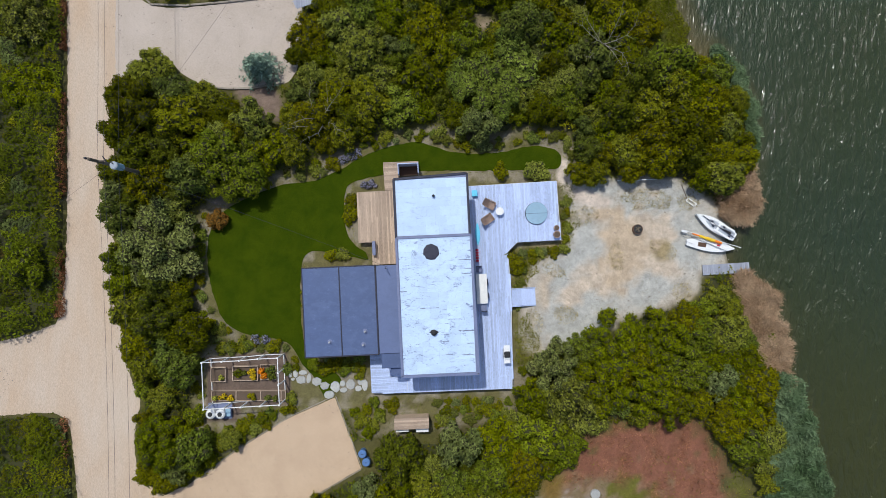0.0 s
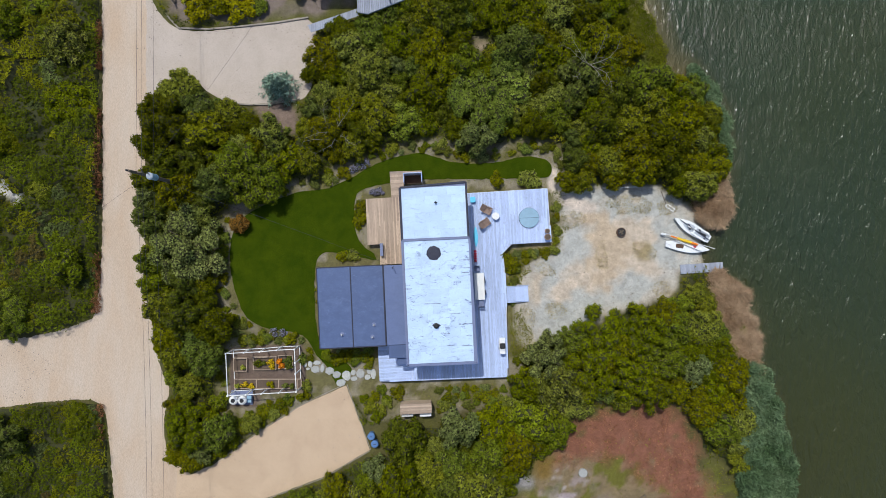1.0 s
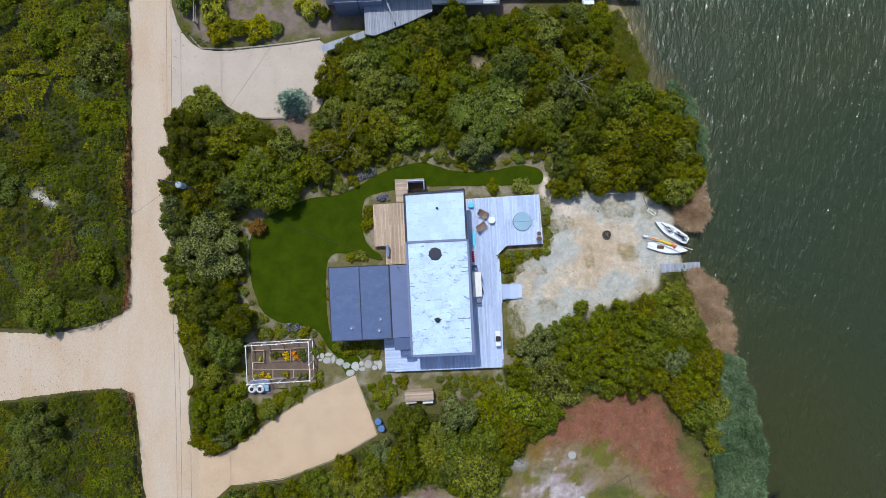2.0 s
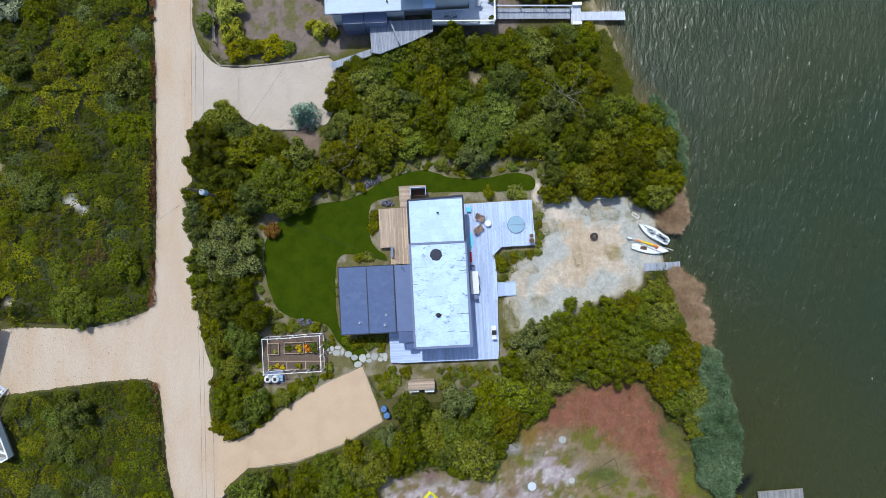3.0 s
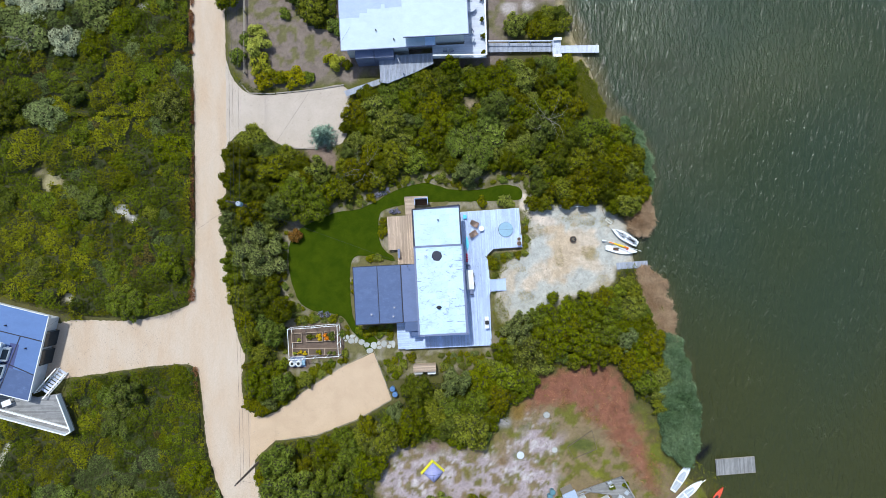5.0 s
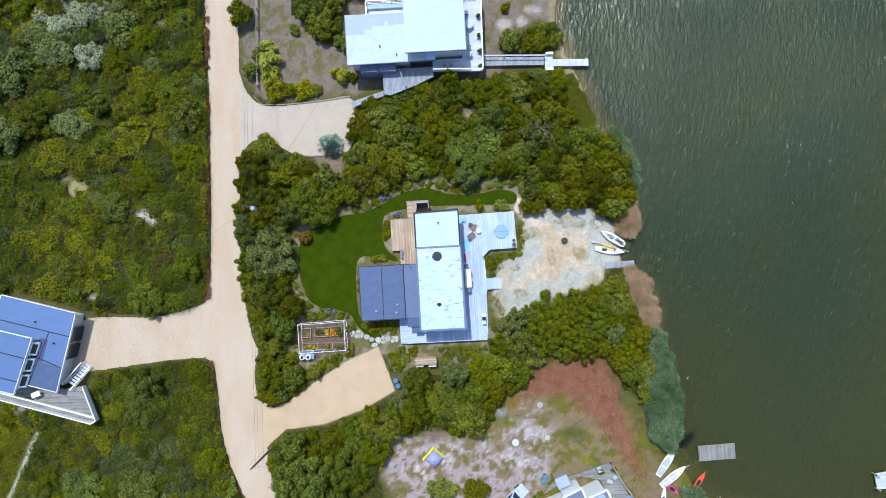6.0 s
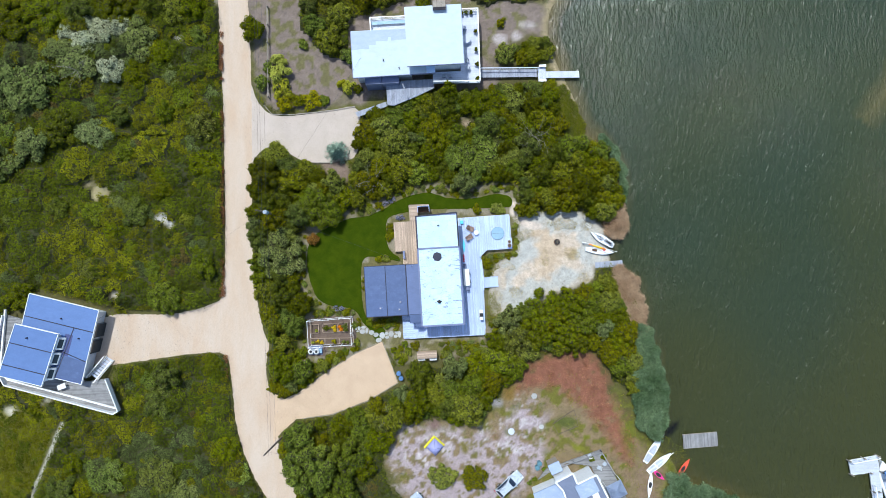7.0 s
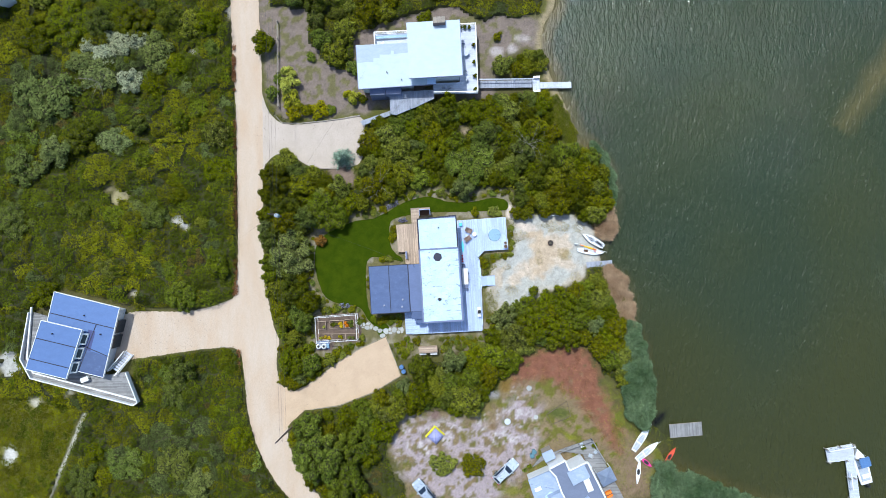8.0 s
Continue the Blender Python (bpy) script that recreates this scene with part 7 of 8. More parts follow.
for i, (x, y) in enumerate(((6.66, 31.6), (6.6, 29.0), (6.6, 26.9), (6.5, 24.9), (4.85, 34.25), (5.5, 34.3), (6.2, 34.25))):
    pt = thing("potted_plant", "leafy plant in a pot by the terrace rail", "potted plant", HM @ pose(x, y, 2.2), "terrace pots")
    part("pot", drum(bmesh.new(), 0, 0, 0, 0.34, 0.16, 0.2, 14), M["brick"], pt)
    V, body = crown_arrays(np.random.default_rng(300 + i), 0.34, 0.45, 0.32, 5, 160, 0.13, 0.42)
    part("foliage", leaf_mesh("foliage", V, M["leaf_dark"], body), None, pt)
wk = thing("boardwalk", "weathered grey boardwalk up to the house", "boardwalk", HM, kind="structure")
boards(wk, [(-6.4, 25.35), (-6.4, 22.1), (-5.5, 21.9), (-2.15, 23.05), (0.25, 24.05), (0.25, 25.35)], 2.0, M["deck_silver"], "y", 0.16, 0.02, seed=41)
boards(wk, [(-6.42, 22.8), (-6.42, 22.1), (-10.8, 20.75), (-11.1, 21.45)], 1.1, M["deck_silver"], "y", 0.1, 0.004, seed=42)
for x, y, z in ((-6.3, 22.8, 1.96), (-4.5, 23.0, 1.96), (-1.8, 23.9, 1.96), (-0.2, 24.6, 1.96), (-6.3, 25.1, 1.96), (-8.2, 22.0, 1.06), (-10.4, 21.3, 1.06)):
    part("support", box(bmesh.new(), x - 0.06, x + 0.06, y - 0.06, y + 0.06, -0.1, z), M["timber"], wk)
for p, q in (((-6.4, 22.1), (-5.5, 21.9)), ((-5.5, 21.9), (-2.15, 23.05)), ((-2.15, 23.05), (0.25, 24.05))):
    part("rim_board", bar(bmesh.new(), (*p, 1.88), (*q, 1.88), 0.05, 0.2), M["deck_silver"], wk)
railing(wk, [(-4.2, 25.1), (-3.4, 22.8)], 2.0, 0.9, mat="deck_silver", rails=(0.5, 1.0))
pr = thing("pier", "narrow grey plank pier with a pale outer end", "pier", HM, kind="structure")
boards(pr, [(7.2, 25.55), (15.4, 25.2), (15.45, 26.3), (7.25, 26.7)], 0.62, M["deck_silver"], "y", 0.16, 0.015, seed=43)
boards(pr, [(15.45, 24.4), (16.5, 24.35), (16.6, 26.8), (15.55, 26.85)], 0.62, M["deck_white"], "y", 0.16, 0.015, seed=44)
boards(pr, [(16.6, 25.0), (21.43, 24.8), (21.46, 25.75), (16.6, 25.95)], 0.5, M["deck_white"], "y", 0.16, 0.012, seed=45)
for x in (7.6, 10.2, 12.8, 15.2, 16.4, 18.5, 21.2):
    k = 25.55 - 0.043 * (x - 7.2)
    for y in (k + 0.05, k + 0.95):
        part("pile", drum(bmesh.new(), x, y, -1.6, 0.56 if x < 16.5 else 0.44, 0.09, 0.09, 10), M["timber"], pr)
railing(pr, [(7.25, 26.66), (15.4, 26.26)], 0.62, 0.9, mat="deck_white", rails=(1.0,), step=2.7)
for x0, x1, y in ((15.5, 16.55, 24.55), (15.6, 16.6, 26.65)):
    sb = thing("pier_bench", "pale bench at the widening of the pier", "bench", HM @ pose((x0 + x1) / 2, y, 0.63), "pier benches")
    part("seat", box(bmesh.new(), -0.5, 0.5, -0.17, 0.17, 0.36, 0.41, 0.01), M["white_paint"], sb)
    part("base", box(bmesh.new(), -0.46, 0.46, -0.12, 0.12, 0, 0.36), M["white_paint"], sb)

# ---- the house to the west ----
WX, WY = -52.0, -11.0


def rel(pts, ox=WX, oy=WY):
    return [(x - ox, y - oy) for x, y in pts]


wh = thing("blue_roof_house", "tall house with slate-blue flat roofs and white trim", "house", pose(WX, WY, 0))
LOWER = rel([(-57.38, -4.28), (-47.75, -6.77), (-50.27, -17.04), (-59.9, -14.55)])
UPPER = rel([(-58.47, -8.34), (-52.54, -9.82), (-54.9, -16.95), (-60.8, -15.4)])


def inset(pts, d):
    c = Vector((sum(p[0] for p in pts) / len(pts), sum(p[1] for p in pts) / len(pts)))
    return [tuple(Vector(p) - (Vector(p) - c).normalized() * d) for p in pts]


def mix_pt(a, b, t):
    return (a[0] + (b[0] - a[0]) * t, a[1] + (b[1] - a[1]) * t)


M["violet_roof"] = sheet_roof("violet_grey_roofing", (0.066, 0.080, 0.205), (0.09, 0.115, 0.25), 0.6, 0.8)
for outline, words in (([(-53.4, -13.3), (-49.55, -13.95), (-50.36, -16.92), (-54.3, -15.9)], "darker violet-grey roofing"), ([(-52.4, -9.95), (-51.35, -10.2), (-52.2, -13.35), (-53.35, -13.15)], "violet-grey roofing strip")):
    part("roof_patch", prism(bmesh.new(), rel(outline), 3.2, 3.21), M["violet_roof"], wh, words)
part("wall", prism(bmesh.new(), inset(LOWER, 0.8), 0.0, 2.9), M["white_siding"], wh)
part("upper_wall", prism(bmesh.new(), inset(UPPER, 0.5), 2.9, 4.3), M["white_siding"], wh)
for quad, z, cuts, mat in ((LOWER, 3.2, (0.0, 0.30, 1.0), "blue_roof"), (UPPER, 4.6, (0.0, 0.36, 0.78, 1.0), "blue_roof")):
    a, b, c, d = quad
    for t0, t1 in zip(cuts, cuts[1:]):
        part("roof_panel", prism(bmesh.new(), [mix_pt(a, d, t0 + 0.004), mix_pt(b, c, t0 + 0.004), mix_pt(b, c, t1 - 0.004), mix_pt(a, d, t1 - 0.004)], z - 0.3, z), M[mat], wh)
    for t in cuts[1:-1]:
        bm = bmesh.new()
        bar(bm, (*mix_pt(a, d, t), z), (*mix_pt(b, c, t), z), 0.12, 0.07)
        part("seam", bm, M["trim_dark"], wh)
    bm = bmesh.new()
    for p, q in zip(quad, quad[1:] + quad[:1]):
        bar(bm, (*p, z - 0.12), (*q, z - 0.12), 0.09, 0.34)
    part("edge_trim", bm, M["white_paint"], wh)
a, b, c, d = LOWER
for p, q in ((mix_pt(mix_pt(a, d, 0.3), mix_pt(b, c, 0.3), 0.72), mix_pt(mix_pt(a, d, 1), mix_pt(b, c, 1), 0.62)), (mix_pt(mix_pt(a, d, 0.62), mix_pt(b, c, 0.62), 0.5), mix_pt(b, c, 0.70))):
    part("seam", bar(bmesh.new(), (*p, 3.2), (*q, 3.2), 0.12, 0.07), M["trim_dark"], wh)
part("roof_patch", prism(bmesh.new(), [mix_pt(mix_pt(a, d, 0.68), mix_pt(b, c, 0.68), 0.58), mix_pt(b, c, 0.70), mix_pt(b, c, 0.985), mix_pt(mix_pt(a, d, 0.985), mix_pt(b, c, 0.985), 0.58)], 3.2, 3.22), M["grey_roof"], wh, "darker roofing patch")
for t, s, z, q in ((0.22, 0.52, 3.2, LOWER), (0.42, 0.82, 3.2, LOWER), (0.2, 0.36, 4.6, UPPER)):
    a, b, c, d = q
    x, y = mix_pt(mix_pt(a, d, t), mix_pt(b, c, t), s)
    part("roof_vent", drum(bmesh.new(), x, y, z, z + 0.3, 0.1, 0.1, 10), M["trim_dark"], wh)
a, b, c, d = UPPER
for i in range(3):
    t0, t1 = 0.08 + 0.29 * i, 0.31 + 0.29 * i
    p, q = mix_pt(b, c, t0), mix_pt(b, c, t1)
    w = part("clerestory", prism(bmesh.new(), [(p[0] + 0.0, p[1]), (p[0] + 0.55, p[1] - 0.14), (q[0] + 0.55, q[1] - 0.14), (q[0] + 0.0, q[1])], 3.22, [4.3, 3.5, 3.5, 4.3]), M["white_paint"], wh)
    p, q = mix_pt(b, c, t0 + 0.03), mix_pt(b, c, t1 - 0.03)
    part("pane", prism(bmesh.new(), [(p[0] + 0.12, p[1]), (p[0] + 0.48, p[1] - 0.12), (q[0] + 0.48, q[1] - 0.12), (q[0] + 0.12, q[1])], 3.3, [4.14, 3.63, 3.63, 4.14]), M["glass_dark"], w)
a, b, c, d = LOWER
# solid dark blocks stand in for the shade inside the carport openings
for t0, t1 in ((0.2, 0.38), (0.42, 0.60)):
    p, q = mix_pt(b, c, t0), mix_pt(b, c, t1)
    part("garage_door", prism(bmesh.new(), [(p[0] - 0.6, p[1] + 0.1), (p[0] - 0.10, p[1]), (q[0] - 0.10, q[1]), (q[0] - 0.6, q[1] + 0.1)], 0.0, 2.6), M["glass_dark"], wh, "dark block standing for shade in the carport")
WD = rel([(-61.78, -7.36), (-59.2, -8.1), (-60.0, -14.6), (-50.3, -17.0), (-47.4, -16.55), (-45.7, -21.05), (-46.35, -21.45), (-61.6, -17.2), (-63.1, -14.36)])
wd = deck("raised_deck", WD, 1.6, M["deck_old"], "raised grey plank deck with white railings", "x", 51, pose(WX, WY, 0))
for p, q in zip((WD[0], WD[8], WD[7], WD[6], WD[5]), (WD[8], WD[7], WD[6], WD[5], WD[4])):
    part("parapet", bar(bmesh.new(), (*p, 2.0), (*q, 2.0), 0.08, 0.8), M["white_siding"], wd)
    part("hand_rail", bar(bmesh.new(), (*p, 2.42), (*q, 2.42), 0.15, 0.05), M["white_paint"], wd)
for p, q in zip((WD[0], WD[8], WD[7]), (WD[8], WD[7], WD[6])):
    c = Vector((-0.9, -0.3)) if p is WD[0] else Vector((0, 0))
    inn = [tuple(Vector(v) + (Vector((0.8, 0.15)) if v[0] < -9.8 else Vector((0.18, 0.75)))) for v in (p, q)]
    part("bench_rail", bar(bmesh.new(), (*inn[0], 2.02), (*inn[1], 2.02), 0.22, 0.06), M["white_paint"], wd)
    part("bench_front", bar(bmesh.new(), (*inn[0], 1.8), (*inn[1], 1.8), 0.08, 0.36), M["white_paint"], wd)
st = thing("outside_stairs", "white outside stairs up to the raised deck", "stairs", pose(-49.6, -16.65, 0, 0, 0, -33), "", "structure")
for i in range(8):
    part("tread", box(bmesh.new(), -0.55, 0.55, 2.9 - 0.36 * i, 3.2 - 0.36 * i, 0.16 + 0.185 * i, 0.20 + 0.185 * i), M["deck_white"], st)
for x in (-0.62, 0.62):
    part("stringer", bar(bmesh.new(), (x, 3.3, 0.05), (x, 0.0, 1.5), 0.06, 0.26), M["white_paint"], st)
    part("hand_rail", bar(bmesh.new(), (x, 3.3, 0.95), (x, 0.0, 2.4), 0.12, 0.06), M["white_paint"], st)
    for k in range(4):
        y = 3.2 - 1.05 * k
        part("baluster", box(bmesh.new(), x - 0.03, x + 0.03, y - 0.03, y + 0.03, 0.05 + (3.3 - y) * 0.44, 0.95 + (3.3 - y) * 0.44), M["white_paint"], st)
ct = thing("deck_table", "small white table on the raised deck", "table", pose(-53.6, -17.5, 1.6, 0, 0, 20), "")
part("tabletop", box(bmesh.new(), -0.6, 0.6, -0.35, 0.35, 0.66, 0.7, 0.01), M["white_paint"], ct)
for sx in (-0.5, 0.5):
    for sy in (-0.28, 0.28):
        part("leg", box(bmesh.new(), sx - 0.03, sx + 0.03, sy - 0.03, sy + 0.03, 0, 0.66), M["white_paint"], ct)

# ---- the lakeside house to the south ----
SX, SY = 18.0, -33.0
M["gull_roof"] = sheet_roof("gull_grey_roofing", (0.34, 0.41, 0.56), (0.7, 0.72, 0.74), 0.6, 0.68)
M["lead_roof"] = sheet_roof("lead_grey_roofing", (0.165, 0.19, 0.27), (0.12, 0.14, 0.19), 0.55, 0.8)
shs = thing("lakeside_house", "rambling house with stepped grey roofs and white parapets", "house", pose(SX, SY, 0))


def srel(pts):
    return [(x - SX, y - SY) for x, y in pts]


MAIN = srel([(15.3, -31.05), (17.7, -29.85), (18.3, -31.3), (20.95, -30.1), (25.9, -40.2), (20.6, -42.4), (18.5, -37.2), (17.1, -34.4), (16.35, -32.2)])
LOW = srel([(12.45, -33.2), (15.75, -31.8), (16.35, -32.2), (17.1, -34.4), (18.5, -37.2), (20.6, -42.4), (16.0, -44.0)])
part("wall", prism(bmesh.new(), inset(MAIN, 0.25), 0.0, 4.2), M["white_siding"], shs)
part("wall", prism(bmesh.new(), inset(LOW, 0.25), 0.0, 2.75), M["white_siding"], shs)
part("roof", prism(bmesh.new(), MAIN, 4.2, 4.4), M["lead_roof"], shs)
part("low_roof", prism(bmesh.new(), LOW, 2.75, 3.0), M["gull_roof"], shs)
for p, q in zip(MAIN, MAIN[1:] + MAIN[:1]):
    part("parapet", bar(bmesh.new(), (*p, 4.4), (*q, 4.4), 0.22, 0.42), M["white_paint"], shs)
for x, y, w, d, h, mat, turn in ((20.9, -33.1, 0.45, 1.3, 0.35, "white_paint", 22), (16.9, -36.4, 1.1, 1.6, 1.2, "gull_roof", 26), (19.6, -31.9, 1.4, 1.0, 0.5, "gull_roof", 26), (21.2, -36.2, 0.6, 1.1, 0.5, "gull_roof", 40)):
    part("roof_light", box(bmesh.new(), -w, w, -d, d, 0, h, 0.03, pose(x - SX, y - SY, 4.4 if x > 18 else 3.0, 0, 0, turn)), M[mat], shs)
part("roof_patch", prism(bmesh.new(), srel([(14.9, -35.6), (15.7, -34.9), (16.4, -35.1), (17.0, -34.7), (17.5, -35.6), (18.3, -37.2), (18.9, -38.8), (17.6, -39.4), (16.9, -38.3), (15.8, -37.4)]), 3.0, 3.01), M["white_roof"], shs, "peeling white stretch of roofing")
part("roof_light", box(bmesh.new(), -0.5, 0.5, -0.28, 0.28, 0, 0.16, 0.02, pose(13.9 - SX, -34.5 - SY, 3.0, 0, 0, 24)), M["white_paint"], shs)
sd = deck("lakeside_deck", srel([(13.5, -32.1), (14.6, -30.6), (22.6, -27.9), (27.3, -37.0), (29.2, -41.0), (25.9, -42), (21.2, -30.2), (17.7, -29.7), (15.2, -31.0)]), 0.6, M["deck_old"], "weathered grey deck round the lakeside house", "x", 61, pose(SX, SY, 0))
railing(sd, srel([(16.5, -30.0), (22.5, -27.95), (24.4, -31.2)]), 0.6, 0.9, mat="deck_old", rails=(1.0,), step=2.2)
cn = thing("canopy", "pale blue-grey fabric canopy on posts", "canopy", pose(24.3, -33.05, 0.6, 0, 0, 26), "")
bm = bmesh.new()
ring = [bm.verts.new((x, y, 1.8)) for x, y in ((-1.18, -1.15), (1.18, -1.15), (1.18, 1.15), (-1.18, 1.15))]
peak = bm.verts.new((0, 0, 2.0))
for i in range(4):
    bm.faces.new((ring[i], ring[(i + 1) % 4], peak))
bmesh.ops.solidify(bm, geom=bm.faces[:], thickness=0.04)
part("cloth", bm, M["gull_roof"], cn)
for sx in (-1.1, 1.1):
    for sy in (-1.08, 1.08):
        part("post", box(bmesh.new(), sx - 0.04, sx + 0.04, sy - 0.04, sy + 0.04, 0, 1.8), M["white_paint"], cn)
ss = thing("garden_shed", "small shed with a pale grey roof", "shed", pose(15.7, -29.85, 0, 0, 0, 24), "")
part("wall", box(bmesh.new(), -0.75, 0.75, -0.65, 0.65, 0, 2.2), M["siding"], ss)
part("roof", box(bmesh.new(), -0.85, 0.85, -0.75, 0.75, 2.2, 2.35, 0.02), M["gull_roof"], ss)
part("door", box(bmesh.new(), -0.4, 0.4, -0.68, -0.65, 0.1, 2.0), M["trim_dark"], ss)
ob = thing("storage_cube", "orange cloth-covered box on the lakeside deck", "box", pose(25.0, -36.2, 0.6, 0, 0, 25), "")
part("cover", box(bmesh.new(), -0.48, 0.48, -0.45, 0.45, 0, 0.6, 0.05), M["orange"], ob)
part("strap", box(bmesh.new(), -0.49, 0.49, -0.05, 0.05, 0.2, 0.62, 0.0), M["trim_dark"], ob)
M["teal"] = plain("teal_plastic", (0.11, 0.22, 0.27), 0.5)
for x, y in ((13.43, -30.35), (13.75, -29.75)):
    bb = thing("rain_barrel", "teal plastic rain barrel by the house", "barrel", pose(x, y, 0), "rain barrels")
    part("body", drum(bmesh.new(), 0, 0, 0, 0.8, 0.3, 0.36, 20), M["teal"], bb)
    part("lid", drum(bmesh.new(), 0, 0, 0.8, 0.86, 0.36, 0.3, 20), M["teal"], bb)
for i, (x, y, f) in enumerate(((20.9, -28.6, 20), (22.2, -30.3, 70), (23.0, -29.8, 140), (22.0, -31.8, 30), (17.2, -30.9, 10))):
    c = thing("deck_chair", "pale folding chair on the lakeside deck", "chair", pose(x, y, 0.6, 0, 0, f), "lakeside deck chairs")
    part("seat", box(bmesh.new(), -0.26, 0.26, -0.26, 0.26, 0.4, 0.44, 0.01), M["hull_grey"], c)
    part("backrest", box(bmesh.new(), -0.26, 0.26, -0.32, -0.28, 0.44, 0.86, 0.01), M["white_paint"], c)
    for sx in (-0.22, 0.22):
        for sy in (-0.22, 0.22):
            part("leg", rod(bmesh.new(), (sx, sy, 0), (sx, sy, 0.4), 0.015, 6), M["steel"], c)
for i, (x, y, r) in enumerate(((22.9, -28.9, 0.5), (21.2, -29.1, 0.5), (14.4, -30.6, 0.4), (13.1, -32.0, 0.4), (12.3, -32.6, 0.45))):
    clump("deck_plant", "green leafy plant at the lakeside house", "plant", M["leaf_green"], x, y, r, 0.7, 240, 0.14, 0.5 if x > 15 else 0, 400 + i)


def car(name, x, y, turn, paint, label):
    """A station wagon, nose along +x, 4.7 m long."""
    c = thing(name, label, "car", pose(x, y, 0, 0, 0, turn) @ Matrix.Diagonal((0.94, 0.94, 0.96, 1)), "parked cars")
    prof = [(-2.32, 0.42), (-2.36, 0.75), (-2.28, 1.0), (-0.1, 1.02), (0.95, 0.98), (1.95, 0.86), (2.28, 0.68), (2.34, 0.42)]
    bm = bmesh.new()
    rows = []
    for s, inn in ((-1, 0.1), (-1, 0.0), (1, 0.0), (1, 0.1)):
        rows.append([bm.verts.new((px * (1 - 0.012 * (inn > 0)), s * (0.92 - inn - (0.12 if abs(px) > 2.25 else 0) - (0.05 if px > 1.9 else 0)), pz + (0.03 if inn else -0.05 * (pz > 0.6)))) for px, pz in prof])
    for p, q in zip(rows, rows[1:]):
        for i in range(len(prof) - 1):
            bm.faces.new((p[i], p[i + 1], q[i + 1], q[i]))
    for r in (rows[0], rows[-1]):
        bm.faces.new(r)
    for s in (0, 1):
        k = -1 if s else 0
        bm.faces.new([r[k] for r in rows])
    bmesh.ops.recalc_face_normals(bm, faces=bm.faces[:])
    bmesh.ops.bevel(bm, geom=bm.edges[:], offset=0.03, segments=2, affect="EDGES")
    part("body", bm, paint, c)
    lo = [(-2.24, 0.84), (-2.24, -0.84), (0.95, -0.84), (0.95, 0.84)]
    hi = [(-1.72, 0.60), (-1.72, -0.60), (0.12, -0.62), (0.12, 0.62)]
    bm = bmesh.new()
    A = [bm.verts.new((*p, 0.98)) for p in lo]
    B = [bm.verts.new((*p, 1.54)) for p in hi]
    bm.faces.new(B)
    for i in range(4):
        bm.faces.new((A[i], A[(i + 1) % 4], B[(i + 1) % 4], B[i]))
    bmesh.ops.recalc_face_normals(bm, faces=bm.faces[:])
    bmesh.ops.bevel(bm, geom=bm.edges[:], offset=0.05, segments=2, affect="EDGES")
    part("cabin", bm, paint, c)
    for i in range(4):
        a, b, t, u = Vector((*lo[i], 0.98)), Vector((*lo[(i + 1) % 4], 0.98)), Vector((*hi[(i + 1) % 4], 1.54)), Vector((*hi[i], 1.54))
        nrm = (b - a).cross(u - a).normalized() * (-1 if (b - a).cross(u - a).dot(Vector((a.x + b.x, a.y + b.y, 0))) + 1e-3 < 0 else 1)

        def at(sx, sy):
            return (a.lerp(b, sx)).lerp(u.lerp(t, sx), sy)

        bm = bmesh.new()
        q = [bm.verts.new(at(sx, sy) + nrm * 0.012) for sx, sy in ((0.07, 0.14), (0.93, 0.14), (0.90, 0.88), (0.10, 0.88))]
        bm.faces.new(q)
        bmesh.ops.solidify(bm, geom=bm.faces[:], thickness=0.012)
        part("window", bm, M["car_glass"], c, "dark blue car window")
    for s in (-1, 1):
        part("pillar", bar(bmesh.new(), (0.93, s * 0.81, 1.01), (0.13, s * 0.60, 1.54), 0.06, 0.06), paint, c)
        part("roof_rail", bar(bmesh.new(), (-1.7, s * 0.57, 1.62), (-0.05, s * 0.57, 1.62), 0.05, 0.04), M["black"], c)
        part("mirror", box(bmesh.new(), 0.55, 0.75, min(s * 0.92, s * 1.08), max(s * 0.92, s * 1.08), 0.98, 1.12, 0.03), paint, c)
        part("headlight", box(bmesh.new(), 2.05, 2.27, min(s * 0.55, s * 0.80), max(s * 0.55, s * 0.80), 0.66, 0.80, 0.02), M["hull"], c)
        part("tail_light", box(bmesh.new(), -2.38, -2.28, min(s * 0.6, s * 0.82), max(s * 0.6, s * 0.82), 0.72, 0.98, 0.01), M["red"], c)
        for px in (-1.42, 1.42):
            w = part("wheel", rod(bmesh.new(), (px, s * 0.70, 0.33), (px, s * 0.89, 0.33), 0.33, 20), M["black"], c)
            part("rim", rod(bmesh.new(), (px, s * 0.885, 0.33), (px, s * 0.91, 0.33), 0.2, 14), M["steel"], w)
    return c


# dark glass with the blue of mirrored sky mixed into its colour
M["car_glass"] = plain("car_glass", (0.045, 0.07, 0.12), 0.05)
M["paint_silver"] = plain("silver_paint", (0.62, 0.68, 0.76), 0.3, 0.3)
M["paint_grey"] = plain("pewter_paint", (0.45, 0.51, 0.60), 0.3, 0.3)
car("station_wagon", 9.35, -32.55, heading((7.5, -34.2), (11.1, -30.95)), M["paint_silver"], "silver station wagon parked on the gravel lot")
car("station_wagon", -3.0, -35.6, heading((-1.88, -36.82), (-4.26, -34.0)), M["paint_grey"], "grey station wagon parked by the thicket")

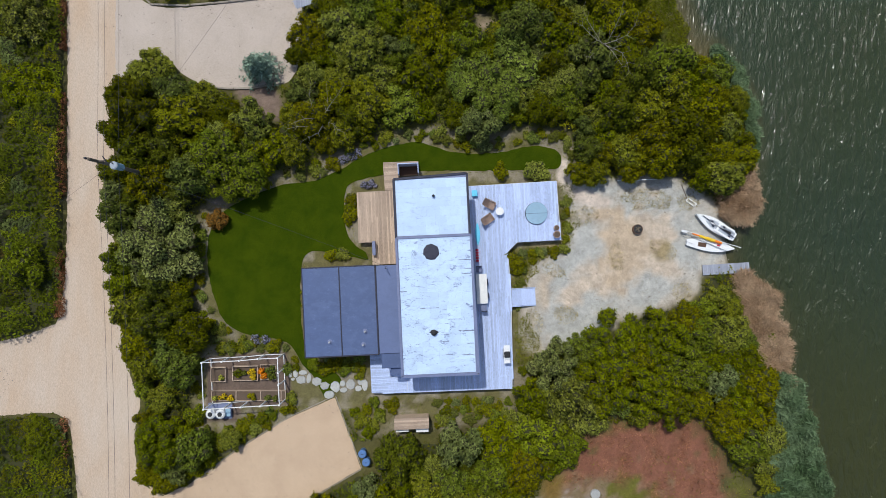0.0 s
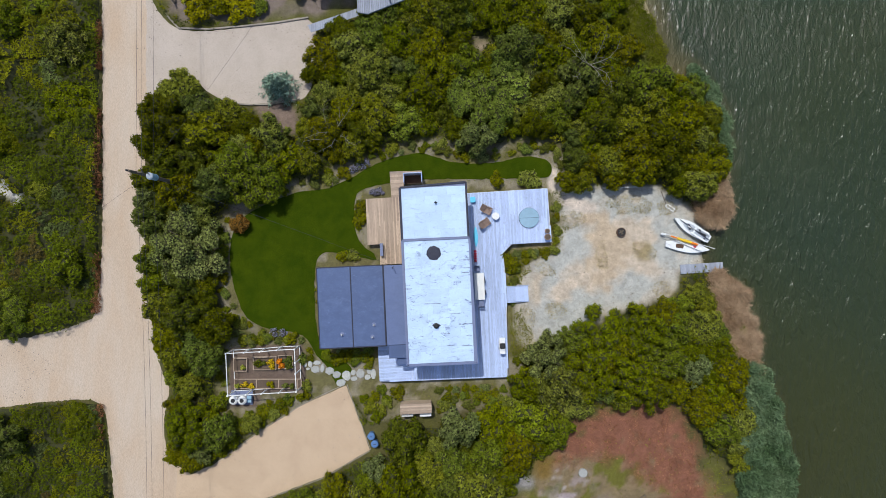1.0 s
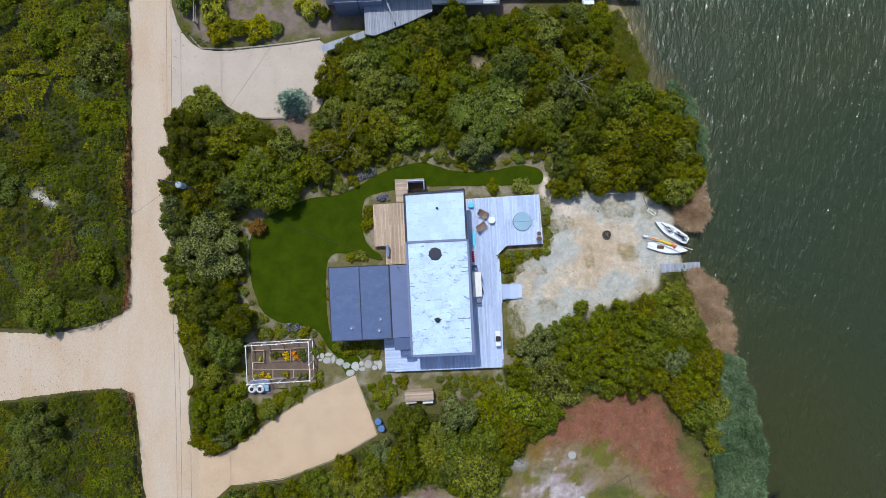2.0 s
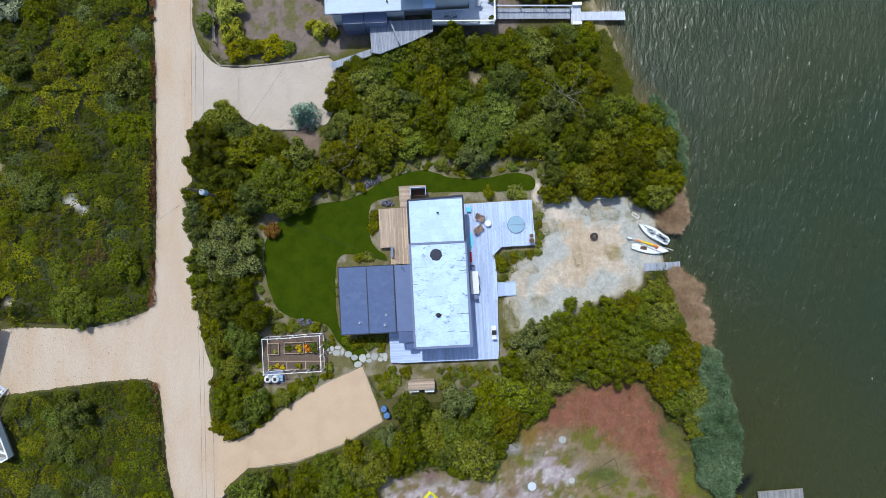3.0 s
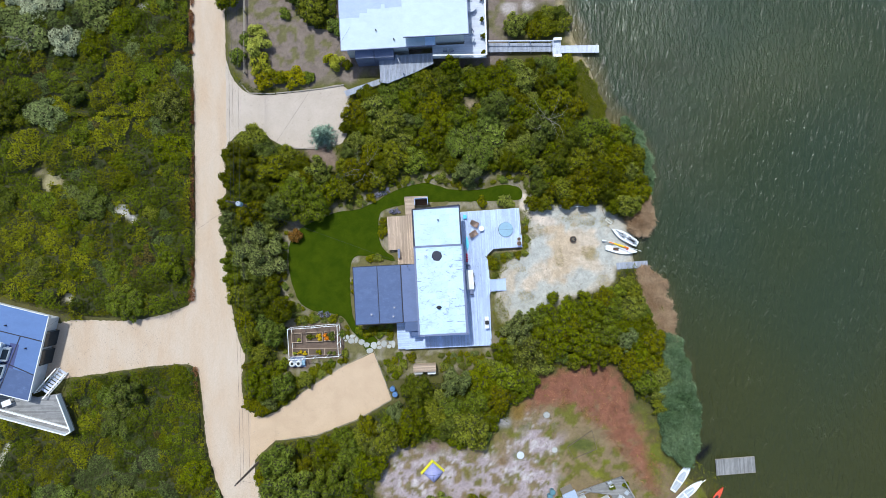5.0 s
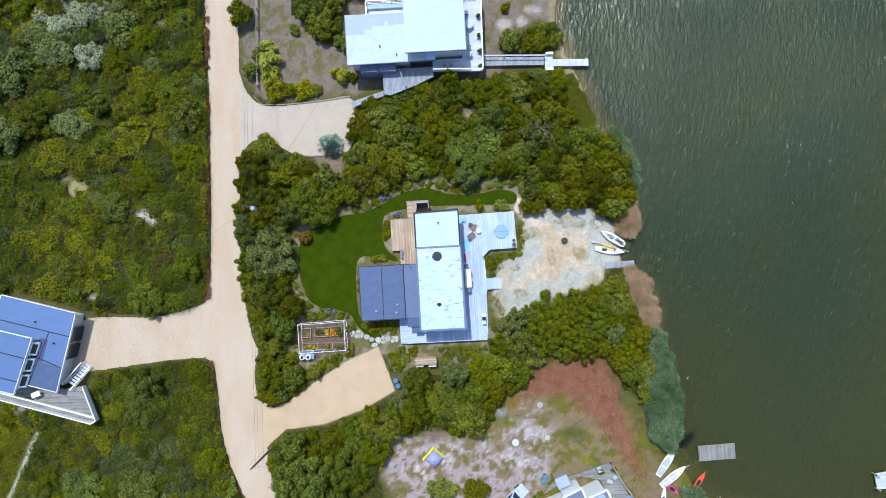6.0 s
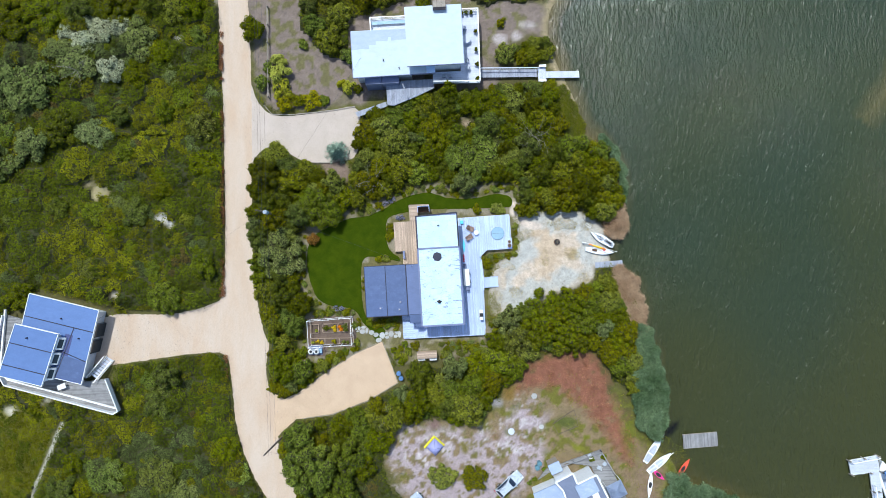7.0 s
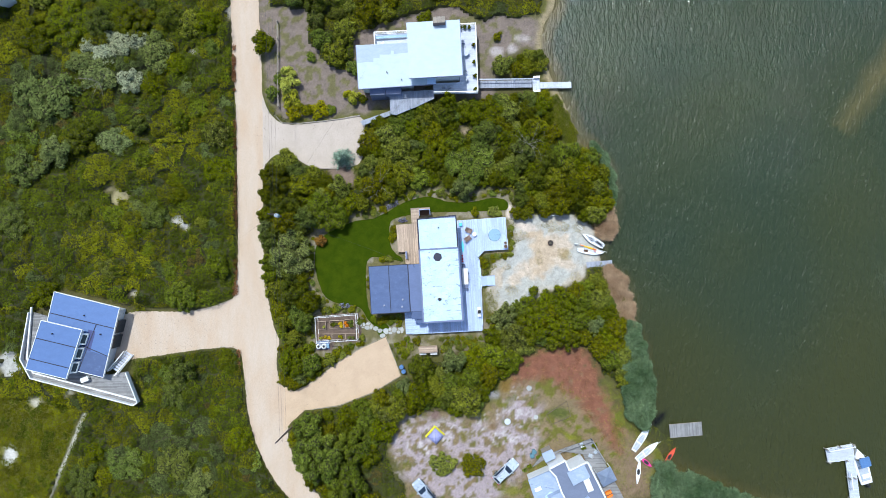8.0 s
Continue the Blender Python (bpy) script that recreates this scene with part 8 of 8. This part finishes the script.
M["tent_lilac"] = plain("lilac_nylon", (0.36, 0.37, 0.66), 0.7)
M["tent_yellow"] = plain("yellow_nylon", (0.70, 0.66, 0.04), 0.7)
tn = thing("dome_tent", "small lilac dome tent with yellow side panels", "tent", pose(-1.25, -27.3, 0, 0, 0, 48), "")
bm = bmesh.new()
n = 10
grid = [[bm.verts.new((-0.95 + 1.9 * i / n, -0.95 + 1.9 * j / n, 1.15 * max(0, 1 - (2 * i / n - 1) ** 2) ** 0.6 * max(0, 1 - (2 * j / n - 1) ** 2) ** 0.6 + 0.03)) for i in range(n + 1)] for j in range(n + 1)]
for j in range(n):
    for i in range(n):
        bm.faces.new((grid[j][i], grid[j][i + 1], grid[j + 1][i + 1], grid[j + 1][i]))
part("fly", bm, M["tent_lilac"], tn, smooth=True)
for x0, x1, y0, y1 in ((-1.12, 1.12, 0.96, 1.2), (0.96, 1.16, -0.9, 0.95)):
    bm = bmesh.new()
    prism(bm, [(x0, y0), (x1, y0), (x1, y1), (x0, y1)], 0.0, [0.35, 0.35, 0.06, 0.06] if y1 > 1 else [0.35, 0.06, 0.06, 0.35])
    part("side_panel", bm, M["tent_yellow"], tn)
for s in (1, -1):
    bm = bmesh.new()
    pts = [Vector((-1.0 + 0.2 * i, s * (-1.0 + 0.2 * i), 0.05 + 1.16 * math.sqrt(max(0, 1 - (0.2 * i - 1) ** 2)) ** 2.2)) for i in range(11)]
    for p, q in zip(pts, pts[1:]):
        rod(bm, p, q, 0.012, 6)
    part("tent_pole", bm, M["trim_dark"], tn)
for x, y, r, words in ((13.17, -20.16, 0.42, "round pale concrete cover set in the grass"), (9.8, -25.23, 0.48, "round white tank lid in the gravel"), (14.15, -24.6, 0.36, "round grey tank lid in the grass"), (-2.0, -21.4, 0.3, "small round grey cap in the gravel")):
    dc = thing("tank_cover", words, "tank cover", pose(x, y, 0), "tank covers")
    part("collar", drum(bmesh.new(), 0, 0, -0.1, 0.16, r * 0.92, r * 0.92, 24), M["stone"], dc)
    part("lid", drum(bmesh.new(), 0, 0, 0.16, 0.24, r, r * 0.92, 24), M["stone"] if "white" not in words else M["deck_white"], dc)

# boats drawn up on the southern shore
for nm, a, b, beam, depth, mat, words, fitted in (
    ("sailing_dinghy", (29.0, -29.9), (31.5, -26.1), 1.1, 0.4, "hull", "white sailing dinghy pulled up among the reeds", True),
    ("sailing_dinghy", (29.4, -31.3), (32.75, -28.65), 1.1, 0.4, "hull", "white sailing dinghy on the dry grass", True),
    ("kayak", (29.5, -35.0), (29.95, -31.3), 0.7, 0.3, "hull", "long white kayak lying on the grass", False),
    ("kayak", (31.75, -32.4), (30.1, -31.0), 0.62, 0.3, "pink", "bright pink kayak on the grass", False),
    ("kayak", (33.6, -32.3), (35.5, -29.55), 0.75, 0.3, "coral", "orange-red kayak half in the reeds", False),
):
    if mat == "pink":
        M["pink"] = plain("pink_plastic", (0.75, 0.04, 0.28), 0.4)
    if mat == "coral":
        M["coral"] = plain("orange_red_plastic", (0.72, 0.10, 0.05), 0.4)
    L = (Vector(b) - Vector(a)).length
    kb = thing(nm, words, "boat", pose(*a, -0.02 if a[0] < 33 else -0.12, 0, 0, heading(a, b)), "boats on the south shore")
    part("hull", hull_mesh(bmesh.new(), L, beam, depth, 0.75, 0.7 if fitted else 0.12, 0.04), M[mat], kb)
    if fitted:
        part("cockpit_floor", prism(bmesh.new(), [(0.25, -0.36), (0.25, 0.36), (2.0, 0.42), (2.9, 0.2), (2.9, -0.2), (2.0, -0.42)], depth + 0.0, depth + 0.09), M["hull_grey"], kb)
        part("mast", rod(bmesh.new(), (0.1, 0.1, depth + 0.2), (L + 0.4, -0.05, depth + 0.22), 0.03), M["steel"], kb)
        part("thwart", box(bmesh.new(), 1.4, 1.6, -0.4, 0.4, depth + 0.06, depth + 0.14, 0.02), M["hull"], kb)
    else:
        part("cockpit", prism(bmesh.new(), [(L * 0.5 + 0.42 * math.cos(0.4 * k), 0.19 * math.sin(0.4 * k)) for k in range(16)], depth + 0.03, depth + 0.085), M["black"], kb)
        part("coaming", prism(bmesh.new(), [(L * 0.5 + 0.47 * math.cos(0.4 * k), 0.23 * math.sin(0.4 * k)) for k in range(16)], depth + 0.02, depth + 0.075), M["trim_dark"], kb)

rf = thing("swim_raft", "floating grey plank raft moored on the pond", "raft", pose(37.15, -26.9, -0.24, 0, 0, 4.0), "")
for i in range(30):
    part("plank", box(bmesh.new(), -2.5 + 0.167 * i, -2.5 + 0.167 * i + 0.155, -0.98, 0.98, 0.30, 0.34), M["deck_old"], rf)
for y in (-0.7, 0.7):
    part("float", box(bmesh.new(), -2.4, 2.4, y - 0.25, y + 0.25, -0.15, 0.28, 0.04), M["trim_blue"], rf)
part("rim_board", bar(bmesh.new(), (-2.5, -1.01, 0.24), (2.5, -1.01, 0.24), 0.05, 0.16), M["timber"], rf)
part("rim_board", bar(bmesh.new(), (-2.5, 1.01, 0.24), (2.5, 1.01, 0.24), 0.05, 0.16), M["timber"], rf)
pz = thing("boat_pier", "white L-shaped boat pier with railings", "pier", pose(61, -32, 0), kind="structure")
PZ = [(-2.5, 1.95), (1.6, 2.65), (1.9, 0.4), (2.55, -5.7), (2.9, -9), (1.5, -9), (1.15, -5.65), (0.55, 0.2), (-2.15, -0.1)]
boards(pz, PZ, 0.35, M["deck_white"], "x", 0.2, 0.015, seed=71)
for p, q in zip(PZ, PZ[1:] + PZ[:1]):
    part("rim_board", bar(bmesh.new(), (*p, 0.24), (*q, 0.24), 0.06, 0.2), M["white_paint"], pz)
for x, y in PZ + [(1.7, -2.5), (0.9, -2.5), (-0.4, 2.3)]:
    part("pile", drum(bmesh.new(), x, y, -2.0, 0.9, 0.1, 0.1, 10), M["timber"], pz)
railing(pz, [(-2.4, 1.85), (1.5, 2.5)], 0.35, 0.9, rails=(1.0,), step=1.4)
railing(pz, [(0.75, -1.5), (1.0, -4.0)], 0.35, 0.9, rails=(1.0,), step=1.2)
a, b = (64.7, -35.4), (63.2, -30.0)
mb = thing("motor_boat", "white motor boat with a blue canvas top", "boat", pose(*a, -0.42, 0, 0, heading(a, b)), "")
part("hull", hull_mesh(bmesh.new(), 5.5, 2.1, 0.85, 0.6, 0.85, 0.0), M["hull"], mb)
part("cockpit_floor", box(bmesh.new(), 0.5, 2.9, -0.7, 0.7, 0.86, 0.92, 0.02), M["hull_grey"], mb)
part("windscreen", prism(bmesh.new(), [(3.9, -0.6), (4.0, -0.6), (4.1, 0.0), (4.0, 0.6), (3.9, 0.6)], 0.9, 1.35), M["glass_dark"], mb)
part("canvas_top", box(bmesh.new(), 3.0, 4.5, -0.8, 0.8, 1.9, 2.0, 0.06), M["blue"], mb, "blue canvas top")
for sx in (3.1, 4.4):
    for sy in (-0.72, 0.72):
        part("top_pole", rod(bmesh.new(), (sx, sy, 0.85), (sx, sy, 1.92), 0.02, 6), M["steel"], mb)
part("outboard", box(bmesh.new(), -0.5, -0.05, -0.2, 0.2, 0.5, 1.3, 0.08), M["black"], mb)
part("seat", box(bmesh.new(), 1.0, 1.6, -0.6, 0.6, 0.92, 1.2, 0.04), M["hull"], mb)
fence = thing("post_fence", "weathered post and rail fence along the yard", "fence", pose(-24.6, 38, 0), "")
for i in range(6):
    part("post", box(bmesh.new(), -0.06, 0.06, -14.6 + 2.6 * i - 0.06, -14.6 + 2.6 * i + 0.06, -0.1, 1.1), M["timber"], fence)
for z in (0.5, 0.95):
    part("rail", bar(bmesh.new(), (0, -14.6, z), (0, -1.6, z), 0.06, 0.1), M["timber"], fence)
fh = thing("corner_house", "dark-roofed house just showing in the far corner", "house", pose(-69, 41.5, 0, 0, 0, 25))
part("wall", box(bmesh.new(), -4, 3.6, -3.6, 4, 0, 3.6), M["white_siding"], fh)
part("roof", box(bmesh.new(), -4.3, 4.0, -4.0, 4.3, 3.6, 3.9, 0.03), M["grey_roof"], fh)

fr = thing("sunken_bed_frame", "old timber frame sunk in the rough grass", "frame", pose(0, 0, 0), "")
BF = [(15.8, -24.27), (18.95, -22.23), (19.53, -24.58), (16.65, -25.75)]
for p, q in zip(BF, BF[1:] + BF[:1]):
    part("side_board", bar(bmesh.new(), (*p, 0.04), (*q, 0.04), 0.06, 0.12), M["bark"], fr)

# ---- reeds, tufts and bed plants ----
def blades(name, label, region, count, h_lo, h_hi, length, thin, mat, seed, lean=0.6, category="reeds", clear=()):
    r = np.random.default_rng(seed)
    V = np.array(region)
    P = r.uniform(V.min(0), V.max(0), (count * 3, 2))
    d = signed(P, region)
    edge = d + 0.8 * wobble(P, 0.8, seed)
    ok = edge < 0
    for ring in clear:
        ok &= signed(P, ring) > 0.1
    P = P[ok][:count]
    n = len(P)
    clumps = 0.5 + 0.5 * wobble(P, 0.8, seed + 3)
    z = r.uniform(h_lo, h_hi, n) * (0.35 + 0.9 * clumps)
    nrm = r.normal(size=(n, 3)) * lean + np.array([0, 0, 1.0])
    nrm /= np.linalg.norm(nrm, axis=1, keepdims=True)
    W = sprays(r, np.c_[P, z - 0.1], nrm, length * r.uniform(0.6, 1.4, n), thin, 0.3)
    return tagged(new(name, leaf_mesh(name, W, mat)), label, category, kind="stuff")


STONES_OUT = [(-13.5, -9.8), (-6, -9.9), (-6, -12.6), (-10, -13.2), (-13.5, -11.5)]
REEDS_N = curve_through([(24.2, 8.6), (25.6, 8.9), (26.6, 6.5), (26.8, 3.9), (25.6, 2.4), (23.8, 3.4), (23.5, 5.6)], 3)
REEDS_S = curve_through([(24.6, -1.9), (26.6, -1.7), (28.3, -4.6), (29.4, -8.0), (29.0, -11.2), (27.4, -11.6), (26.6, -8.0), (25.4, -4.6)], 3)
REEDS_T = curve_through([(28.2, -10.0), (29.8, -10.6), (31.0, -14.5), (32.0, -19.0), (32.0, -23.5), (31.0, -26.2), (29.2, -25.8), (27.6, -22.4), (27.2, -17.5), (27.6, -12.5)], 3)
REEDS_E = curve_through([(33.0, -31.0), (35.2, -32.4), (39, -33.8), (44, -36), (50, -39), (50, -46), (34, -44), (31.6, -36.5), (32.0, -33.0)], 3)
REEDS_NE = curve_through([(23.0, 17.6), (24.6, 16.6), (26.2, 13.6), (27.0, 10.0), (26.8, 7.6), (26.0, 8.4), (25.4, 12.5), (23.6, 15.6)], 3)
blades("dry_reeds", "tangled dry brown reeds at the water's edge", REEDS_N, 15000, 0.2, 1.5, 0.75, 0.05, M["reed_brown"], 81)
blades("dry_reeds", "tangled dry brown reeds beside the plank jetty", REEDS_S, 26000, 0.2, 1.5, 0.75, 0.05, M["reed_brown"], 82)
blades("green_reeds", "tall blue-green reeds lining the shore", REEDS_T, 46000, 0.3, 2.2, 0.58, 0.15, M["reed_teal"], 83, 1.0)
blades("green_reeds", "tall blue-green reeds on the southern shore", REEDS_E, 46000, 0.3, 2.0, 0.58, 0.15, M["reed_teal"], 84, 1.0)
blades("green_reeds", "thin fringe of blue-green reeds", REEDS_NE, 5200, 0.2, 1.1, 0.5, 0.12, M["reed_teal"], 85)
M["beach_tuft"] = foliage("beach_tufts", (0.31, 0.27, 0.12), (0.50, 0.42, 0.25), 0.6, False)
M["yard_weed"] = foliage("grey_yard_weeds", (0.13, 0.12, 0.05), (0.25, 0.21, 0.13), 0.6, False)
for i, (x, y, rx, ry) in enumerate(TUFTS):
    ring = [(x + rx * math.cos(a * 0.6283), y + ry * math.sin(a * 0.6283)) for a in range(10)]
    blades("beach_grass", "sparse bleached tuft of beach grass on sand", ring, int(620 * rx * ry), 0.05, 0.3, 0.15, 0.2, M["beach_tuft"], 90 + i, 0.9, "grass")
for i, (ring, mat, n, words) in enumerate(((FIELD, "thicket", 9000, "patchy rough grass round the gravel lot"), (NYARD, "yard_weed", 9000, "sparse dry weeds in the sandy yard"), (RED, "red_grass", 13000, "matted rust-red grass by the shore"), (MARGIN, "thicket", 4200, "yellow-green grass along the southern shore"))):
    if mat == "red_grass":
        M["red_grass"] = foliage("rust_red_grass", (0.150, 0.062, 0.030), (0.30, 0.15, 0.08), 0.9, False, leafy=(0.5, 1.9))
    blades("rough_grass", words, ring, n, 0.09, 0.18, 0.24, 0.16, M[mat], 120 + i, 0.9, "grass")

blades("bed_grass", "patchy olive grass in the planting beds", BEDS, 13000, 0.12, 0.3, 0.17, 0.2, M["thicket"], 133, 0.9, "grass", (LAWN, NDRIVE, SDRIVE, GARDEN, DECKS_OUT, BEACH, STONES_OUT, FOOTPATH))
M["blade"] = foliage("lawn_blades", (0.034, 0.062, 0.001), (0.056, 0.086, 0.002), 0.5, False)
blades("lawn_grass", "short mown blades of the dark green lawn", LAWN, 22000, 0.05, 0.075, 0.13, 0.3, M["blade"], 140, 0.5, "grass")
M["rusty_weed"] = foliage("rust_brown_weeds", (0.20, 0.085, 0.04), (0.30, 0.15, 0.07), 0.5, False)
for y0, y1, w in ((4.0, 13.5, 0.7), (-5.4, 0.5, 0.7), (17, 22, 0.5), (-17.5, -13.6, 0.6), (26, 33, 0.4)):
    xw = -31.3 if y0 > -10 else -31.0
    blades("verge_weeds", "rust-brown dry weeds along the road verge", [(xw - w, y0), (xw + 0.12, y0), (xw + 0.12, y1), (xw - w, y1)], int(150 * (y1 - y0)), 0.15, 0.9, 0.2, 0.35, M["rusty_weed"], int(150 + y1), 0.8, "weeds")


def pebbles(name, label, outline, count, seed, mat, rim=None):
    """Loose stones strewn on a surface, thicker near its rim."""
    r = np.random.default_rng(seed)
    V = np.array(outline)
    P = r.uniform(V.min(0), V.max(0), (count * 6, 2))
    d = signed(P, outline)
    P = P[(d < -0.05) & (r.random(len(P)) < np.exp(d / 1.6) + 0.06)][:count]
    bm = bmesh.new()
    for x, y in P:
        s = float(r.uniform(0.025, 0.07))
        base = [bm.verts.new((x + s * math.cos(a + s * 90), y + s * 0.8 * math.sin(a + s * 90), 0.02)) for a in (0, 1.26, 2.51, 3.77, 5.03)]
        tip = bm.verts.new((x + s * 0.2, y, 0.03 + s * 0.8))
        for i in range(5):
            bm.faces.new((base[i], base[(i + 1) % 5], tip))
    return tagged(new(name, finish(name, bm, mat)), label, "stones", kind="stuff")


M["pebble"] = surface("dark_pebbles", (0.20, 0.17, 0.15), (0.32, 0.28, 0.25), 4.0, 30.0, 0.9, island=0.4)
pebbles("pebbles", "dark loose pebbles on the pale gravel drive", NDRIVE, 240, 161, M["pebble"])
pebbles("pebbles", "loose pebbles on the tan gravel drive", SDRIVE, 160, 162, M["pebble"])
pebbles("pebbles", "loose pebbles on the side drive by the tall house", [(-47.6, -8.2), (-38, -8.2), (-35, -10.5), (-38, -13.6), (-48, -14.6)], 300, 163, M["pebble"])
pebbles("beach_litter", "shell and driftwood scraps on the sand", BEACH, 130, 164, M["pebble"])
pebbles("pebbles", "loose stones strewn over the gravel lot", LOT, 260, 165, M["pebble"])

for i, strip in enumerate(BORDERS):
    blades("border_grass", "low olive grass along the deck edge", strip, 1500, 0.06, 0.32, 0.2, 0.2, M["thicket"], 180 + i, 0.9, "grass")
blades("marsh_grass", "yellow-green marsh grass along the shore", MARSH, 6500, 0.1, 0.5, 0.25, 0.2, M["thicket"], 170, 0.8, "grass")

bed_rng = np.random.default_rng(77)
SKIP = [BEDS]
spots = scatter(bed_rng, BEDS, 0.66, 0.28, 0.62, 5000, [], extra=[(turned([(-6.6, 7.9), (-1.2, 7.9), (-1.2, 5.4), (-6.6, 5.4)]), 1.0), (STONES_OUT, 0.7)], skip=SKIP)
for i, (x, y, r) in enumerate(spots[:190]):
    plant(("small_olive", "small", "small_olive", "small", "grey")[int(bed_rng.integers(5))], x, y, r * 1.2, r * 0.95)
for x, y, r, h in ((5.2, 6.9, 0.75, 0.9), (8.2, 6.85, 1.0, 1.1), (6.3, -0.5, 0.9, 1.1), (6.6, -1.2, 0.6, 0.8), (-7.35, 3.2, 0.7, 0.7), (-7.3, 4.6, 0.6, 0.6), (10.75, 4.4, 0.5, 0.5), (10.8, 3.5, 0.4, 0.4), (10.75, 2.2, 0.5, 0.5), (10.7, 1.3, 0.4, 0.4), (10.6, 0.4, 0.5, 0.5), (9.6, 0.05, 0.5, 0.45), (8.6, 0.0, 0.4, 0.4), (-9.0, -0.1, 0.6, 0.6), (-8.0, -0.2, 0.55, 0.6)):
    plant("small_olive", x, y, r * 1.1, h * 0.85, label="clipped green shrub in a border by the deck")
for i, (x, y, r) in enumerate(((-18.0, -7.9, 0.6), (-17.0, -7.8, 0.5), (-16.2, -7.8, 0.5), (-13.7, -7.7, 0.6), (-12.7, -9.6, 0.45), (-12.2, -12.0, 0.5), (-12.3, -12.9, 0.45), (-10.4, -9.3, 0.55), (-9.5, -9.5, 0.6), (-8.6, -9.3, 0.6),
                                (-7.8, -9.7, 0.6), (-7.0, -9.3, 0.55), (-6.6, -10.2, 0.4), (-14.8, -13.8, 0.6), (-16.6, -14.5, 0.6), (-15.3, -14.6, 0.55), (-16.5, -15.3, 0.6), (-4.0, -12.8, 0.6), (-4.9, -13.6, 0.5), (-5.4, -12.4, 0.5), (-11.15, -3.2, 0.35), (-11.15, -4.3, 0.35))):
    plant("small" if i % 3 == 1 else "small_olive", x, y, r * 1.15, r * 0.9, label="low leafy green bed plant in sandy mulch")
for i, (x, y, r) in enumerate(((-7.4, 8.25, 0.55), (-8.1, 7.95, 0.5), (-6.8, 8.6, 0.4), (-15.4, -7.1, 0.5), (-14.6, -7.2, 0.5), (-5.6, 5.9, 0.45), (-6.2, 5.8, 0.4))):
    clump("lavender_clump", "grey-violet lavender clump along the lawn edge", "plant", M["petal_violet"], x, y, r, 0.4, 260, 0.09, 0.0, 500 + i, "lavender clumps")


def bare_tree(x, y, h, seed, label):
    rnd = random.Random(seed)
    t = thing("bare_tree", label, "tree", pose(x, y, 0))
    bm = bmesh.new()
    rod(bm, (0, 0, -0.1), (0.2, 0.1, h * 0.5), 0.09, 8, 0.06)
    part("trunk", bm, M["twig"], t)
    for i in range(7):
        a = i * 0.9 + rnd.random()
        bm = bmesh.new()
        p = Vector((0.2, 0.1, h * rnd.uniform(0.35, 0.5)))
        d = Vector((math.cos(a), math.sin(a), rnd.uniform(0.5, 0.9))).normalized()
        r = 0.032
        for k in range(4):
            q = p + d * h * 0.17
            rod(bm, p, q, r, 6, r * 0.7)
            for s in (-1, 1):
                e = Vector((-d.y, d.x, 0.2)) * s * 0.6 + d * 0.5
                rod(bm, q, q + e.normalized() * h * rnd.uniform(0.08, 0.16), r * 0.5, 5, r * 0.2)
            p, r = q, r * 0.7
            d = (d + Vector((rnd.uniform(-0.4, 0.4), rnd.uniform(-0.4, 0.4), -0.1))).normalized()
        part("limb", bm, M["twig"], t)


bare_tree(13.2, 16.8, 5.4, 1, "bare pale-limbed tree standing over the scrub")
bare_tree(-9.6, 10.8, 4.6, 2, "leaning bare grey tree in the thicket")
bare_tree(-7.6, -22.6, 3.6, 3, "small bare silvery tree beside the lot")
bare_tree(-51.5, 27.0, 4.4, 4, "bare pale tree among the willows")
